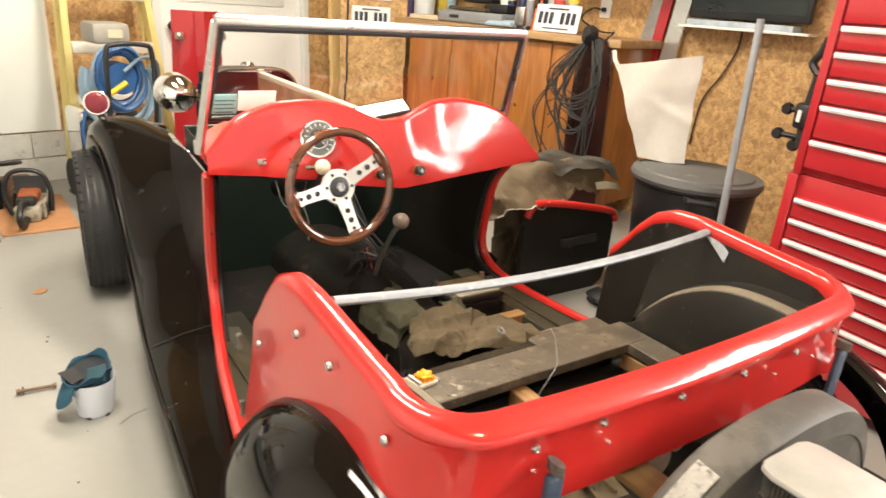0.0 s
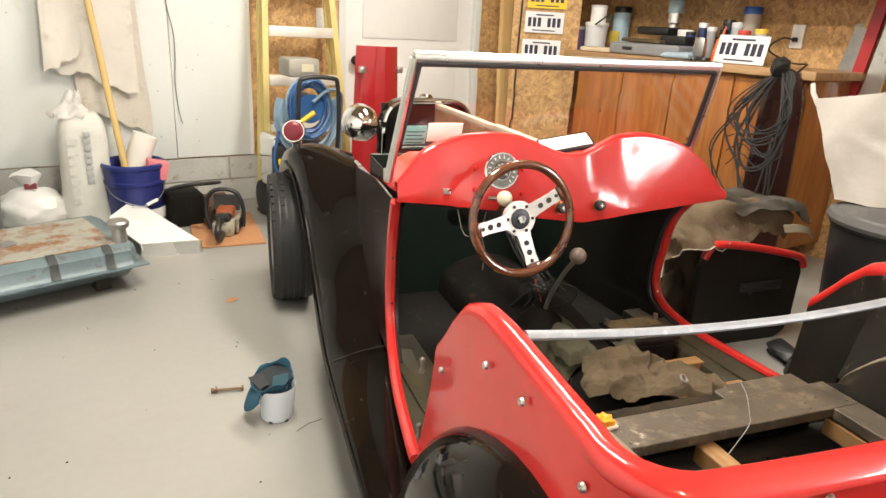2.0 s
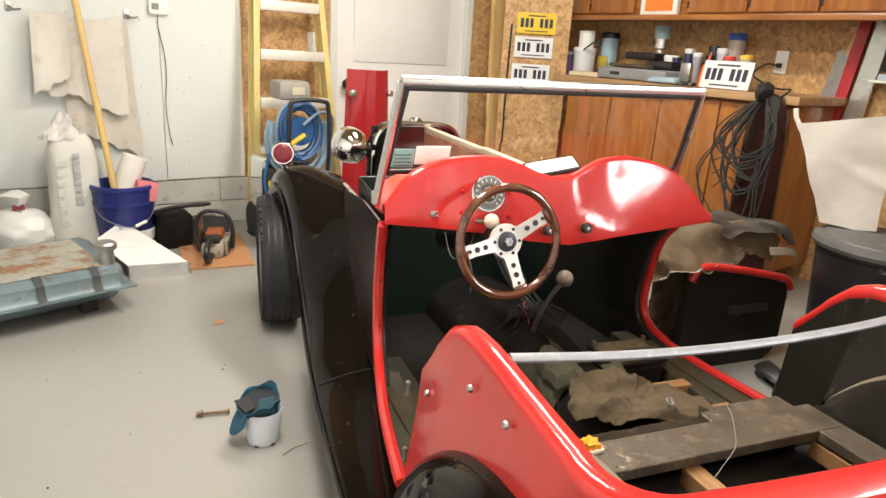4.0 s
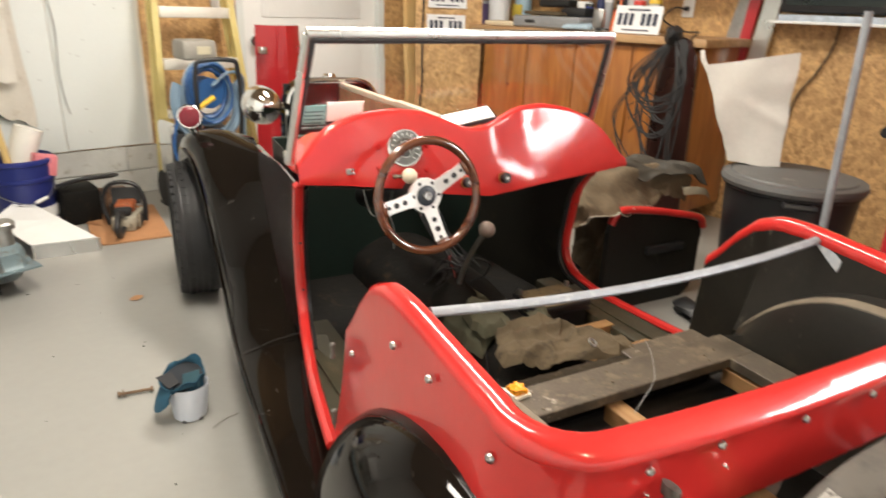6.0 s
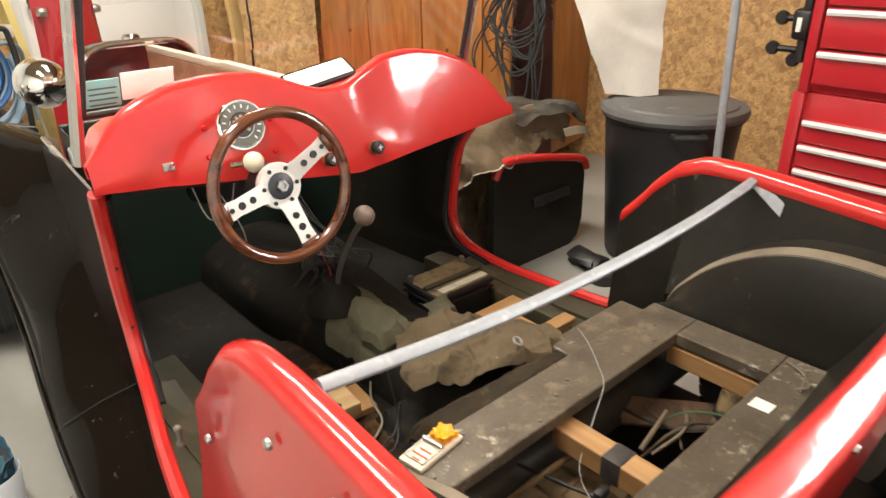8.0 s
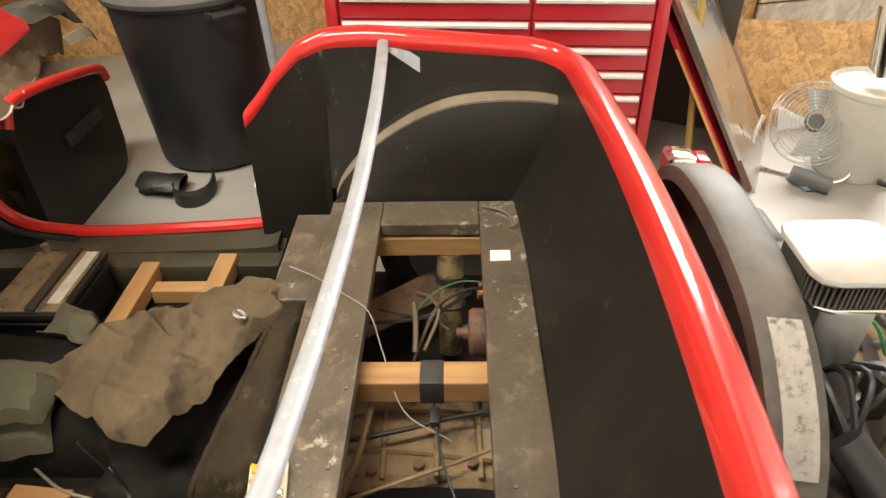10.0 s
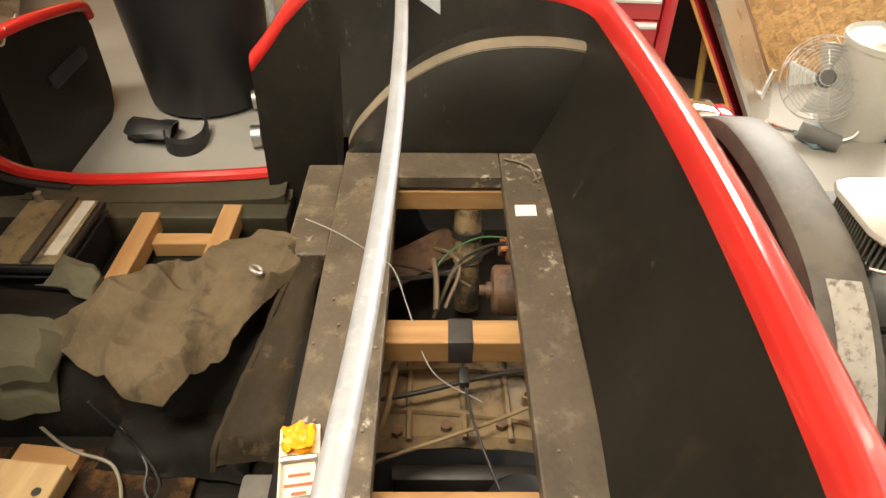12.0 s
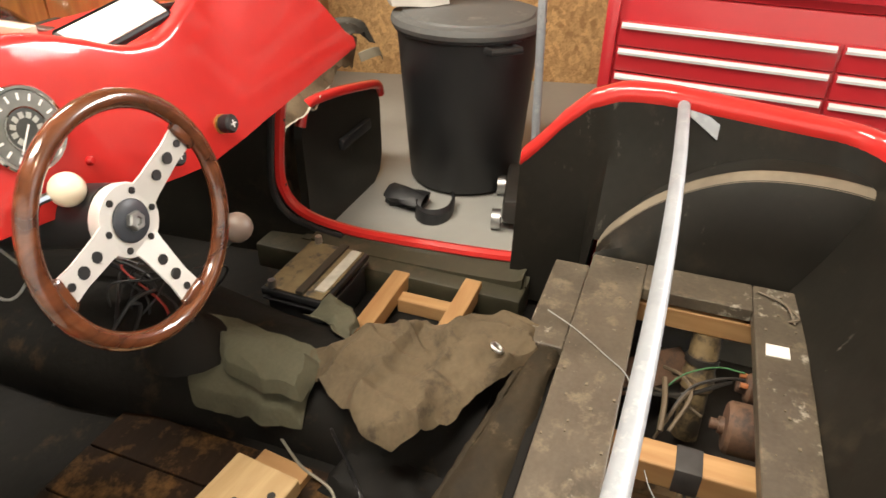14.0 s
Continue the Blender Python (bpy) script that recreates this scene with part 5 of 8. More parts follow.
PALEX = grain("pale_sawn_plank", (0.50, 0.36, 0.19), (0.38, 0.25, 0.12), "X", 0.6, 8)
plank = on_car("drilled_plank", "pale drilled plank with a bolt through it", "plank")
pm = pose(-0.285, -0.182, 0.215, 0, 0, -6)
part("board", box(-0.125, 0.075, -0.062, 0.062, 0, 0.032, 0.003), PALEX, plank, m=pm, smooth=False)
part("beam", box(-0.13, -0.01, -0.118, -0.082, -0.026, 0.0, 0.003), PINE, plank, m=pm, smooth=False)
part("bearer", box(-0.12, 0.12, -0.05, 0.05, -0.028, -0.001, 0.002), PINE, plank, m=pm, smooth=False)
part("bolt", lathe([(0.016, 0.033), (0.016, 0.037), (0.010, 0.038), (0.010, 0.05), (0.006, 0.05), (0.006, 0.058), (0, 0.058)], 14, pm @ pose(-0.015, -0.012, 0)), DARKM, plank, "rusty bolt and washer")
part("hole", lathe([(0.007, 0.0325), (0.0, 0.0326)], 12, pm @ pose(0.03, -0.042, 0)), DARKM, plank)


def ridge(q, seed):
    """Creases: sharp crests where the noise changes sign."""
    return 1 - min(1, 3.2 * abs(noise.noise(q + Vector((seed, 1.7 * seed, 0)))))


def tunnel_z(x, y):
    """Height of the centre tunnel's skin."""
    wide = 0.13 + 0.06 * max(0, min(1, (y + 0.05) / 0.3))
    return 0.18 + 0.15 * max(0, 1 - (x / wide) ** 2) ** 0.35


def drape(outline, heights, material, name, label, fold=0.012, seed=0.0, n=56, lobe=0.0):
    """A crumpled cloth over a four-cornered patch; heights at its corners and middle."""
    a, b, c, d = [Vector(p) for p in outline]
    rows = []
    for i in range(n + 1):
        u = i / n
        row = []
        for j in range(n + 1):
            v = j / n
            p = (a * (1 - u) + b * u) * (1 - v) + (d * (1 - u) + c * u) * v
            p = p.lerp((a + b + c + d) / 4, lobe * ((2 * u - 1) * (2 * v - 1)) ** 2)
            z = (heights[0] * (1 - u) + heights[1] * u) * (1 - v) + (heights[3] * (1 - u) + heights[2] * u) * v
            z += heights[4] * (4 * u * (1 - u) * 4 * v * (1 - v)) ** 0.8
            q = Vector((p.x, p.y, 0))
            w = q + noise.noise_vector(q * 7) * 0.03
            z += fold * 1.3 * noise.noise(q * 9 + Vector((seed, 0, 0)))
            z += fold * 1.0 * ridge(Vector((w.x * 0.35 + w.y, (w.y - w.x) * 0.3, 0)) * 9, seed) + fold * 0.55 * ridge(Vector((w.x - w.y * 0.5, w.y * 0.4, 0)) * 20, seed + 4)
            e = min(u, 1 - u, v, 1 - v)
            w = noise.noise_vector(q * 11 + Vector((seed, seed, 0))) * 0.014 + noise.noise_vector(q * 34) * 0.006
            row.append((p.x + w.x, p.y + w.y, max(0.2, tunnel_z(p.x + w.x, p.y + w.y) + 0.010, z - 0.022 * max(0, 0.09 - e) / 0.09)))
        rows.append(row)
    ob = part(name, sheet(rows, thick=0.0018), material, None)
    ob.matrix_basis = CAR
    return tagged(ob, label, "cloth")


drape([(0.013, 0.08), (-0.024, -0.195), (-0.135, -0.213), (-0.143, 0.019)], (0.33, 0.335, 0.27, 0.26, 0.02), CLOTHG, "canvas_sheet", "faded green canvas crumpled over the tunnel", 0.008, 3.0, 56, 0.12)
drape([(-0.04, 0.041), (-0.039, -0.204), (-0.129, -0.217), (-0.107, -0.044)], (0.345, 0.352, 0.335, 0.33, 0.012), CLOTHG, "canvas_flap", "upper flap of green canvas lying over the tunnel", 0.006, 13.0, 56, 0.10)
drape([(-0.027, -0.125), (0.151, -0.515), (0.052, -0.591), (-0.222, -0.395)], (0.35, 0.40, 0.41, 0.36, 0.012), CLOTH, "canvas_sheet", "dirty brown canvas sheet with a ring, lying rumpled", 0.017, 7.0, 64, 0.17)
drape([(0.165, -0.104), (0.156, -0.164), (0.012, -0.24), (0.086, -0.086)], (0.32, 0.31, 0.345, 0.30, 0.006), CLOTHG, "canvas_scrap", "scrap of green canvas beside the battery", 0.006, 5.0, 24)
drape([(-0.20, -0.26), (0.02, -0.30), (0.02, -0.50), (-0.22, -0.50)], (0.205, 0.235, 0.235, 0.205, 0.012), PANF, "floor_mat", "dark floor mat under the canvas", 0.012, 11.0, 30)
ring = on_car("cloth_ring", "small metal ring sewn in the canvas", "ring")
part("ring", lathe([(0.010 + 0.003 * math.cos(a), 0.003 * math.sin(a)) for a in [2 * math.pi * k / 8 for k in range(9)]], 16, pose(0.0, -0.505, 0.425, 30, 20, 0), caps=False), STEEL, ring)
slab = on_car("padded_strip", "dark grimy padded strip in front of the seat board", "strip")
PADD = mat("grimy_brown_pad", (0.026, 0.019, 0.011), 0.75, spec=0.15, vary=0.6, scale=14, fine=80, bump=0.5, dirt=(0.085, 0.062, 0.036), dirt_at=0.62)
near = smoothed([(0.055, -0.555, 0.395), (-0.02, -0.545, 0.398), (-0.10, -0.53, 0.385), (-0.18, -0.515, 0.375), (-0.25, -0.50, 0.36), (-0.275, -0.495, 0.33)], 8)
far = smoothed([(0.045, -0.598, 0.40), (-0.03, -0.596, 0.402), (-0.10, -0.594, 0.39), (-0.18, -0.59, 0.385), (-0.25, -0.585, 0.37), (-0.275, -0.58, 0.34)], 8)
pad_rows = []
for a, b in zip(near, far):
    row = []
    for k in range(11):
        p = a.lerp(b, k / 10)
        p.z += 0.012 * math.sin(math.pi * k / 10) ** 0.5 + 0.007 * noise.noise(p * 26) + 0.004 * noise.noise(p * 70)
        p.y += 0.006 * noise.noise(p * 18)
        row.append(p)
    pad_rows.append(row)
part("pad", sheet(pad_rows, thick=0.014), PADD, slab)
part("torn_edge", tube([(p.x, p.y + 0.004 + 0.003 * noise.noise(p * 60), p.z - 0.006) for p in near], 0.006, 6, flat=0.6), PADD, slab)
seat_rail = on_car("seat_rail", "grey steel seat rail on the floor pan", "seat rail")
part("channel", box(-0.42, -0.28, -0.582, -0.53, 0.19, 0.33, 0.006), DULLG, seat_rail)
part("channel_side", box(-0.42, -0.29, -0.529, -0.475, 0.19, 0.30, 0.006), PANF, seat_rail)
for a in ([(-0.10, -0.12, 0.20), (-0.17, -0.22, 0.215), (-0.20, -0.30, 0.21), (-0.28, -0.33, 0.20), (-0.36, -0.30, 0.2)], [(-0.15, -0.30, 0.24), (-0.20, -0.35, 0.22), (-0.24, -0.36, 0.21), (-0.30, -0.42, 0.2)], [(-0.17, -0.29, 0.33), (-0.18, -0.33, 0.24), (-0.22, -0.37, 0.2), (-0.27, -0.36, 0.2)]):
    cb = on_car("loose_cable", "loose cable lying on the floor pan", "cable", "cables in the car")
    part("cable", tube(smoothed(a, 7), 0.0027, 7), BLACKPL if a[0][0] < -0.12 else mat("pale_cable", (0.20, 0.18, 0.14), 0.5), cb)

trap = on_car("mouse_trap", "wooden mouse trap with an orange bait pedal", "mouse trap")
tm = pose(-0.331, -0.624, 0.426, 0, 0, 188)
part("base", box(-0.05, 0.05, -0.023, 0.023, 0, 0.007, 0.001), mat("white_wood", (0.70, 0.62, 0.48), 0.6, vary=0.12, scale=20), trap, m=tm)
lump = box(-0.044, -0.012, -0.017, 0.017, 0.008, 0.018, 0)
bmesh.ops.subdivide_edges(lump, edges=lump.edges[:], cuts=8, use_grid_fill=True)
part("pedal", rough_up(rough_up(lump, 0.007, 70), 0.003, 200), mat("orange_plastic", (0.85, 0.33, 0.01), 0.4), trap, "bright orange bait pedal", m=tm)
part("wire", tube([(-0.008, -0.019, 0.011), (0.042, -0.019, 0.011), (0.042, 0.019, 0.011), (-0.008, 0.019, 0.011)], 0.0014, 6), STEEL, trap, m=tm)
part("spring", tube([(-0.004, -0.02, 0.012), (-0.004, 0.02, 0.012)], 0.004, 8), STEEL, trap, m=tm)
for k, (x, w) in enumerate(((0.012, 0.012), (0.024, 0.016), (0.034, 0.008))):
    part("print", box(x, x + 0.004, -w, w, 0.0071, 0.0075, 0), mat("red_print", (0.5, 0.08, 0.03), 0.6), trap, m=tm)
lbl = on_car("paper_scrap", "scrap of pale paper on the seat board", "paper")
part("paper", rough_up(box(0.135, 0.165, -0.942, -0.907, 0.426, 0.4275, 0), 0.002, 40), PAPER, lbl)
wire = on_car("thin_wire", "thin pale wire trailing over the seat board", "wire")
part("wire", tube(smoothed([(0.12, -0.56, 0.43), (0.09, -0.61, 0.429), (0.04, -0.67, 0.429), (0.0, -0.71, 0.428), (-0.06, -0.735, 0.40), (-0.14, -0.77, 0.36), (-0.17, -0.84, 0.33)], 6), 0.001, 6), mat("pale_wire", (0.28, 0.29, 0.28), 0.5), wire)
debris = bmesh.new()
for k in range(70):
    x, y = random.uniform(-0.42, 0.32), random.choice((random.uniform(-0.70, -0.61), random.uniform(-0.96, -0.905)))
    s = random.uniform(0.0006, 0.0022)
    box(x - s, x + s * 1.4, y - s, y + s, 0.4255, 0.4265 + s * 0.5, 0, bm=debris)
tagged(part("crumbs", debris, DULLTAN, None, m=CAR), "crumbs of dirt on the seat board", "debris", kind="stuff")
straw = on_car("straw_bits", "dry straw bits in the corner of the seat board", "straw")
for a in ([(0.30, -0.93, 0.428), (0.27, -0.945, 0.435), (0.23, -0.955, 0.429)], [(0.31, -0.90, 0.428), (0.285, -0.935, 0.433), (0.26, -0.96, 0.428)], [(0.27, -0.955, 0.429), (0.24, -0.96, 0.435), (0.235, -0.945, 0.429)]):
    part("straw", tube(smoothed(a, 5), 0.002, 5), DULLTAN, straw)

# ---- garage furniture and clutter ----
def room_thing(name, label, category, x=0, y=0, z=0, rz=0, group="", at=None):
    return thing(name, label, category, (at or ROOM) @ pose(x, y, z, 0, 0, rz), group)


# skirting of blocks, wall panel, door
base = setting("wall_base", box(WL, 0.42, WF + 0.004, WF + 0.15, 0, 0.279, 0), BLOCK, "grey painted concrete block footing")
for k in range(6):
    for z0, z1, off in ((0.0, 0.135, 0.0), (0.14, 0.278, 0.2)):
        x0 = -2.1 + k * 0.4 + off
        part("block", box(x0, min(0.41, x0 + 0.395), WF - 0.006, WF + 0.004, z0, z1, 0.003, 1), BLOCK, base, m=Matrix())
panel = setting("wall_panel", box(WL, -0.60, WF - 0.012, WF - 0.001, 0.285, CEIL, 0.002), WHITE, "white painted wall panel with nail heads")
setting("wall_panel_right", box(-0.597, -0.165, WF - 0.0125, WF - 0.001, 0.287, CEIL, 0.002), WHITE, "white painted wall panel with a torn edge")
for k in range(26):
    part("nail", lathe([(0.004, 0), (0.004, 0.001), (0, 0.002)], 8, pose(random.uniform(-1.5, -0.2), WF - 0.0125, random.uniform(0.3, 1.4), 90, 0, 0)), STEEL, panel)
part("torn_edge", rough_up(sheet([[(-0.168, WF - 0.013, z), (-0.150, WF - 0.016, z), (-0.146, WF - 0.006, z)] for z in [0.29 + k * 0.06 for k in range(30)]], thick=0.002), 0.008, 9), PAPER, panel)
door = setting("door_1", box(0.47, 1.47, WF + 0.02, WF + 0.06, 0.01, 2.05, 0.004), WHITEPL, "plain white entry door")
part("knob", ball(0.53, WF - 0.035, 0.86, 0.032), BLACKPL, door, "dark round door knob")
part("knob_stem", tube([(0.53, WF + 0.02, 0.86), (0.53, WF - 0.03, 0.86)], 0.013, 10), STEEL, door)
for x0, x1 in ((0.42, 0.468), (1.472, 1.52)):
    setting("trim_door", box(x0, x1, WF - 0.015, WF + 0.05, 0, 2.1, 0.003), WHITE, "white door trim")
for z0, z1 in ((0.3, 0.82), (1.0, 1.9)):
    part("door_panel", box(0.60, 1.34, WF + 0.012, WF + 0.0205, z0, z1, 0.006), WHITEPL, door)

post = room_thing("loose_board", "yellow pine board leaning upright against the wall", "board")
part("board", sheet([[(1.565, WF - 0.20, 0), (1.73, WF - 0.20, 0)], [(1.615, WF - 0.06, 2.3), (1.78, WF - 0.06, 2.3)]], thick=0.035), PINEZ, post, smooth=False)
fishrod = room_thing("thin_rod", "thin dark rod leaning in the corner", "rod")
part("rod", tube([(1.47, 2.20, 0.3), (1.50, 2.215, 1.3)], 0.006, 6), BLACKPL, fishrod)

# number plates on the wall
def plate(colour, m, label):
    p = thing("licence_plate", label, "licence plate", m, "plates round the bench")
    part("plate", box(-0.152, 0.152, -0.0015, 0.0015, -0.076, 0.076, 0.0), colour, p)
    ink = mat("plate_ink", (0.02, 0.025, 0.05), 0.5)
    for k in range(7):
        if k != 3:
            part("bar", box(-0.128 + k * 0.038, -0.102 + k * 0.038, -0.003, -0.0018, -0.032, 0.034, 0.0), ink, p)
    part("bar", box(-0.07, 0.07, -0.003, -0.0018, 0.048, 0.058, 0), ink, p)
    part("bar", box(-0.09, 0.09, -0.003, -0.0018, -0.062, -0.054, 0), ink, p)
    return p


setting("wall_return", box(-0.20, 0.22, 0.006, 0.05, 0, CEIL, 0), OSB, "strand board return beside the bench", m=ROOM @ pose(1.62, 2.125, 0, 0, 0, -42))
PLATE = Matrix.Diagonal((0.80, 1, 0.86, 1))
PLW = mat("white_plate_enamel", (0.74, 0.75, 0.76), 0.35, vary=0.08, scale=12)
PLY = mat("yellow_plate_enamel", (0.80, 0.55, 0.02), 0.35, vary=0.08, scale=12)
plate(PLY, ROOM @ pose(1.622, 2.1165, 1.310, 0, 0, -42) @ PLATE, "old yellow number plate screwed to the strand board")
plate(PLW, ROOM @ pose(1.616, 2.122, 1.158, 0, 0, -42) @ PLATE, "white number plate screwed to the strand board")
plate(PLW, ROOM @ pose(1.612, 2.1255, 0.985, 0, 0, -42) @ PLATE, "white number plate low on the strand board")
plate(PLW, SIDE @ pose(2.06, 0.92, 1.133, -12, 0, -88), "white number plate standing on the bench")

# bench, wall cabinets
bench = room_thing("workbench", "worn pale worktop on orange varnished wooden cabinets along the wall", "workbench", at=SIDE)
part("worktop", box(1.955, WR - 0.003, 0.42, WF - 0.02, 1.012, 1.055, 0.006), BENCHW, bench, "pale worn wooden worktop")
part("carcass", box(2.02, WR - 0.003, 0.47, 2.10, 0.1, 1.011, 0.003), CABW, bench)
part("end_panel", box(2.02, WR - 0.003, 2.10, 2.12, 0.1, 1.011, 0.003), CABW, bench)
for k in range(4):
    d = part("door", box(1.998, 2.018, 0.485 + k * 0.405, 0.88 + k * 0.405, 0.14, 0.995, 0.004), CABW, bench, "orange varnished cabinet door")
    part("knot", lathe([(0.012, 0), (0.0, 0.0004)], 10, pose(1.9978, 0.6 + k * 0.405 + random.uniform(-0.1, 0.2), random.uniform(0.4, 0.9), 0, -90, 0)), mat("wood_knot", (0.10, 0.03, 0.01), 0.4), d)
upper = room_thing("wall_cabinet", "orange varnished wooden wall cabinets above the bench", "cabinet", at=SIDE)
part("carcass", box(2.20, WR - 0.003, 0.12, WF - 0.02, 1.445, 2.2, 0.004), CABH, upper)
part("open_shelf", box(2.14, 2.199, 0.12, WF - 0.02, 1.43, 1.462, 0.004), CABH, upper)
for k in range(6):
    if k != 3:
        d = part("door", box(2.178, 2.199, 0.14 + k * 0.405, 0.53 + k * 0.405, 1.475, 2.16, 0.006), CABW, upper, "orange varnished cabinet door")
        part("hinge", box(2.174, 2.18, 0.522 + k * 0.405, 0.536 + k * 0.405, 1.50, 1.54, 0.001), DARKM, d)
box_s = room_thing("boxed_carton", "white carton with an orange front on the cabinet shelf", "carton", at=SIDE)
part("carton", box(2.15, 2.19, 1.40, 1.68, 1.463, 1.60, 0.003), PAPER, box_s)
part("panel", box(2.146, 2.1495, 1.43, 1.64, 1.485, 1.58, 0), mat("orange_print", (0.75, 0.20, 0.03), 0.5), box_s)


# things on the bench
BT = 1.056


def tub(name, label, x, y, r, h, material, lid=None, taper=1.0, cat="container"):
    t = room_thing(name, label, cat, x, y, BT, at=SIDE)
    part("body", lathe([(r * taper, 0), (r * taper, 0.004), (r, h * 0.96), (r * 0.98, h), (0, h)], 24), material, t)
    if lid:
        part("lid", lathe([(r * 1.05, h * 0.98), (r * 1.05, h * 1.1), (r * 0.97, h * 1.13), (0, h * 1.13)], 24), lid, t)
    return t


TRANSL = mat("milky_plastic", (0.66, 0.68, 0.70), 0.35, vary=0.08)
BLUEP = mat("blue_tin", (0.03, 0.10, 0.38), 0.35)
PURPLE = mat("purple_label", (0.22, 0.16, 0.34), 0.5)
tub("cleaner_tin", "white and purple tin on the bench", 2.20, 2.37, 0.060, 0.14, PURPLE, TRANSL)
tub("plastic_pail", "white plastic pail on the bench", 2.22, 2.195, 0.080, 0.17, TRANSL, WHITEPL, 0.9, "pail")
top_tub = tub("plastic_tub", "white tub stacked on the pail", 2.22, 2.19, 0.055, 0.10, WHITEPL, TRANSL)
top_tub.matrix_basis = top_tub.matrix_basis @ pose(0, 0, 0.192)
hook_t = room_thing("wire_tie", "dark green wire tie hooked over the pail", "wire", 2.16, 2.11, BT, at=SIDE)
part("tie", tube(smoothed([(0, 0.05, 0.17), (-0.02, -0.02, 0.20), (0, -0.07, 0.235), (0.01, -0.10, 0.22), (0, -0.08, 0.19)], 5), 0.006, 6), mat("dark_green_wire", (0.02, 0.06, 0.04), 0.5), hook_t)
jug = tub("wash_jug", "pale blue jug of washer fluid", 2.40, 2.13, 0.06, 0.27, mat("pale_blue_plastic", (0.35, 0.50, 0.60), 0.3), BLACKPL, cat="jug")
part("label", box(-0.064, -0.058, -0.045, 0.045, 0.06, 0.14, 0), mat("yellow_label", (0.62, 0.48, 0.08), 0.5), jug, "yellow label")
tool = room_thing("grey_tool_case", "low grey tool case with cloths on it", "tool case", 2.17, 1.60, BT, at=SIDE)
part("case", box(-0.16, 0.16, -0.30, 0.26, 0, 0.075, 0.018, 3), mat("mid_grey_plastic", (0.24, 0.25, 0.26), 0.4), tool)
part("catch", box(-0.166, -0.158, 0.06, 0.14, 0.03, 0.05, 0.003), BLACKPL, tool)
part("cloth", rough_up(box(-0.12, 0.12, -0.12, 0.20, 0.078, 0.105, 0.01), 0.012, 14), CLOTH, tool)
part("sander", rough_up(box(-0.06, 0.06, -0.26, -0.06, 0.078, 0.13, 0.02, 2), 0.004, 20), BLACKPL, tool)
rag = room_thing("blue_rag", "pale blue rag on the bench", "rag", 2.06, 1.30, BT, at=SIDE)
part("rag", rough_up(box(-0.08, 0.08, -0.10, 0.10, 0.001, 0.04, 0.015, 2), 0.015, 16), mat("pale_blue_cloth", (0.34, 0.44, 0.52), 0.9), rag)
press = room_thing("drill_stand", "small chrome and black drill stand on the bench", "drill stand", 2.36, 1.64, BT, at=SIDE)
part("column", lathe([(0.03, 0), (0.03, 0.2), (0.045, 0.21), (0.045, 0.32), (0.03, 0.33), (0, 0.33)], 18), ALU, press)
part("head", box(-0.10, 0.05, -0.04, 0.22, 0.13, 0.18, 0.015), BLACKPL, press)
part("cap", lathe([(0.05, 0.27), (0.05, 0.345), (0.045, 0.352), (0, 0.352)], 18), mat("pale_cyan_cap", (0.40, 0.56, 0.62), 0.35), press, "pale blue cap")
jug2 = tub("white_jug", "white jug with a blue label", 2.28, 1.475, 0.048, 0.15, WHITEPL, WHITEPL, cat="jug")
part("label", box(-0.053, -0.049, -0.035, 0.035, 0.02, 0.08, 0), BLUEP, jug2)
for k, (c, h, r) in enumerate((((0.03, 0.06, 0.35), 0.14, 0.028), ((0.04, 0.05, 0.12), 0.19, 0.03), ((0.4, 0.03, 0.03), 0.12, 0.026), ((0.35, 0.36, 0.38), 0.17, 0.028), ((0.03, 0.03, 0.05), 0.16, 0.026), ((0.5, 0.52, 0.54), 0.2, 0.033))):
    t = tub("spray_can", "spray can among others on the bench", 2.24 + 0.05 * (k % 3), 1.405 - k * 0.05, r, h, mat("can_paint", c, 0.3, 0.2), TRANSL if k % 2 else BLACKPL, cat="spray can")
    tagged(t, group="spray cans")
tub("clear_jar", "tan jar with a navy lid on the bench", 2.40, 1.11, 0.052, 0.28, mat("cloudy_jar", (0.42, 0.36, 0.30), 0.2), BLUEP, cat="jar")
tub("storage_jar", "clear jar with a yellow lid on the bench", 2.28, 0.955, 0.036, 0.17, mat("clear_jar_glass", (0.50, 0.47, 0.40), 0.15), mat("yellow_lid", (0.75, 0.52, 0.06), 0.4), cat="jar")
tub("storage_jar", "cloudy jar with a red lid on the bench", 2.26, 1.05, 0.034, 0.16, mat("hazy_jar_glass", (0.36, 0.36, 0.34), 0.15), mat("red_lid", (0.60, 0.05, 0.04), 0.4), cat="jar")
tub("glue_bottle", "dark navy bottle on the bench", 2.34, 1.215, 0.034, 0.21, mat("navy_bottle", (0.02, 0.025, 0.06), 0.3), BLACKPL, cat="bottle")
clamp_b = room_thing("scattered_pliers", "steel pliers lying on the bench beside a rag", "pliers", 2.08, 1.19, BT, 30, at=SIDE)
for k in (-1, 1):
    part("grip", tube(smoothed([(-0.09, 0.03 * k, 0.012), (-0.03, 0.012 * k, 0.014), (0.02, -0.006 * k, 0.016), (0.06, 0.0, 0.012)], 4), 0.007, 6), STEEL, clamp_b)
sand_box = room_thing("paper_packet", "pale flat packet beside the tool case", "packet", 2.06, 2.0, BT, 12, at=SIDE)
part("packet", rough_up(box(-0.07, 0.07, -0.13, 0.10, 0.001, 0.03, 0.004), 0.004, 14), mat("cream_packet", (0.62, 0.52, 0.36), 0.8), sand_box)
cone = room_thing("caulk_tube", "orange tube standing on the bench", "tube", 2.13, 1.13, BT, at=SIDE)
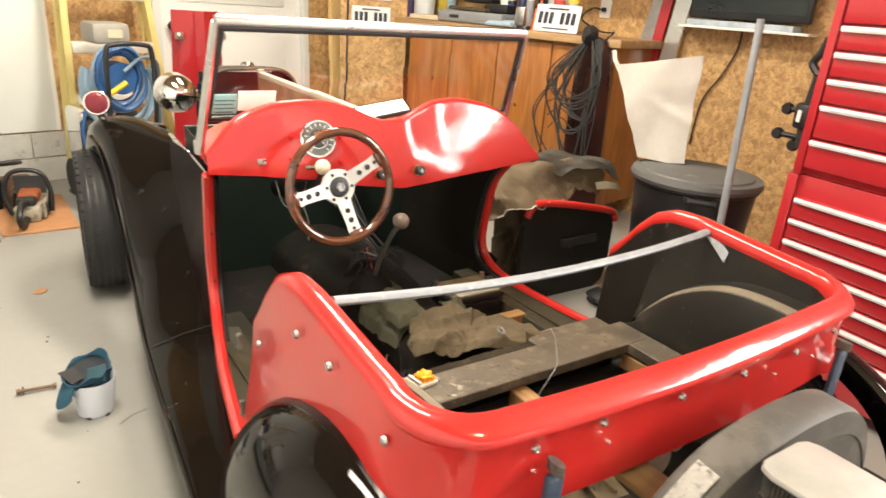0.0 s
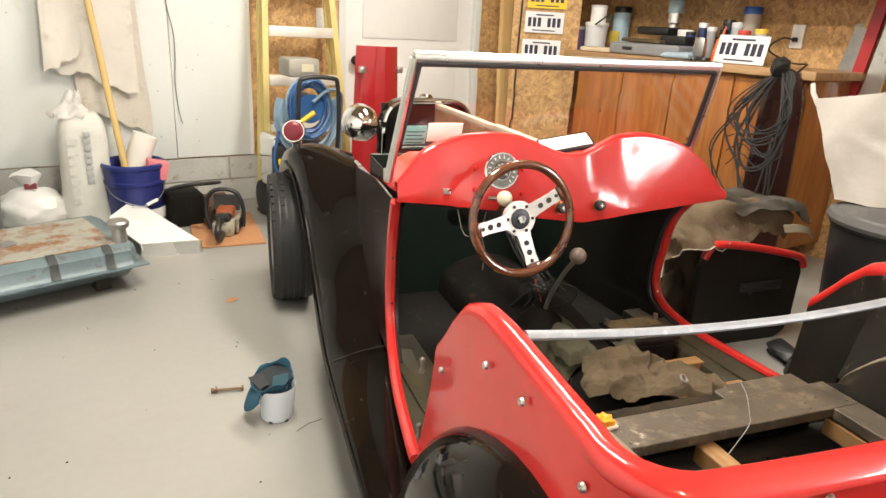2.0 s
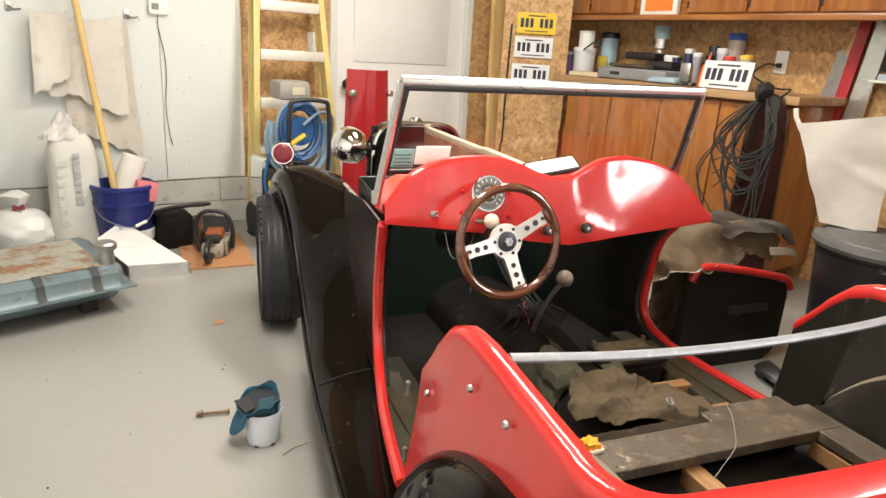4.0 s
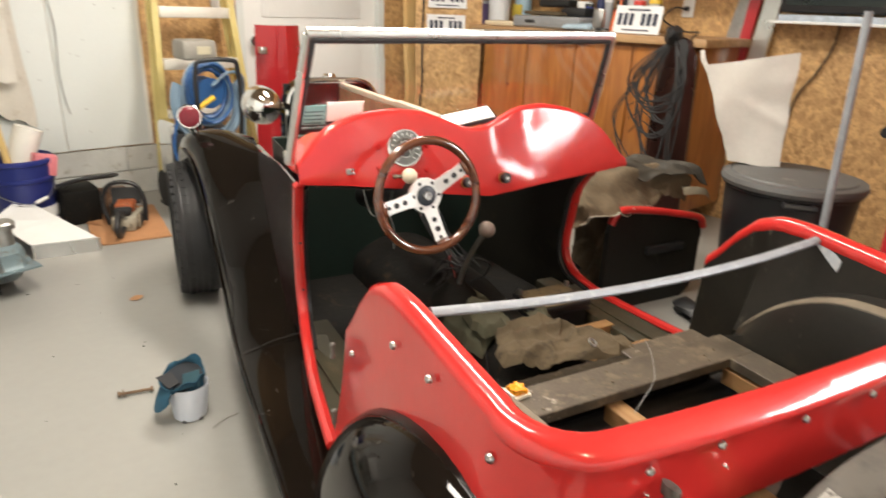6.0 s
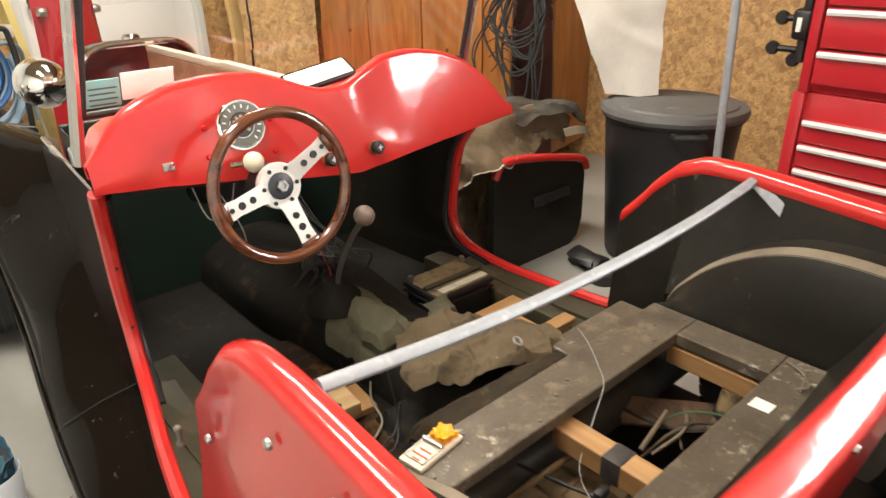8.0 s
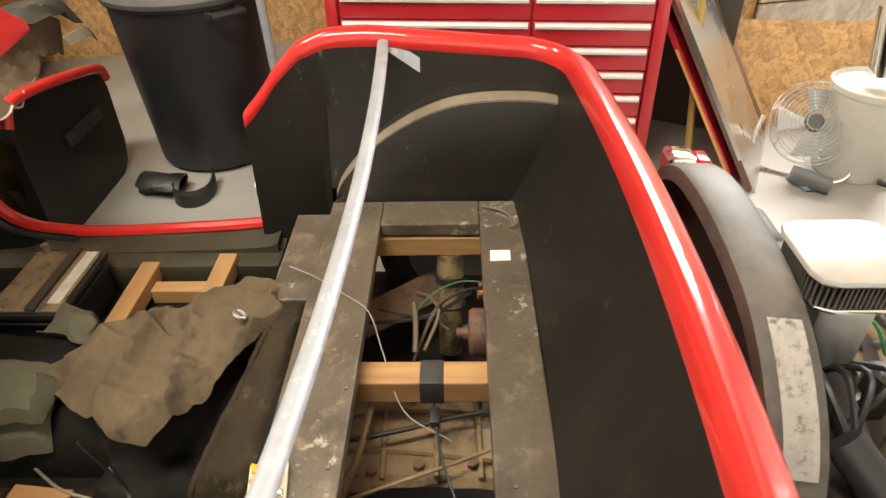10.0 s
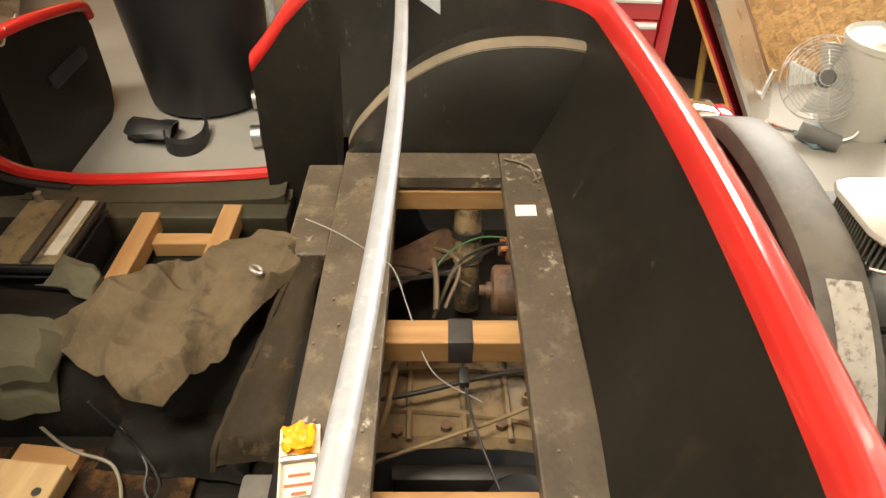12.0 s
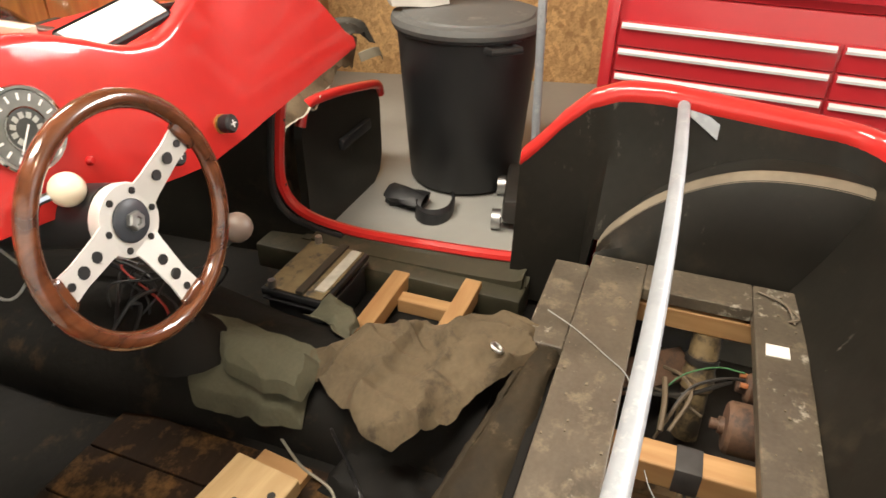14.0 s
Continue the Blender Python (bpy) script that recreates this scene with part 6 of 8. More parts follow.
part("body", lathe([(0.026, 0), (0.026, 0.12), (0.008, 0.14), (0.004, 0.2), (0, 0.2)], 16, pose(0, 0, 0, 8, 6, 0)), mat("orange_tube", (0.8, 0.16, 0.03), 0.4), cone)
planeh = room_thing("hand_plane", "small black hand plane on the bench edge", "hand plane", 2.04, 1.19, BT, 100, at=SIDE)
part("sole", box(-0.08, 0.06, -0.025, 0.025, 0.001, 0.02, 0.004), BLACKPL, planeh)
part("grip", rough_up(box(-0.05, 0.02, -0.02, 0.02, 0.02, 0.13, 0.012, 2), 0.004, 20), STEEL, planeh)

# outlet, cord, hanging tools on the right wall
outlet = room_thing("wall_outlet", "white wall outlet with a black cord plugged in", "outlet", at=SIDE)
part("cover", box(WR - 0.012, WR - 0.001, 0.825, 0.90, 1.155, 1.285, 0.004), WHITEPL, outlet)
part("plug", box(WR - 0.04, WR - 0.012, 0.85, 0.875, 1.19, 1.215, 0.005), BLACKPL, outlet)
part("cord", tube(smoothed([(WR - 0.03, 0.862, 1.2), (WR - 0.1, 0.90, 1.205), (WR - 0.16, 0.93, 1.14), (WR - 0.15, 0.80, 1.08), (WR - 0.3, 0.62, 1.08), (2.03, 0.52, 1.08), (1.93, 0.50, 1.05)], 6), 0.005, 6), BLACKPL, outlet)
sawt = room_thing("hand_saw", "hand saw with a pale wooden handle hung on the wall", "hand saw", at=SIDE)
part("blade", sheet([[(WR - 0.012, 0.60, 1.03), (WR - 0.012, 0.50, 1.03)], [(WR - 0.012, 0.545, 1.3), (WR - 0.012, 0.46, 1.3)]], thick=0.003), STEEL, sawt, smooth=False)
part("handle", tube([(WR - 0.015, 0.50, 1.28), (WR - 0.015, 0.46, 1.40), (WR - 0.015, 0.455, 1.47)], 0.016, 8), PINEZ, sawt)
level = room_thing("spirit_level", "red and aluminium spirit levels leaning on the wall", "spirit level", at=SIDE)
part("red_bar", sheet([[(WR - 0.05, 0.50, 0.90), (WR - 0.05, 0.44, 0.90)], [(WR - 0.03, 0.42, 1.72), (WR - 0.03, 0.36, 1.72)]], thick=0.025), TOOLRED, level, "red level bar", smooth=False)
lb = part("silver_bar", sheet([[(WR - 0.05, 0.42, 0.93), (WR - 0.05, 0.33, 0.93)], [(WR - 0.03, 0.33, 1.75), (WR - 0.03, 0.24, 1.75)]], thick=0.022), ALU, level, "aluminium level bar", smooth=False)
for z in (1.0, 1.18, 1.38):
    part("slot", box(WR - 0.054, WR - 0.046, 0.352 - (z - 0.93) * 0.11, 0.392 - (z - 0.93) * 0.11, z, z + 0.08, 0.004), BLACKPL, lb)

screen = room_thing("wall_monitor", "dark flat monitor mounted on the strand board", "monitor", at=SIDE)
part("case", box(WR - 0.12, WR - 0.07, -0.36, 0.27, 1.20, 1.60, 0.01, 3), BLACKPL, screen)
part("panel", box(WR - 0.1225, WR - 0.1195, -0.335, 0.245, 1.235, 1.58, 0.0), mat("dark_screen", (0.012, 0.018, 0.016), 0.12, vary=0.2), screen)
part("bracket", box(WR - 0.07, WR - 0.001, -0.12, 0.04, 1.3, 1.45, 0.004), DARKM, screen)
part("cable", tube(smoothed([(WR - 0.06, -0.02, 1.20), (WR - 0.02, 0.0, 1.05), (WR - 0.015, 0.06, 0.90), (WR - 0.015, 0.14, 0.75), (WR - 0.015, 0.16, 0.5)], 6), 0.005, 6), BLACKPL, screen)
shelf_w = room_thing("papers_shelf", "shelf of pale papers under the monitor", "shelf", at=SIDE)
part("board", box(WR - 0.16, WR - 0.002, -0.38, 0.30, 1.145, 1.158, 0.003), WHITEPL, shelf_w)
part("paper", rough_up(box(WR - 0.15, WR - 0.01, -0.30, 0.26, 1.158, 1.19, 0.004), 0.005, 10), mat("blue_white_papers", (0.45, 0.52, 0.60), 0.5, vary=0.4, scale=16), shelf_w)

# dark cylinder and cords at the bench's end
slab_b = room_thing("brown_case", "dark brown glossy case leaning on the bench, hung with black cords", "case", 1.875, 0.50, 0, -46, at=SIDE)
rows = []
for x, z in ((0.115, 0.0), (0.117, 0.10), (0.112, 0.52), (0.104, 0.84), (0.09, 0.97), (0.06, 1.04), (0.02, 1.06)):
    b = 0.055 * z
    rows.append([(-x, b + 0.02, z), (-x, b - 0.005, z), (-x + 0.012, b - 0.02, z), (0, b - 0.024, z), (x - 0.012, b - 0.02, z), (x, b - 0.005, z), (x, b + 0.02, z)])
for k in range(len(rows)):
    rows[k] = rows[k] + [(rows[k][6][0] * 0.9, rows[k][6][1] + 0.06, rows[k][6][2]), (rows[k][0][0] * 0.9, rows[k][0][1] + 0.06, rows[k][0][2])]
sb2 = sheet(rows, closed=True)
part("shell", sb2, mat("dark_brown_gloss", (0.032, 0.011, 0.008), 0.28, vary=0.35, scale=5, coat=0.4, dirt=(0.06, 0.028, 0.018), dirt_at=0.66), slab_b)
part("hinge_plate", box(-0.02, 0.02, -0.03, 0.0, 0.30, 0.34, 0.004), STEEL, slab_b, m=pose(0.11, 0.0, 0.0))
cords = room_thing("cord_coil", "coil of black extension cords hung on the cylinder", "cord", 1.875, 0.50, 0.04, at=SIDE)
for k in range(13):
    w, d = random.uniform(0.05, 0.20), random.uniform(0.22, 0.66)
    jit = [random.uniform(-0.035, 0.035) for _ in range(8)]
    pts = [(-0.05, 0.02, 1.02), (-0.14, 0.04 + w * 0.6 + jit[0], 0.96 - d * 0.25), (-0.16 + 0.4 * jit[1], 0.04 + w + jit[2], 0.96 - d * 0.6), (-0.165, 0.02 + w * 0.4 + jit[3], 0.96 - d), (-0.165, -0.06 + jit[4], 0.97 - d + jit[5]), (-0.16, -0.10 + jit[6], 0.96 - d * 0.5), (-0.1, -0.05 + jit[7], 0.97), (-0.05, 0.02, 1.02)]
    part("loop", tube(smoothed(pts, 6), random.choice((0.004, 0.005, 0.006)), 6), RUBBER, cords)
for k in range(4):
    y = random.uniform(-0.12, 0.10)
    part("stray_cord", tube(smoothed([(-0.16, y - 0.12, 0.62 + 0.06 * k), (-0.17, y - 0.02, 0.55 + 0.06 * k), (-0.168, y + 0.08, 0.60 + 0.05 * k), (-0.165, y + 0.16, 0.53 + 0.07 * k)], 6), 0.003, 6), RUBBER, cords)
part("knot", rough_up(ball(-0.07, 0.02, 1.03, 0.045), 0.015, 30), BLACKPL, cords)

# dustbin, bag, jack
can = room_thing("dustbin", "black plastic dustbin with a dusty grey lid", "dustbin", 1.62, -0.24, 0, at=MID)
part("bin", lathe([(0.205, 0.012), (0.212, 0.02), (0.252, 0.55), (0.262, 0.555), (0.262, 0.575), (0.25, 0.58)], 44), BLACKPL, can)
part("lid", lathe([(0.268, 0.565), (0.274, 0.58), (0.268, 0.597), (0.235, 0.60), (0.23, 0.606), (0.12, 0.612), (0.0, 0.615)], 44), GREYPL, can, "dusty grey dustbin lid")
for a in (-150, 30):
    c, d = math.cos(radians(a)), math.sin(radians(a))
    part("handle", tube([(0.262 * c - 0.05 * d, 0.262 * d + 0.05 * c, 0.54), (0.31 * c - 0.05 * d, 0.31 * d + 0.05 * c, 0.545), (0.31 * c + 0.05 * d, 0.31 * d - 0.05 * c, 0.545), (0.262 * c + 0.05 * d, 0.262 * d - 0.05 * c, 0.54)], 0.012, 8), BLACKPL, can)
bag = room_thing("paper_bag", "open white paper bag standing on the dustbin lid", "bag", at=pose(1.43, 0.235, 0.6405, 0, 0, 35.8) @ Matrix.Diagonal((0.85, 0.86, 0.87, 1)))
rows = []
for k in range(13):
    f = k / 12
    hw, hd = 0.115 + 0.085 * f, 0.06 - 0.012 * f
    row = []
    for x, y in ((-hd, -hw), (-hd - 0.012, -hw * 0.3), (-hd, hw * 0.35), (-hd, hw), (0, hw * 1.0), (hd, hw), (hd, 0), (hd, -hw), (0, -hw * 0.94)):
        q = Vector((x, y, f))
        row.append((x + 0.01 * noise.noise(q * 4), y + 0.095 * f + 0.010 * noise.noise(q * 4 + Vector((5, 0, 0))), 0.002 + f * (0.48 - 0.20 * y) + 0.01 * noise.noise(q * 8)))
    rows.append(row)
full = []
for i in range(37):
    lo, hi, g = rows[i // 3 if i < 36 else 11], rows[min(12, i // 3 + 1)], (i % 3) / 3 if i < 36 else 1.0
    line = []
    for j in range(9):
        for k in range(4):
            p = Vector(lo[j]).lerp(Vector(lo[(j + 1) % 9]), k / 4).lerp(Vector(hi[j]).lerp(Vector(hi[(j + 1) % 9]), k / 4), g)
            r = ridge(Vector((p.x, p.y + 0.25 * p.z, 0.2 * p.z)) * 5, 2.0) + 0.5 * ridge(Vector((p.x, 0.5 * p.y - 0.5 * p.z, 0.3 * p.z)) * 7, 5.0)
            line.append(p + Vector((-0.013 * r, 0, 0)))
    full.append(line)
rows = full
part("side", sheet(rows, closed=True, thick=0.0012), mat("creased_white_paper", (0.58, 0.555, 0.51), 0.75, vary=0.10, scale=9, bump=0.3), bag, smooth=True)
part("twist", rough_up(tube([(-0.03, 0.28, 0.42), (-0.04, 0.312, 0.47), (-0.04, 0.320, 0.51)], 0.012, 6), 0.006, 30), PAPER, bag)
jack = room_thing("floor_jack", "trolley jack with a long galvanised handle beside the dustbin", "jack", 1.30, -0.50, 0, at=MID)
part("handle", tube([(0.0, -0.015, 0.10), (0.008, 0.022, 1.205)], 0.0135, 16), GALV, jack, "long galvanised tube handle")
part("body", box(-0.12, 0.20, -0.08, 0.08, 0.03, 0.12, 0.02), DARKM, jack)
for x, y in ((-0.09, -0.1), (-0.09, 0.1), (0.17, -0.1), (0.17, 0.1)):
    part("castor", lathe([(0.0, -0.015), (0.035, -0.015), (0.035, 0.015), (0, 0.015)], 18, pose(x, y, 0.036, 90, 0, 0)), STEEL, jack)
part("socket", lathe([(0.035, 0), (0.035, 0.06), (0.024, 0.07), (0.024, 0.1), (0, 0.1)], 16, pose(0.0, -0.012, 0.09)), CHROME, jack, "chrome handle socket")

# the red tool chest
chest = room_thing("tool_chest", "tall red steel tool chest with white drawer handles", "tool chest", at=pose(1.192, -0.963, 0.10, 0, 0, -4.8) @ Matrix.Diagonal((0.824, 0.824, 0.80, 1)))
part("body", box(0.02, 0.48, -0.625, 0.625, -0.06, 0.83, 0.005), TOOLRED, chest)
part("top_box", box(0.03, 0.46, -0.61, 0.61, 0.832, 1.62, 0.006), TOOLRED, chest)
for s in (-1, 1):
    part("corner_post", box(0.0, 0.02, min(s * 0.58, s * 0.625), max(s * 0.58, s * 0.625), -0.06, 0.83, 0.004), TOOLRED, chest)
    part("corner_post", box(0.0, 0.03, min(s * 0.575, s * 0.61), max(s * 0.575, s * 0.61), 0.832, 1.62, 0.004), TOOLRED, chest)
    for x in (0.06, 0.42):
        part("castor", lathe([(0.0, -0.015), (0.028, -0.015), (0.028, 0.015), (0, 0.015)], 16, pose(x, s * 0.55, -0.097, 90, 0, 0)), RUBBER, chest)


def drawer(y0, y1, z0, z1):
    d = part("drawer", box(0.001, 0.03, y0, y1, z0, z1, 0.004), TOOLRED, chest, "shallow red drawer")
    part("handle", sheet([[(0.001, y0 + 0.008, z1 - 0.022), (0.001, y1 - 0.008, z1 - 0.022)], [(-0.012, y0 + 0.008, z1 - 0.024), (-0.012, y1 - 0.008, z1 - 0.024)], [(-0.016, y0 + 0.008, z1 - 0.014), (-0.016, y1 - 0.008, z1 - 0.014)], [(-0.012, y0 + 0.008, z1 - 0.003), (-0.012, y1 - 0.008, z1 - 0.003)], [(0.001, y0 + 0.008, z1 - 0.004), (0.001, y1 - 0.008, z1 - 0.004)]], thick=0.002), mat_handle, d, "white metal drawer pull")


mat_handle = mat("white_handle", (0.72, 0.73, 0.74), 0.3, vary=0.05)
for k in range(7):
    z = 0.735 - k * 0.0945
    drawer(-0.135, 0.57, z - 0.088, z)
for k in range(7):
    z = 0.735 - k * 0.0945
    drawer(-0.572, -0.145, z - 0.088, z)
drawer(-0.57, 0.57, 0.865, 0.985)
for z0, z1 in ((0.995, 1.13), (1.14, 1.235), (1.245, 1.34), (1.35, 1.44), (1.45, 1.58)):
    drawer(-0.57, 0.565, z0, z1)
clamps = room_thing("clamp_set", "black spring clamps hung on the tool chest's side", "clamp", at=pose(1.262, -0.476, 0.04, 0, 0, -4.8))
bar = part("bar", tube([(0.03, 0.05, 0.80), (0.03, 0.055, 0.92), (0.03, 0.045, 1.045)], 0.015, 8), BLACKPL, clamps)
part("body", rough_up(box(0.005, 0.055, 0.03, 0.085, 0.865, 0.955, 0.012, 2), 0.005, 26), BLACKPL, clamps)
part("tag", box(0.0005, 0.004, 0.052, 0.066, 0.89, 0.93, 0), WHITEPL, clamps, "white paper tag")
for y, z in ((0.125, 0.925), (0.140, 0.835), (0.07, 0.805)):
    arm = part("arm", tube([(0.03, 0.06, z + (0.0 if y > 0.1 else 0.02)), (0.03, y - 0.01, z)], 0.010, 8), BLACKPL, clamps)
    part("pad", lathe([(0.0, -0.012), (0.018, -0.012), (0.022, 0.0), (0.018, 0.012), (0.0, 0.012)], 14, pose(0.03, y, z, 0, 90, 0)), BLACKPL, arm, "round black clamp pad")
part("upper_grip", tube(smoothed([(0.03, 0.045, 1.05), (0.03, 0.075, 1.085), (0.03, 0.055, 1.12), (0.03, 0.04, 1.17)], 5), 0.014, 8), BLACKPL, clamps)

# door panel with coats heaped on it, beyond the passenger opening
dr = thing("removed_door", "red-edged black car door standing beside the car", "car door")
db = bmesh.new()
outline = [(0.80, 0.0), (1.24, 0.0), (1.29, 0.03), (1.315, 0.10), (1.315, 0.30), (1.30, 0.35), (1.20, 0.385), (1.0, 0.425), (0.84, 0.447), (0.79, 0.43), (0.77, 0.36), (0.77, 0.06)]
near_side, far_side = [[db.verts.new((x, y, z)) for x, z in outline] for y in (0.345, 0.375)]
db.faces.new(near_side)
db.faces.new(far_side[::-1])
for k in range(len(outline)):
    db.faces.new((near_side[k], near_side[k - 1], far_side[k - 1], far_side[k]))
part("skin", db, INNER, dr, "black inner door skin", smooth=False)
part("edge", tube(smoothed([(0.775, 0.35, 0.40), (0.80, 0.348, 0.445), (0.85, 0.345, 0.457), (1.0, 0.342, 0.438), (1.2, 0.340, 0.398), (1.29, 0.340, 0.372), (1.32, 0.345, 0.33)], 5), 0.017, 10), RED, dr, "red painted top edge")
part("armrest", rough_up(box(0.98, 1.20, 0.325, 0.345, 0.24, 0.28, 0.008, 2), 0.003, 20), BLACKPL, dr)
CLOTHD = mat("black_oilcloth", (0.040, 0.034, 0.025), 0.7, vary=0.4, scale=9, bump=0.3)


def throw(name, label, rows, material, fold, seed, rough=1.0):
    """A coat thrown over things: rows of points, smoothed both ways and creased."""
    rows = [smoothed(r, 8) for r in rows]
    rows = [list(c) for c in zip(*[smoothed(c, 8) for c in zip(*rows)])]
    out = []
    for r in rows:
        line = []
        for p in r:
            w = p + noise.noise_vector(p * 8) * 0.03
            k = fold * (1.4 * noise.noise(p * 9 + Vector((seed, 0, 0))) + ridge(Vector((w.x + w.y, (w.z - w.y * 0.5) * 0.4, w.z * 0.6)) * 8 * rough, seed) + 0.3 * ridge(Vector((w.x * 0.4, w.y, w.z)) * 17, seed + 3))
            line.append(p + Vector((-0.6 * k, -0.4 * k, k)))
        out.append(line)
    return tagged(part(name, sheet(out, thick=0.004), material), label, "coat", "coats in the heap"), out


def heap(name, label, m, lx, ly, lz, material, seed, fold=0.03):
    bm = bmesh.new()
    bmesh.ops.create_icosphere(bm, subdivisions=5, radius=1)
    for v in bm.verts:
        q = v.co.copy()
        d = 0.30 * noise.noise(q * 1.6 + Vector((seed, 0, 0))) + 0.14 * noise.noise(q * 4.2 + Vector((0, seed, 0))) + 0.05 * math.sin(q.x * 17 + 5 * noise.noise(q * 3)) + 0.04 * noise.noise(q * 11)
        q = q * (1 + d)
        v.co = Vector((q.x * lx, q.y * ly, max(-0.15, q.z) * lz))
    ob = part(name, bm, material, None, m=m)
    return tagged(ob, label, "jacket")


JACK = mat("dark_olive_jacket", (0.125, 0.094, 0.060), 0.75, vary=0.6, scale=7, fine=120, bump=0.4, dirt=(0.16, 0.12, 0.078), dirt_at=0.6, spec=0.25)
heap("work_coat", "dark olive work coats heaped beside the car", pose(1.04, 0.60, 0.04, 0, 0, 20), 0.20, 0.17, 0.40, JACK, 2.0)
coat, coat_rows = throw("canvas_coat", "olive canvas coat with pale hems hung over the removed door", [
    [(0.56, 0.72, 0.40), (0.75, 0.74, 0.46), (0.95, 0.74, 0.48), (1.13, 0.72, 0.44), (1.28, 0.68, 0.38)],
    [(0.54, 0.58, 0.49), (0.74, 0.60, 0.54), (0.95, 0.60, 0.56), (1.14, 0.58, 0.54), (1.30, 0.54, 0.48)],
    [(0.53, 0.46, 0.51), (0.73, 0.48, 0.56), (0.95, 0.46, 0.575), (1.14, 0.45, 0.57), (1.29, 0.42, 0.51)],
    [(0.52, 0.36, 0.48), (0.72, 0.38, 0.51), (0.93, 0.40, 0.51), (1.12, 0.42, 0.50), (1.27, 0.42, 0.46)],
    [(0.52, 0.28, 0.445), (0.68, 0.305, 0.44), (0.86, 0.335, 0.45), (1.04, 0.38, 0.455), (1.26, 0.42, 0.44)]], JACK, 0.026, 2.0, 1.0)
PALEHEM = mat("pale_hem", (0.42, 0.38, 0.31), 0.85, vary=0.25, scale=40)
for line in (coat_rows[-1][2:24], [r[0] for r in coat_rows[10:]]):
    part("hem", tube([p + Vector((-0.002, -0.003, 0.001)) for p in line], 0.0045, 6, flat=0.5), PALEHEM, coat, "pale stitched hem")
black, _ = throw("black_coat", "black oilcloth coat folded over the heap", [
    [(0.86, 0.66, 0.50), (0.96, 0.68, 0.545), (1.08, 0.69, 0.55), (1.22, 0.68, 0.50)],
    [(0.86, 0.56, 0.57), (0.98, 0.56, 0.60), (1.12, 0.56, 0.605), (1.27, 0.54, 0.565)],
    [(0.92, 0.47, 0.575), (1.03, 0.45, 0.605), (1.16, 0.44, 0.60), (1.30, 0.42, 0.56)],
    [(0.98, 0.405, 0.545), (1.08, 0.38, 0.57), (1.19, 0.36, 0.565), (1.31, 0.35, 0.515)]], CLOTHD, 0.026, 6.0, 1.2)
part("cuff", sheet([[p + Vector((0, 0, 0.0)), p + Vector((0.012, -0.004, -0.032))] for p in smoothed([(1.13, 0.325, 0.530), (1.18, 0.305, 0.535), (1.24, 0.305, 0.525), (1.29, 0.32, 0.495)], 5)], thick=0.004), mat("pale_coat_lining", (0.34, 0.30, 0.22), 0.85, vary=0.2), black, "pale lining of a cuff")
boots = thing("black_boot", "black rubber boot lying on its side by the sill", "boot", pose(1.08, 0.03, 0, 0, 0, 0))
part("upper", sheet([[(0.048 * math.cos(a) * w + 0.03 + 0.012 * math.sin(3 * a + 20 * y), y, 0.036 + 0.034 * math.sin(a) * w * (1 + 0.2 * math.sin(2 * a + 30 * y))) for a in [2 * math.pi * k / 14 for k in range(14)]] for y, w in ((0.05, 0.8), (0.08, 1.0), (0.13, 1.0), (0.18, 0.95), (0.20, 0.7))], closed=True, thick=0.006), BLACKPL, boots, "crumpled black rubber shaft")
part("sole", sheet([[(p.x - 0.016, p.y, 0.002), (p.x - 0.006, p.y, 0.040 + 0.02 * math.sin(6 * p.y)), (p.x + 0.016, p.y + 0.01, 0.046)] for p in smoothed([(0.05, 0.075, 0), (-0.02, 0.065, 0), (-0.06, 0.02, 0), (-0.05, -0.03, 0), (0.0, -0.055, 0), (0.07, -0.05, 0), (0.10, -0.035, 0)], 5)], thick=0.008), BLACKPL, boots, "curled black sole")

# leaning panels, fan, buckets by the far wall
lp = room_thing("leaning_panels", "stack of red and dark panels leaning on the tool chest", "panel", at=REARR)


def slab_lean(off, h, t, run, material, name):
    d = Vector((0.78, -0.62, 0))
    n = Vector((0.62, 0.78, 0))
    p = Vector((0.66, -2.20, 0)) + n * (0.13 - off)
    top = n * (0.62 * h) + Vector((0.05, 0, h))
    part(name, sheet([[p, p + d * run], [p + top, p + d * run + top]], thick=t), material, lp, smooth=False)


slab_lean(0.0, 0.90, 0.010, 0.55, mat("yellow_edge_board", (0.45, 0.30, 0.08), 0.6), "board")
slab_lean(0.022, 0.92, 0.020, 0.60, TOOLRED, "red_panel")
slab_lean(0.052, 1.0, 0.024, 0.60, mat("brown_sheet", (0.13, 0.07, 0.055), 0.35, vary=0.3), "brown_panel")
slab_lean(0.085, 1.15, 0.014, 0.50, ALU, "metal_strip")
lp2 = room_thing("yellow_stick", "yellow wooden stick leaning behind the panels", "stick", at=REARR)
part("stick", tube([(0.95, -2.03, 0.0), (1.10, -2.02, 0.8)], 0.014, 8), mat("yellow_stick", (0.42, 0.28, 0.08), 0.5), lp2)
dark_p = room_thing("dark_panel", "dark olive plywood panel leaning beside the tool chest", "panel", at=REARR)
part("panel", sheet([[(1.43, -2.03, 0), (1.20, -2.30, 0)], [(1.58, -2.14, 0.75), (1.35, -2.41, 0.75)]], thick=0.014), mat("dark_olive_ply", (0.035, 0.031, 0.02), 0.4, vary=0.4, scale=4, stretch=(1, 1, 0.3)), dark_p, smooth=False)
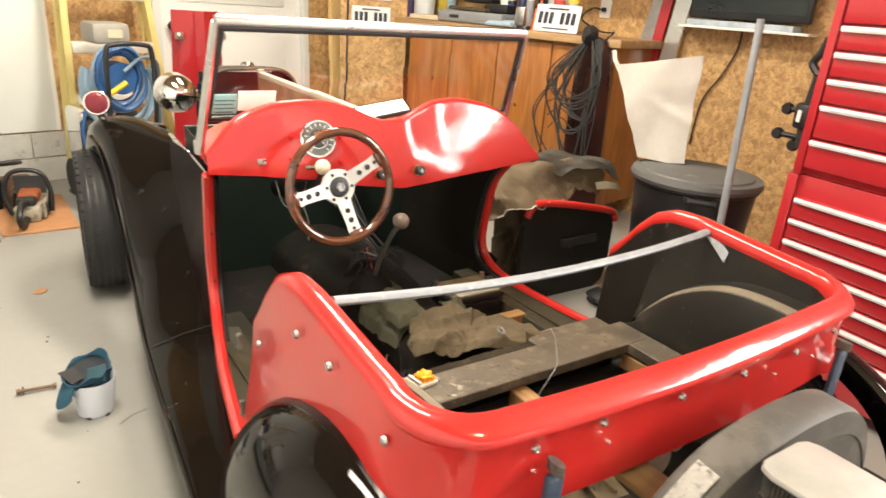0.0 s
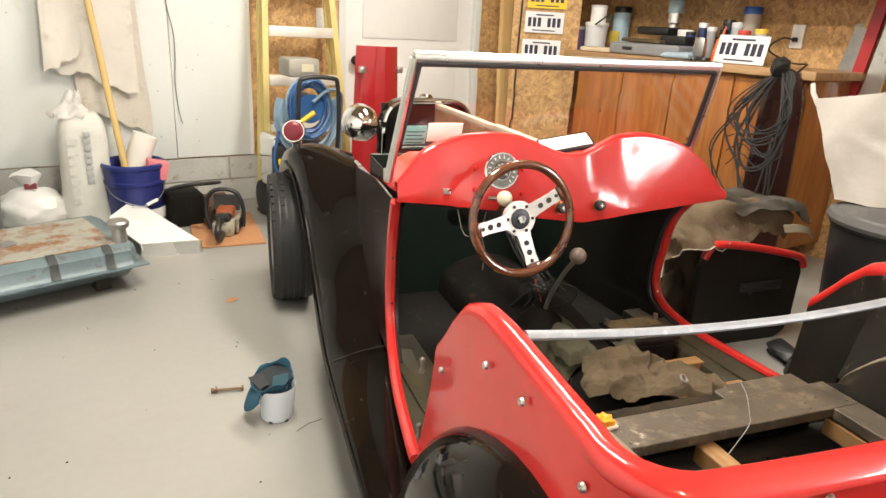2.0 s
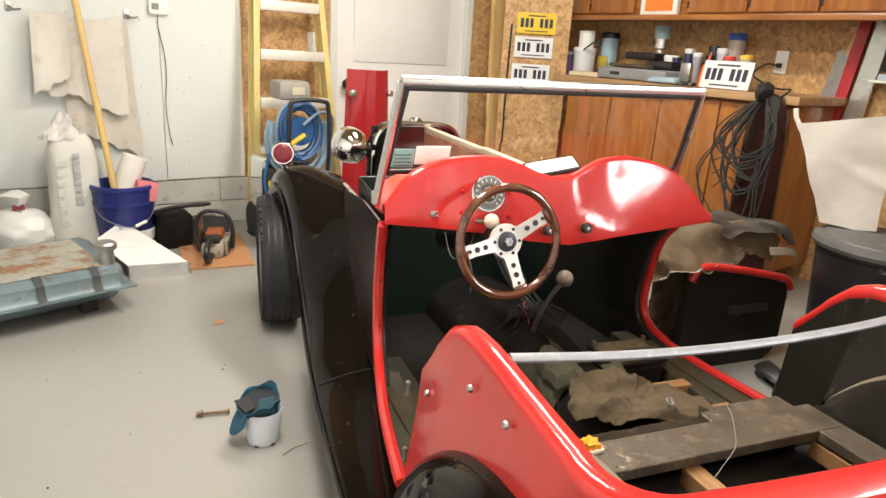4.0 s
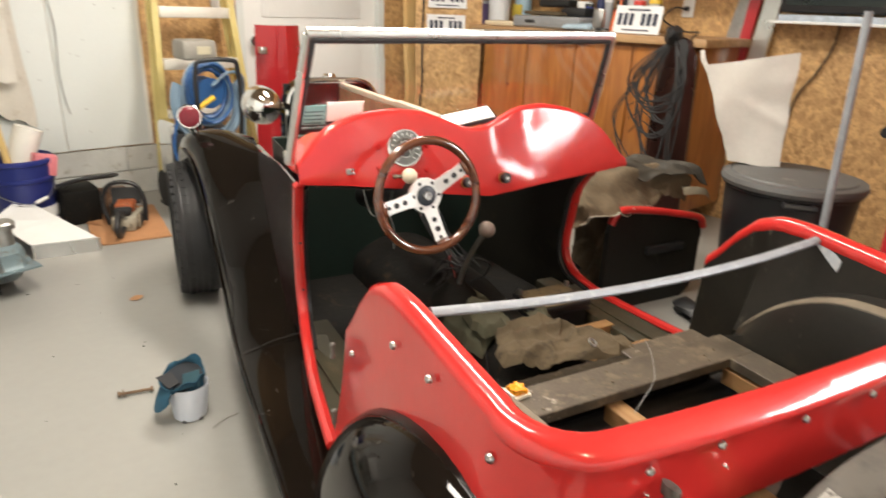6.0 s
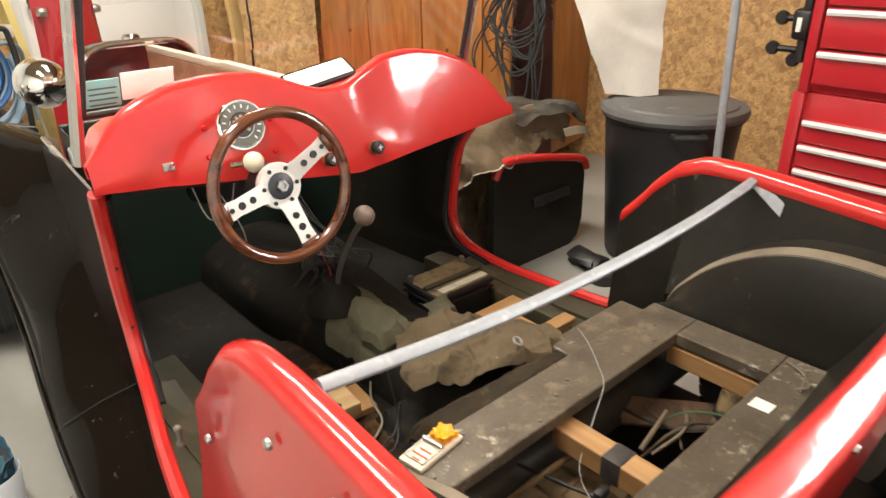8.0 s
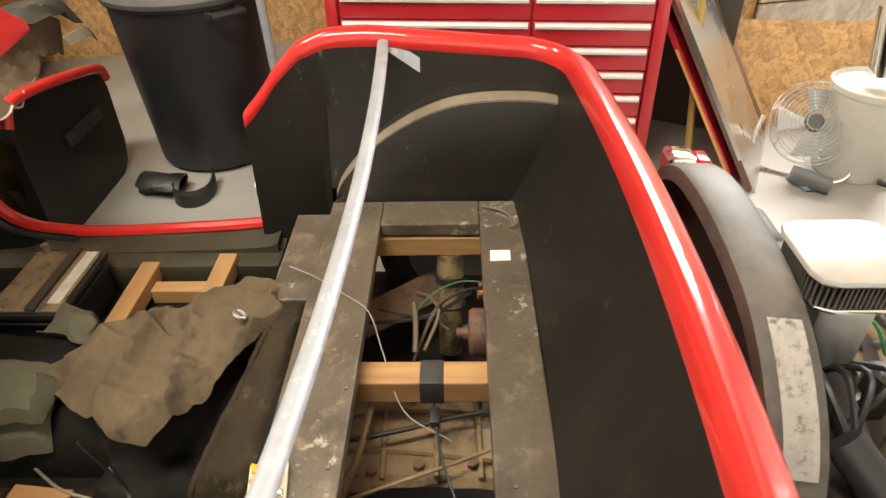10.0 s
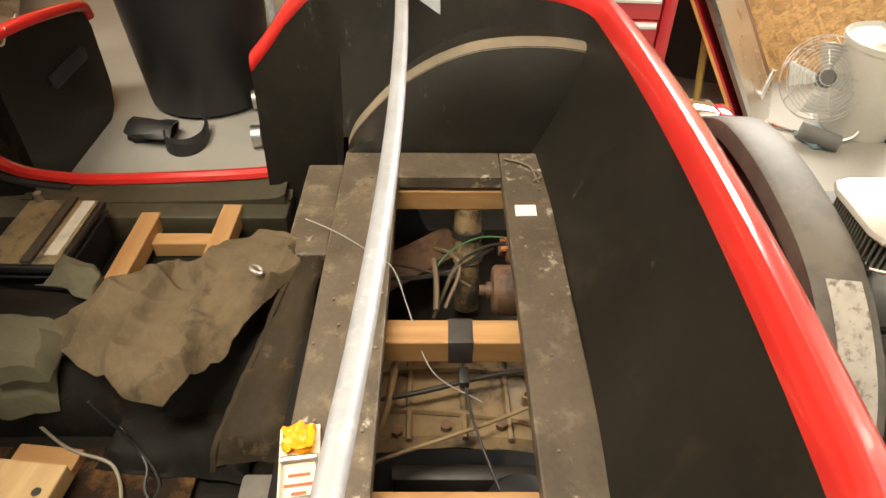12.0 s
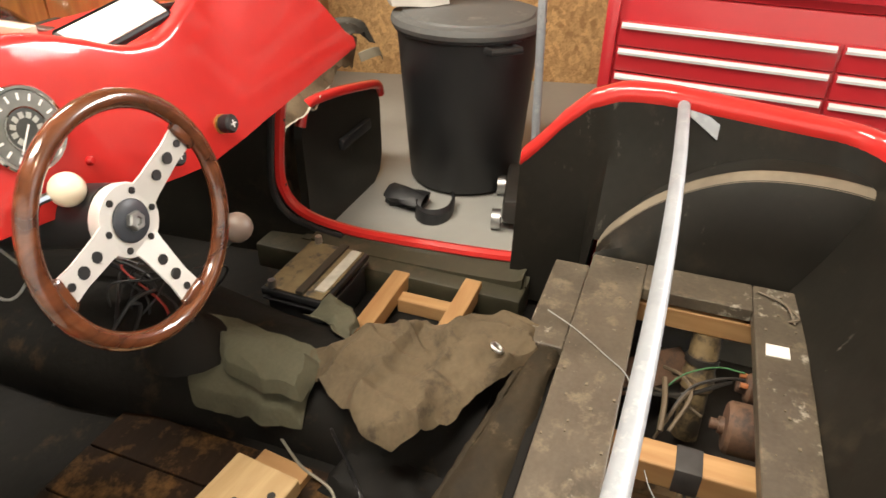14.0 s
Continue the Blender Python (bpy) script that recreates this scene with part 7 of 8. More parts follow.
part("edge_strip", sheet([[(1.428, -2.018, 0), (1.414, -2.034, 0)], [(1.578, -2.128, 0.755), (1.564, -2.144, 0.755)]], thick=0.018), mat("brown_edge", (0.10, 0.055, 0.03), 0.5), dark_p, smooth=False)
offcut = room_thing("board_offcut", "brown strand board offcut leaning on the wall", "board", at=REARR)
part("board", sheet([[(1.25, -2.32, 0), (1.05, -2.95, 0)], [(1.40, -2.32, 0.40), (1.18, -2.95, 0.40)]], thick=0.012), OSB, offcut, smooth=False)
fan = room_thing("floor_fan", "round wire-cage floor fan with pale blades", "fan", 0.80, -2.42, 0, -134, at=REARR)
fm = pose(0, 0, 0.19, 58, 0, 14) @ Matrix.Diagonal((0.86, 0.86, 0.86, 1))
for z, r0 in ((-0.05, 0.16), (0.05, 0.16), (0.0, 0.175), *[(0.066 - 2.2 * r * r, r) for r in (0.035, 0.05, 0.065, 0.08, 0.095, 0.11, 0.125, 0.14)]):
    part("cage_ring", lathe([(r0 + 0.0018 * math.cos(a), z + 0.0018 * math.sin(a)) for a in [2 * math.pi * k / 6 for k in range(7)]], 32, fm, caps=False), STEEL, fan)
for k in range(14):
    a = 2 * math.pi * k / 14
    part("cage_wire", tube([fm @ Vector((0.03 * math.cos(a), 0.03 * math.sin(a), 0.065)), fm @ Vector((0.12 * math.cos(a), 0.12 * math.sin(a), 0.06)), fm @ Vector((0.175 * math.cos(a + 0.2), 0.175 * math.sin(a + 0.2), 0.0)), fm @ Vector((0.12 * math.cos(a + 0.2), 0.12 * math.sin(a + 0.2), -0.055))], 0.0010, 4), STEEL, fan)
part("boss", lathe([(0.03, -0.03), (0.04, 0.03), (0.03, 0.04), (0, 0.04)], 20, fm), GREYPL, fan)
for k in range(4):
    m = fm @ pose(0, 0, 0, 0, 0, 90 * k)
    part("blade", sheet([[m @ Vector((0.03, -0.02, -0.012)), m @ Vector((0.03, 0.02, 0.012))], [m @ Vector((0.14, -0.06, -0.02)), m @ Vector((0.14, 0.05, 0.02))]], thick=0.003), mat("smoky_blade", (0.35, 0.36, 0.34), 0.3), fan)
part("stand", tube(smoothed([(-0.17, 0.0, 0.19), (-0.18, 0.0, 0.06), (-0.12, -0.06, 0.01), (0.12, -0.06, 0.01), (0.18, 0.0, 0.06), (0.17, 0.0, 0.19)], 6), 0.008, 8), CHROME, fan)
spray = room_thing("grey_canister", "small grey canister lying on the floor", "canister", 0.66, -2.36, 0, at=REARR)
part("body", rough_up(tube([(-0.05, -0.05, 0.035), (0.05, 0.05, 0.05)], 0.03, 12), 0.006, 20), GREYPL, spray)
part("cloth", rough_up(box(-0.02, 0.10, -0.08, 0.02, 0.001, 0.03, 0.008), 0.012, 18), mat("teal_rag", (0.16, 0.26, 0.28), 0.9), spray)
pail = room_thing("white_pail", "tall white plastic pail with paint drips", "pail", at=pose(1.225, -2.215, 0))
part("body", lathe([(0.115, 0), (0.12, 0.01), (0.137, 0.29), (0.143, 0.292), (0.143, 0.312), (0.138, 0.315), (0.128, 0.30), (0, 0.29)], 32), mat("dirty_white_plastic", (0.46, 0.45, 0.40), 0.45, vary=0.12, dirt=(0.4, 0.36, 0.28), dirt_at=0.62), pail)
part("roll", tube([(0.0, 0.0, 0.34), (0.03, 0.02, 0.55)], 0.05, 16), CHROME, pail, "shiny roll standing in the pail")
marker = room_thing("red_stick", "small red and black tool on the floor", "tool", 0.56, -2.66, 0, 20, at=REARR)
part("grip", tube([(-0.06, 0, 0.013), (0.02, 0, 0.013)], 0.012, 10), TOOLRED, marker)
part("tip", tube([(0.02, 0, 0.013), (0.07, 0, 0.013)], 0.009, 10), BLACKPL, marker)

# ---- left side: ladder, compressor, bags, tank ----
ladder = room_thing("step_ladder", "yellow fibreglass step ladder leaning folded against the wall", "ladder")


def rail_at(z, s):
    return (0.09 + s * (0.295 - 0.062 * z), WF - 0.30 + 0.125 * z, z)


for s in (-1, 1):
    rows = []
    for z in (0.0, 0.5, 1.0, 1.5, 2.1):
        x, y, _ = rail_at(z, s)
        rows.append([(x - s * 0.0, y - 0.03, z), (x - s * 0.035, y - 0.03, z), (x - s * 0.035, y + 0.03, z), (x, y + 0.03, z)])
    part("rail", sheet(rows, thick=0.004), LADDER, ladder, "yellow fibreglass side rail", smooth=False)
    part("rear_rail", tube([(0.09 + s * 0.27, WF - 0.17, 0), (0.09 + s * 0.15, WF - 0.015, 2.1)], 0.014, 8), LADDER, ladder)
    part("foot", box(0.09 + s * 0.29 - 0.03, 0.09 + s * 0.29 + 0.03, WF - 0.34, WF - 0.26, 0, 0.02, 0.004), BLACKPL, ladder)
PALEST = mat("pale_step_metal", (0.74, 0.71, 0.63), 0.45, 0.25, vary=0.15)
for k in range(7):
    z = 0.23 + k * 0.27
    x0, y0, _ = rail_at(z, -1)
    x1, _, _ = rail_at(z, 1)
    part("step", box(x0 + 0.036, x1 - 0.036, y0 - 0.04, y0 + 0.035, z - 0.045, z + 0.012, 0.004), PALEST, ladder, "pale aluminium step")

comp = room_thing("compressor_cart", "black and chrome air compressor cart with a blue hose coil", "compressor", -0.05, 2.12, 0)
part("tank", lathe([(0.0, -0.2), (0.08, -0.2), (0.125, -0.15), (0.13, 0.15), (0.08, 0.2), (0.0, 0.2)], 28, pose(0.0, 0.08, 0.30, 0, 0, 0)), BLACKPL, comp)
part("shroud", box(-0.20, -0.02, -0.06, 0.16, 0.20, 0.50, 0.03, 3), CHROME, comp, "bright metal side cover")
part("side_cover", box(-0.21, -0.05, -0.09, -0.061, 0.18, 0.46, 0.02, 2), BLACKPL, comp)
for k in range(6):
    part("name_bar", box(-0.185 + k * 0.022, -0.170 + k * 0.022, -0.094, -0.0905, 0.36, 0.39, 0), mat("yellow_mark", (0.8, 0.6, 0.02), 0.5), comp)
part("pump", box(-0.08, 0.10, 0.0, 0.16, 0.80, 0.90, 0.02, 2), mat("grey_pump", (0.32, 0.30, 0.26), 0.5), comp, "dull grey pump head")
part("pump_label", box(-0.01, 0.06, -0.004, -0.001, 0.83, 0.87, 0), mat("pale_pump_label", (0.55, 0.50, 0.36), 0.5), comp)
for s in (-1, 1):
    part("wheel", lathe([(0.0, -0.025), (0.05, -0.025), (0.10, -0.02), (0.105, 0), (0.10, 0.02), (0.05, 0.025), (0, 0.025)], 28, pose(s * 0.16, 0.19, 0.106, 0, 90, 0)), RUBBER, comp)
part("handle", tube(smoothed([(-0.10, -0.10, 0.20), (-0.105, -0.17, 0.52), (-0.10, -0.175, 0.77), (-0.06, -0.175, 0.815), (0.08, -0.175, 0.815), (0.115, -0.175, 0.77), (0.12, -0.17, 0.52), (0.12, -0.10, 0.20)], 5), 0.0115, 10), BLACKPL, comp, "black tube handle")
hose = room_thing("air_hose", "coiled bright blue air hose with a yellow end", "hose", -0.06, 2.12, -0.01)
BLUEH = mat("blue_hose", (0.022, 0.095, 0.27), 0.4, vary=0.15)
GREYH = mat("grey_blue_hose", (0.20, 0.29, 0.38), 0.45, vary=0.15)
for k in range(14):
    rx, rz = 0.085 + 0.006 * (k % 8), 0.115 + 0.007 * (k % 8)
    y = -0.08 - 0.013 * (k // 4) + 0.006 * random.random()
    cx = 0.0 + 0.01 * random.uniform(-1, 1)
    part("coil", tube([(cx + rx * math.cos(a), y + 0.008 * math.sin(3 * a + k), 0.66 + rz * math.sin(a)) for a in [2 * math.pi * j / 28 for j in range(29)]], 0.0075, 6), BLUEH if k % 4 < 3 else GREYH, hose)
for k in range(9):
    rx, rz = 0.135 + 0.006 * k, 0.165 + 0.007 * k
    part("outer_coil", tube([(0.0 + rx * math.cos(a), -0.09 + 0.01 * math.sin(2 * a + k), 0.62 + rz * math.sin(a)) for a in [math.pi * (0.85 + 1.3 * j / 24) for j in range(25)]], 0.0075, 6), GREYH, hose)
part("core", rough_up(tube([(0.0, -0.11, 0.66), (0.0, 0.0, 0.66)], 0.075, 20), 0.008, 20), BLUEH, hose)
part("yellow_end", tube([(-0.10, -0.155, 0.585), (0.0, -0.16, 0.65)], 0.013, 8), mat("yellow_rubber", (0.75, 0.48, 0.02), 0.45), hose)
part("tail", tube(smoothed([(0.0, -0.14, 0.70), (0.10, -0.12, 0.76), (0.20, -0.06, 0.73), (0.24, 0.02, 0.60), (0.25, 0.05, 0.4)], 6), 0.0085, 8), GREYH, hose)
part("drop", tube(smoothed([(-0.17, -0.10, 0.55), (-0.20, -0.10, 0.40), (-0.16, -0.10, 0.28), (-0.05, -0.11, 0.24), (0.05, -0.08, 0.26)], 6), 0.0085, 8), BLUEH, hose)

hood = room_thing("bonnet_panel", "red curved bonnet panel standing on end by the door", "bonnet panel", 0.41, 2.13, 0)
rows = []
for z in [0.03 + 0.945 * k / 10 for k in range(11)]:
    f = 1 + 0.0 * z
    w = 0.165 - 0.035 * (z / 0.95)
    rows.append([(-w, 0.03, z), (-w * 0.62, -0.01, z), (-w * 0.30, -0.03, z), (-w * 0.24, -0.015, z), (w * 0.1, -0.045, z), (w * 0.6, -0.03, z), (w, 0.02, z)])
part("skin", sheet(rows, thick=0.004), mat("crimson_paint", (0.36, 0.016, 0.020), 0.32, vary=0.12, scale=8, bump=0.1, coat=0.8, spec=0.2), hood)
for x in (-0.115, 0.12):
    part("clip", box(x - 0.018, x + 0.018, -0.035, 0.0, 0.83, 0.865, 0.004), ALU, hood, "bright spring clip")

bucket = room_thing("bucket", "dark blue plastic bucket with a wire handle", "bucket", -0.885, 2.37, 0)
BLUEB = mat("dark_blue_plastic", (0.018, 0.028, 0.17), 0.35, vary=0.12)
part("pail", lathe([(0.125, 0), (0.13, 0.01), (0.150, 0.325), (0.158, 0.33), (0.158, 0.345), (0.150, 0.352), (0.142, 0.34), (0.12, 0.02), (0, 0.02)], 40), BLUEB, bucket)
part("band", lathe([(0.1435, 0.24), (0.151, 0.245), (0.152, 0.26), (0.1455, 0.265)], 40, caps=False), BLUEB, bucket)
part("handle", tube(smoothed([(-0.155, 0.0, 0.28), (-0.12, -0.12, 0.20), (0.0, -0.165, 0.15), (0.10, -0.13, 0.19), (0.155, 0.0, 0.28)], 6), 0.003, 6), STEEL, bucket)
part("grip", tube([(0.02, -0.165, 0.155), (0.075, -0.145, 0.172)], 0.009, 8), WHITEPL, bucket)
part("mark", sheet([[(0.145 * math.cos(a), 0.145 * math.sin(a), 0.06), (0.149 * math.cos(a), 0.149 * math.sin(a), 0.12)] for a in [radians(-100 + 7 * k) for k in range(11)]], thick=0.001), WHITEPL, bucket, "pale trade mark drawn as a plain shape")
towel = room_thing("paper_roll", "white paper roll in the bucket with a pink pad", "paper roll", -0.87, 2.39, 0.16, 0)
part("roll", tube([(-0.04, 0.0, 0.06), (0.06, 0.0, 0.32)], 0.062, 24), PAPER, towel)
part("pink_pad", box(0.0, 0.10, -0.12, -0.05, 0.12, 0.215, 0.004), mat("pink_foam", (0.72, 0.22, 0.25), 0.8), towel, m=pose(0, 0, 0, 0, 12, 0))

cement = room_thing("concrete_mix_bag", "white paper sack of concrete mix standing upright", "sack", -1.10, 2.42, 0, 4)
rows = []
for k in range(17):
    f = k / 16
    w = 0.125 * (1 - 0.15 * f) * (1 if f < 0.9 else 1 - (f - 0.9) * 3)
    d = 0.085 * (1 - 0.2 * f) * (1 if f < 0.9 else 1 - (f - 0.9) * 4)
    rows.append([(w * math.copysign(abs(math.cos(a)) ** 0.6, math.cos(a)) + 0.006 * noise.noise(Vector((a, f * 6, 0))), d * math.copysign(abs(math.sin(a)) ** 0.8, math.sin(a)) + 0.008 * noise.noise(Vector((a, f * 6, 4))), f * 0.60) for a in [2 * math.pi * j / 24 for j in range(24)]])
cb = sheet(rows, closed=True)
cb.faces.new([v for v in cb.verts][-24:])
part("sack", cb, mat("sack_paper", (0.66, 0.66, 0.61), 0.75, vary=0.08, scale=14, bump=0.3), cement)
bunch = []
for k in range(19):
    f = k / 18
    ring_r = 0.085 * (1 - 0.75 * f) * (1 + 0.15 * math.sin(9 * f))
    bunch.append([(-0.045 + 0.03 * f + ring_r * (1 + 0.3 * noise.noise(Vector((3 * math.cos(a), 3 * math.sin(a), 4 * f)))) * math.cos(a), 0.7 * ring_r * (1 + 0.3 * noise.noise(Vector((3 * math.cos(a), 3 * math.sin(a), 4 * f + 9)))) * math.sin(a), 0.575 + 0.13 * f + 0.02 * noise.noise(Vector((2 * math.cos(a), 2 * math.sin(a), 7)))) for a in [2 * math.pi * j / 28 for j in range(28)]])
part("torn_plastic", sheet(bunch, closed=True, thick=0.002), mat("cloudy_film", (0.62, 0.61, 0.58), 0.4, vary=0.2, scale=20, bump=0.4), cement, "loose clear plastic bunched at the top")
for k in range(8):
    part("mark", box(-0.012, 0.020, -0.0805, -0.078, 0.25 + k * 0.034, 0.276 + k * 0.034, 0.001), mat("grey_print", (0.42, 0.44, 0.43), 0.7), cement, m=pose(0, -0.004, 0))
    if k < 7:
        part("fine_print", box(-0.085, -0.035, -0.070, -0.064, 0.15 + k * 0.05, 0.18 + k * 0.05, 0.0), mat("pale_print", (0.60, 0.60, 0.56), 0.7), cement, m=pose(0, -0.006, 0))
plastic = room_thing("plastic_bag", "white plastic bag tied in a knot on the floor", "bag", -1.36, 2.44, 0)
pb = bmesh.new()
bmesh.ops.create_icosphere(pb, subdivisions=4, radius=1)
for v in pb.verts:
    q = v.co.copy()
    q *= 1 + 0.13 * noise.noise(q * 2.4) + 0.06 * noise.noise(q * 6)
    v.co = Vector((q.x * 0.17, q.y * 0.12, max(0.0, 0.11 + q.z * 0.12)))
part("bag", pb, mat("white_film", (0.80, 0.80, 0.78), 0.35, vary=0.06, bump=0.2), plastic)
part("knot", rough_up(lathe([(0.05, 0.20), (0.03, 0.24), (0.05, 0.27), (0.07, 0.30), (0, 0.31)], 14), 0.025, 14), WHITEPL, plastic)
part("print", rough_up(box(-0.02, 0.035, -0.05, -0.045, 0.235, 0.26, 0.0), 0.004, 30), mat("red_dark_print", (0.25, 0.05, 0.06), 0.6), plastic)

# white scoop with a yellow pole
scoop = room_thing("snow_scoop", "white triangular scoop blade with a long yellow pole", "scoop", 0, 0, 0)
part("blade", sheet([[(-1.059, 2.092, 0.14), (-0.909, 2.316, 0.155)], [(-1.015, 1.98, 0.095), (-0.80, 2.06, 0.10)], [(-0.965, 1.88, 0.06), (-0.712, 1.84, 0.06)]], thick=0.006), WHITEPL, scoop, "white folded blade", smooth=False)
part("lip", sheet([[(-0.965, 1.878, 0.06), (-0.965, 1.874, 0.0)], [(-0.84, 1.858, 0.06), (-0.84, 1.854, 0.0)], [(-0.712, 1.838, 0.06), (-0.712, 1.834, 0.0)], [(-0.70, 1.85, 0.06), (-0.70, 1.85, 0.0)]], thick=0.004), ALU, scoop, "grey metal lip", smooth=False)
for p in ((-0.93, 2.22, 0.147), (-0.945, 2.11, 0.123)):
    part("hole", lathe([(0.009, 0), (0, 0.001)], 12, pose(p[0], p[1], p[2], -15, 0, 0)), BLACKPL, scoop)
part("pole", tube([(-0.915, 2.30, 0.15), (-0.97, 2.44, 0.8), (-1.035, 2.58, 1.6)], 0.0165, 12), mat("yellow_wooden_pole", (0.62, 0.44, 0.17), 0.45, vary=0.1), scoop, "long yellow wooden pole")

# chain saw on a board
sawb = room_thing("cardboard_sheet", "square of brown board under the saw", "board", -0.50, 2.14, 0, -10)
part("board", box(-0.17, 0.17, -0.28, 0.26, 0, 0.01, 0.002), mat("brown_card", (0.45, 0.22, 0.10), 0.8, vary=0.25), sawb)
saw = room_thing("chain_saw", "worn orange and white chain saw lying on a board", "chain saw", -0.52, 2.06, 0.011, -25)
SAWC = mat("dirty_cream", (0.36, 0.33, 0.26), 0.5, vary=0.3, scale=14, dirt=(0.05, 0.04, 0.03), dirt_at=0.58)
part("engine", rough_up(box(-0.055, 0.055, -0.08, 0.10, 0.0, 0.075, 0.016, 2), 0.004, 20), SAWC, saw, "cream plastic saw body")
part("starter_cover", rough_up(box(0.056, 0.075, -0.05, 0.07, 0.005, 0.09, 0.012, 2), 0.003, 20), SAWC, saw)
for k in range(5):
    part("vent", box(0.0755, 0.077, -0.035 + k * 0.02, -0.025 + k * 0.02, 0.02, 0.075, 0.001), BLACKPL, saw)
part("cover", rough_up(box(-0.045, 0.045, -0.02, 0.085, 0.076, 0.125, 0.016, 2), 0.005, 20), mat("saw_orange", (0.34, 0.085, 0.025), 0.5, vary=0.35, scale=14, dirt=(0.04, 0.03, 0.02), dirt_at=0.58), saw)
part("top_filter", rough_up(box(-0.04, 0.04, -0.07, -0.021, 0.076, 0.115, 0.012, 2), 0.004, 20), BLACKPL, saw)
part("front_handle", tube(smoothed([(-0.075, 0.02, 0.01), (-0.10, 0.04, 0.10), (-0.085, 0.055, 0.185), (-0.03, 0.06, 0.215), (0.05, 0.06, 0.20), (0.085, 0.05, 0.12), (0.085, 0.03, 0.02)], 6), 0.011, 8), BLACKPL, saw, "black loop handle")
part("rear_handle", tube(smoothed([(0.0, -0.07, 0.09), (0.0, -0.15, 0.11), (0.0, -0.22, 0.07), (0.0, -0.17, 0.015), (0.0, -0.07, 0.02)], 6), 0.014, 8), BLACKPL, saw, "black rear grip")
part("hand_guard", sheet([[(-0.07, 0.10, 0.09), (0.06, 0.10, 0.09)], [(-0.075, 0.125, 0.17), (0.065, 0.125, 0.17)]], thick=0.005), BLACKPL, saw)
part("bar", box(-0.085, -0.075, 0.08, 0.40, 0.02, 0.09, 0.004), DARKM, saw)
part("scabbard", box(-0.10, -0.06, 0.12, 0.34, 0.012, 0.10, 0.01), mat("brown_sheath", (0.16, 0.08, 0.04), 0.6), saw)
heap_s = room_thing("tool_pile", "pile of dark tools and straps behind the saw", "tools", -0.66, 2.33, 0)
part("block", rough_up(box(-0.09, 0.09, -0.1, 0.1, 0, 0.18, 0.03, 2), 0.02, 12), PANF, heap_s)
part("belt", tube(smoothed([(-0.10, -0.05, 0.20), (0.0, -0.10, 0.235), (0.14, -0.06, 0.225), (0.20, 0.04, 0.20)], 5), 0.022, 8, flat=0.5), BLACKPL, heap_s)
part("wood", box(0.10, 0.26, 0.0, 0.12, 0.0, 0.12, 0.01), mat("dark_timber", (0.12, 0.06, 0.03), 0.7), heap_s)

# fuel tank on the floor
tank = room_thing("fuel_tank", "old blue-grey steel fuel tank with rust on top", "fuel tank", 0, 0, 0)
TNK = mat("blue_grey_rusty_paint", (0.15, 0.205, 0.225), 0.4, vary=0.25, scale=6, fine=40, dirt=(0.10, 0.08, 0.06), dirt_at=0.64, metal=0.1)
TNKT = mat("rusty_tank_top", (0.34, 0.34, 0.29), 0.55, vary=0.25, scale=6, dirt=(0.24, 0.11, 0.045), dirt_at=0.52)
tmx = pose(-1.498, 1.671, 0.0, 0, 0, 12)
rows = []
for x in (-0.50, -0.47, -0.3, 0.0, 0.3, 0.40, 0.43):
    e = 0.86 if abs(x) > 0.42 else 1
    rows.append([tmx @ Vector((x, y * e, 0.11 + (z - 0.11) * e)) for y, z in ((-0.24, 0.13), (-0.235, 0.17), (-0.21, 0.19), (0.2, 0.205), (0.235, 0.185), (0.245, 0.14), (0.25, 0.115), (0.22, 0.085), (0.18, 0.05), (-0.16, 0.035), (-0.22, 0.08), (-0.255, 0.115))])
tb = sheet(rows, closed=True)
vs = list(tb.verts)
tb.faces.new(vs[:12])
tb.faces.new(vs[-12:])
part("shell", tb, TNK, tank)
part("top_plate", sheet([[tmx @ Vector((x, -0.19, 0.1945)), tmx @ Vector((x, 0.18, 0.208))] for x in (-0.46, -0.1, 0.2, 0.36)], thick=0.002), TNKT, tank, "rust-stained tank top")
for x in (0.10, 0.30):
    part("stain_band", sheet([[tmx @ Vector((x, y, z)), tmx @ Vector((x + 0.03, y, z))] for y, z in ((-0.262, 0.117), (-0.243, 0.14), (-0.239, 0.172), (-0.212, 0.1935), (-0.19, 0.197))], thick=0.001), mat("dark_seam", (0.045, 0.05, 0.05), 0.6, vary=0.5), tank)
part("flange", sheet([[tmx @ Vector((x, -0.275, 0.115)), tmx @ Vector((x, 0.275, 0.115))] for x in (-0.52, 0.0, 0.455)], thick=0.006), TNK, tank)
part("neck", lathe([(0.03, 0.19), (0.028, 0.25), (0.04, 0.255), (0.042, 0.275), (0.035, 0.283), (0, 0.284)], 22, tmx @ pose(0.385, -0.165, 0)), STEEL, tank, "filler neck with a steel cap")
part("sender", lathe([(0.035, 0.2), (0.035, 0.206), (0.02, 0.209), (0, 0.209)], 20, tmx @ pose(0.02, 0.0, 0.001)), STEEL, tank)
for x, y in ((-0.4, -0.15), (0.3, -0.15), (-0.4, 0.15), (0.3, 0.15)):
    part("foot", box(-0.03, 0.03, -0.03, 0.03, 0.0, 0.06, 0.004), DARKM, tank, m=tmx @ pose(x, y, 0))

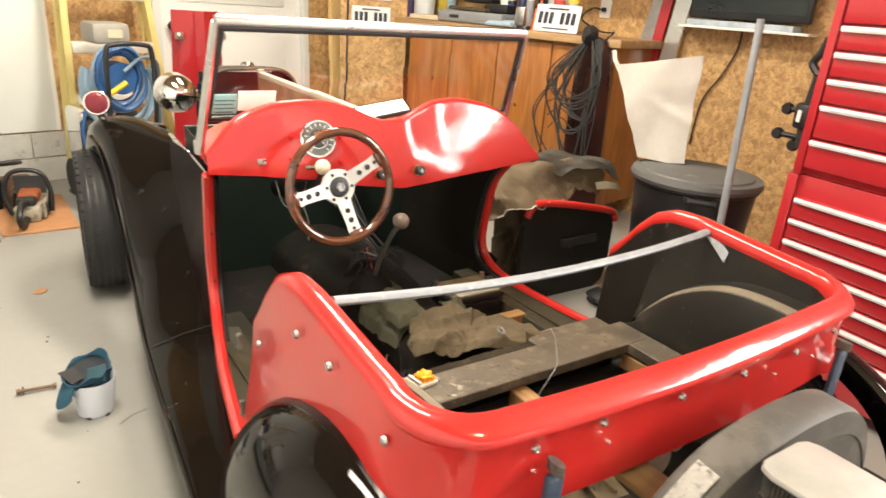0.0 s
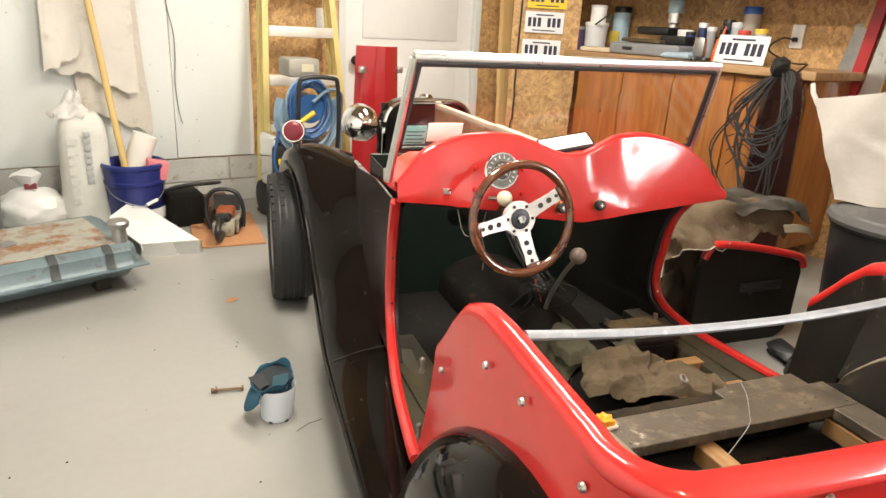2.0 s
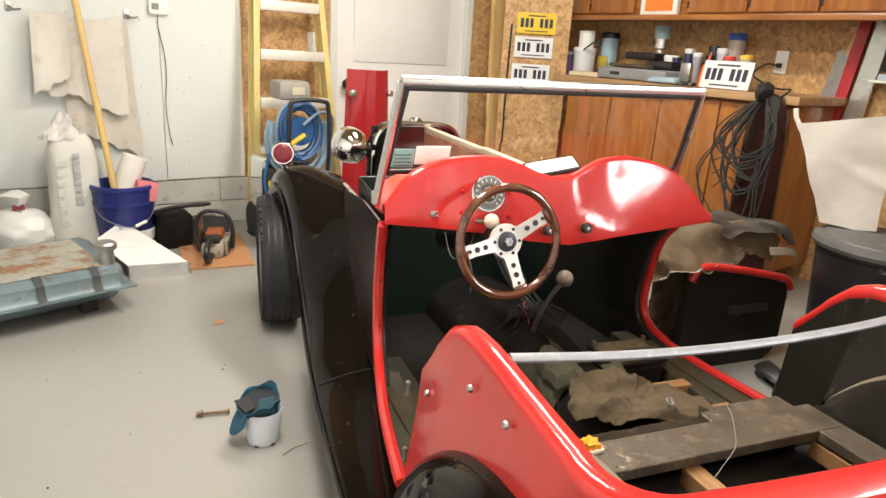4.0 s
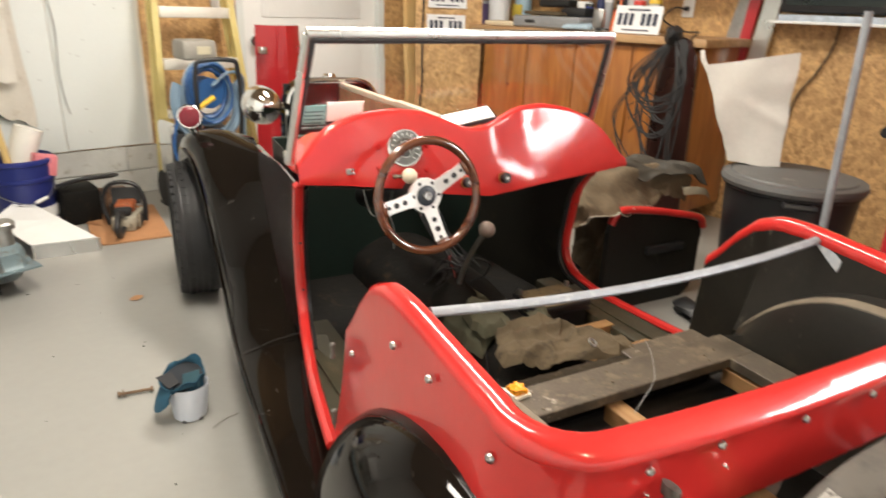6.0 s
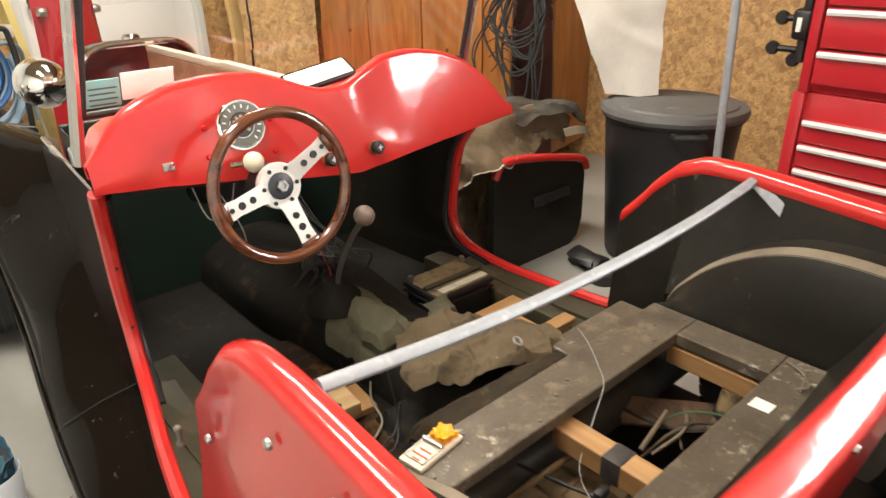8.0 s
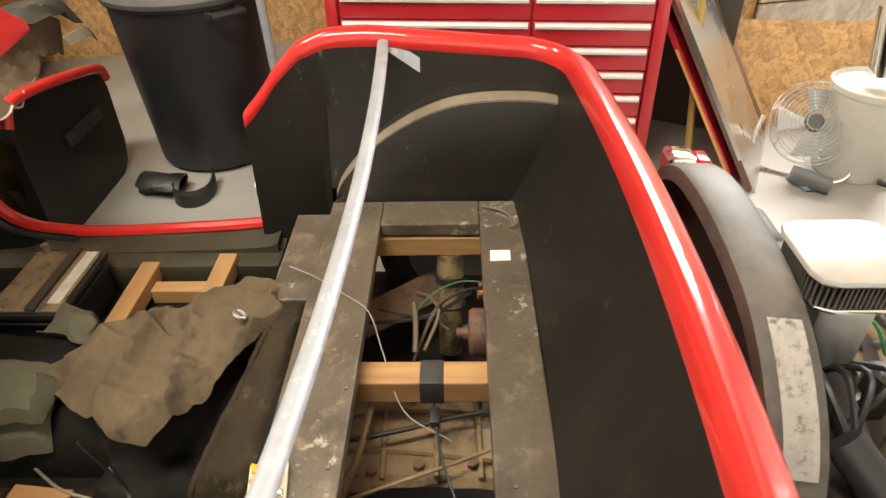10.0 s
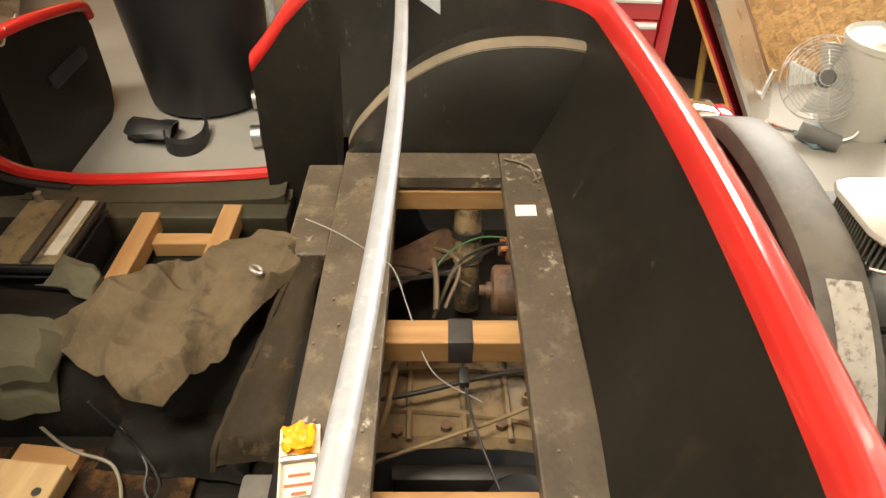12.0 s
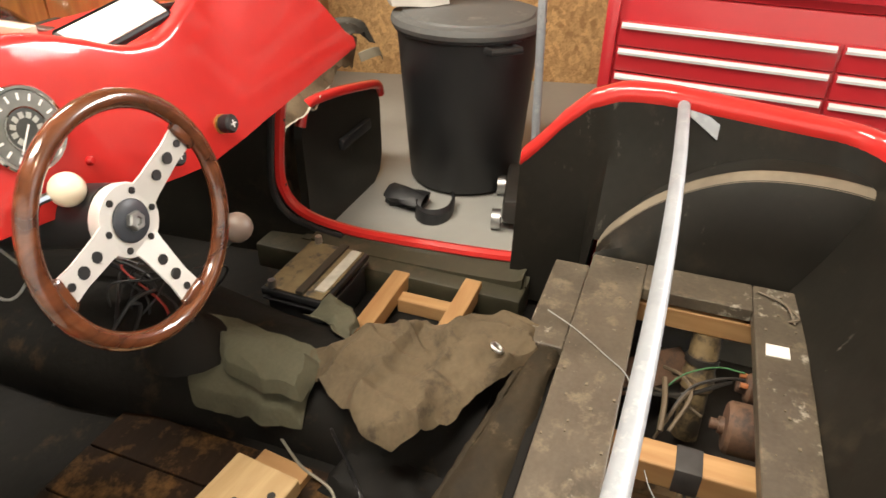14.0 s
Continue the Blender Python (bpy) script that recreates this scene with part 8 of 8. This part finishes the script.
# cap, bolt, leaf and specks on the floor
cap = thing("cap_in_cup", "teal cloth cap stuffed into a white plastic cup", "cap", pose(-0.908, 0.30, 0))
cupm = mat("blue_white_plastic", (0.66, 0.70, 0.78), 0.4, vary=0.04)
part("cup", lathe([(0.044, 0), (0.049, 0.004), (0.062, 0.112), (0.060, 0.116), (0.056, 0.11), (0.04, 0.01), (0, 0.01)], 32), cupm, cap, "white plastic cup")
for a in (-60, -120, 150, 30):
    part("notch", box(0.044, 0.052, -0.006, 0.006, 0.0, 0.008, 0.001), mat("cup_notch", (0.08, 0.08, 0.09), 0.6), cap, m=pose(0, 0, 0, 0, 0, a))
TEALC = mat("teal_cotton", (0.016, 0.075, 0.125), 0.85, vary=0.35, scale=20, fine=150, bump=0.4)
cm = pose(-0.006, 0.006, 0.115, 8, -12, 20)
rows = []
for k in range(13):
    f = k / 12
    row = []
    for a in [2 * math.pi * j / 40 for j in range(40)]:
        q = Vector((math.cos(a) * 1.9, math.sin(a) * 1.9, f * 2))
        d = 1 + 0.13 * noise.noise(q) + 0.06 * noise.noise(q * 2.7)
        r = 0.054 + 0.014 * f
        row.append(cm @ Vector((r * d * math.cos(a), r * 0.92 * d * math.sin(a), -0.025 + f * (0.062 + 0.03 * noise.noise(q * 0.8 + Vector((3, 0, 0)))))))
    rows.append(row)
part("crown", sheet(rows, closed=True, thick=0.003), TEALC, cap, "teal cloth crown of the cap, open side up")
part("lining", rough_up(lathe([(0.062, 0.025), (0.045, 0.005), (0.02, -0.01), (0, -0.01)], 28, cm), 0.012, 16), mat("black_lining", (0.012, 0.016, 0.022), 0.8), cap, "black lining")
rows = []
for k in range(15):
    u = k / 14
    row = []
    for j in range(21):
        v = j / 20
        a = radians(122 + 100 * v)
        reach = math.sin(math.pi * (0.12 + 0.76 * v)) ** 0.6
        r = 0.060 + 0.042 * u * reach + 0.006 * math.sin(u * 3)
        row.append((r * math.cos(a), r * math.sin(a), 0.128 - 0.085 * u ** 1.15 * reach + 0.004 * math.sin(v * 7)))
    rows.append(row)
part("peak", sheet(rows, thick=0.004), TEALC, cap, "bent teal cap peak hanging over the cup")
part("fold", sheet([[(-0.02, -0.05, 0.125), (0.03, -0.05, 0.122)], [(-0.012, -0.035, 0.165), (0.035, -0.03, 0.168)]], thick=0.004), mat("pale_teal_cotton", (0.05, 0.12, 0.15), 0.85), cap, "pale turned-up fold")
part("flap", sheet([[(-0.085, 0.0, 0.150), (-0.055, -0.045, 0.128)], [(-0.04, 0.012, 0.152), (-0.025, -0.032, 0.135)]], thick=0.004), mat("black_band", (0.02, 0.02, 0.022), 0.8), cap, "black inner band")
bolt = thing("steel_bolt", "rusty steel bolt with a nut lying on the floor", "bolt", pose(-1.055, 0.486, 0.011, 0, 0, -4))
RUST = mat("rusty_steel", (0.16, 0.10, 0.06), 0.6, 0.4, vary=0.4, scale=40)
part("shank", tube([(-0.05, 0, 0), (0.05, 0, 0)], 0.005, 10), RUST, bolt)
part("head", lathe([(0.010, -0.004), (0.010, 0.004), (0, 0.005)], 6, pose(0.052, 0, 0, 0, 90, 0)), RUST, bolt)
part("nut", lathe([(0.010, -0.005), (0.010, 0.005), (0, 0.005)], 6, pose(-0.045, 0, 0, 0, 90, 0)), RUST, bolt)
part("washer", lathe([(0.013, -0.001), (0.013, 0.001), (0, 0.001)], 14, pose(-0.032, 0, 0.002, 0, 84, 0)), RUST, bolt)
leaf = thing("dry_leaf", "dry orange leaf on the floor", "leaf", pose(-0.995, 1.27, 0.001, 0, 0, 30))
part("blade", rough_up(sheet([[(-0.03, 0, 0.002), (-0.028, 0.004, 0.003)], [(-0.01, -0.02, 0.004), (-0.01, 0.02, 0.003)], [(0.015, -0.018, 0.003), (0.015, 0.018, 0.006)], [(0.033, -0.001, 0.004), (0.033, 0.003, 0.004)]], thick=0.001), 0.002, 40), mat("dry_leaf_brown", (0.50, 0.26, 0.12), 0.7), leaf)
sp = bmesh.new()
for k in range(34):
    x, y, s = random.uniform(-2.0, -0.85), random.uniform(-0.9, 1.6), random.uniform(0.001, 0.0032)
    box(x - s, x + s * random.uniform(0.5, 2), y - s, y + s, 0.0, s * 0.7, 0, bm=sp)
tagged(part("floor_grit", sp, PANF, None), "grit and crumbs on the painted floor", "grit", kind="stuff")
twig = thing("thin_twig", "thin dry twig on the floor", "twig", pose(-0.82, 0.21, 0.004))
part("twig", tube(smoothed([(-0.04, -0.02, 0), (0.0, 0.01, 0.002), (0.03, 0.02, 0), (0.045, 0.03, 0)], 5), 0.0010, 5), mat("dry_twig", (0.10, 0.07, 0.045), 0.8), twig)

# coats, hooks, thermostat, sink on the white wall
coats = room_thing("hanging_cloths", "pale grey work cloths hung on hooks on the wall", "cloth")


def hang(x0, x1, z1, low_left, low_right, y, seed, material, name, slant=0.0):
    """A cloth hung from its top edge, with slack irregular folds and an uneven hem."""
    rows = []
    for k in range(31):
        f = k / 30
        row = []
        for j in range(37):
            u = j / 36
            q = Vector((u * 2.2 + 0.7 * f, f * 1.3, seed))
            low = low_left + (low_right - low_left) * u + 0.04 * noise.noise(Vector((u * 4, 0, seed))) + 0.012 * noise.noise(Vector((u * 15, 0, seed)))
            out = 0.016 * (0.35 + 0.65 * f) * (1 + 1.1 * noise.noise(q) + 0.8 * ridge(Vector((u * 1.6 + 0.5 * f, f * 0.35, 0.0)), seed))
            row.append((x0 + (x1 - x0) * u + slant * f + 0.03 * noise.noise(Vector((u * 3, f * 2, seed))) * f, y - 0.010 - max(0, out), z1 + (low - z1) * f - 0.03 * math.sin(u * math.pi) * (1 - f)))
        rows.append(row)
    return part(name, sheet(rows, thick=0.003), material, coats)


CLW = mat("grey_white_cotton", (0.66, 0.63, 0.57), 0.9, vary=0.10, scale=5, fine=120, bump=0.2, dirt=(0.55, 0.50, 0.42), dirt_at=0.6)
CLB = mat("beige_towel", (0.60, 0.56, 0.49), 0.9, vary=0.12, scale=7, bump=0.3, dirt=(0.5, 0.44, 0.36), dirt_at=0.6)
hang(-1.10, -0.76, 1.17, 0.60, 0.44, WF - 0.014, 1.0, CLB, "long_cloth", 0.03)
hang(-1.19, -0.79, 1.18, 0.80, 0.67, WF - 0.05, 4.0, CLW, "cloth")
hang(-1.20, -1.04, 1.19, 0.78, 0.86, WF - 0.085, 8.0, CLW, "towel", -0.02)
for x in (-1.28, -0.755):
    hk = part("hook", tube(smoothed([(x, WF - 0.013, 1.19), (x + 0.02, WF - 0.05, 1.175), (x + 0.05, WF - 0.06, 1.18)], 4), 0.006, 6), STEEL, coats, "small metal wall hook")
    part("hook_plate", box(x - 0.015, x + 0.015, WF - 0.016, WF - 0.0125, 1.165, 1.215, 0.003), STEEL, hk)
thermo = room_thing("thermostat", "white wall thermostat with a dangling wire", "thermostat")
part("case", box(-0.645, -0.545, WF - 0.04, WF - 0.0135, 1.20, 1.275, 0.006, 3), WHITEPL, thermo)
part("display", box(-0.632, -0.595, WF - 0.0415, WF - 0.0395, 1.225, 1.258, 0), mat("grey_display", (0.20, 0.24, 0.20), 0.3), thermo)
part("wire", tube(smoothed([(-0.60, WF - 0.018, 1.20), (-0.60, WF - 0.02, 1.13), (-0.575, WF - 0.02, 0.98), (-0.575, WF - 0.02, 0.85), (-0.585, WF - 0.02, 0.72), (-0.575, WF - 0.02, 0.56), (-0.56, WF - 0.02, 0.49)], 6), 0.0022, 6), mat("dark_wire", (0.10, 0.095, 0.09), 0.6), thermo)
sw = room_thing("light_switch", "white light switch on the strand board", "switch")
part("cover", box(0.27, 0.335, WF - 0.008, WF - 0.001, 1.05, 1.165, 0.003), WHITEPL, sw)
part("toggle", box(0.298, 0.308, WF - 0.016, WF - 0.008, 1.10, 1.118, 0.002), PAPER, sw)
sink = room_thing("utility_sink", "white plastic utility sink on grey legs", "sink", -1.72, 2.30, 0)
part("basin", box(-0.28, 0.26, -0.28, 0.28, 0.52, 0.84, 0.03, 3), WHITEPL, sink)
part("rim", box(-0.30, 0.28, -0.30, 0.30, 0.82, 0.855, 0.012, 2), WHITEPL, sink)
for x, y in ((-0.24, -0.24), (0.22, -0.24), (-0.24, 0.24), (0.22, 0.24)):
    part("leg", tube([(x, y, 0), (x, y, 0.53)], 0.018, 8), STEEL, sink)
soap = room_thing("soap_bottle", "small amber bottle on the sink rim", "bottle", -1.50, 2.12, 0.857)
part("bottle", lathe([(0.028, 0), (0.03, 0.005), (0.03, 0.08), (0.012, 0.10), (0.012, 0.115), (0, 0.115)], 18), mat("amber_bottle", (0.12, 0.03, 0.02), 0.2), soap)
bin2 = room_thing("green_bin", "dark green plastic bin beside the sink", "bin", -1.60, 2.28, 0)
part("bin", lathe([(0.10, 0), (0.12, 0.26), (0.125, 0.265), (0.12, 0.27), (0.1, 0.02), (0, 0.02)], 24), mat("green_plastic", (0.01, 0.09, 0.06), 0.4), bin2)

# ceiling lamps; the two tube fittings are added at invented places
for x, y in ((0.35, 0.9), (-0.9, 0.1)):
    lampf = room_thing("added_tube_lamp", "added white tube lamp fitting on the unseen ceiling", "lamp", x, y, 0)
    part("tray", box(-0.15, 0.15, -0.62, 0.62, CEIL - 0.065, CEIL - 0.001, 0.008), WHITEPL, lampf)
lampf = room_thing("ceiling_lamp", "bare warm bulb in a white ceiling holder", "lamp", -0.95, -2.0, 0)
part("holder", lathe([(0.06, CEIL - 0.001), (0.055, CEIL - 0.03), (0.03, CEIL - 0.05), (0, CEIL - 0.05)], 20), WHITEPL, lampf)
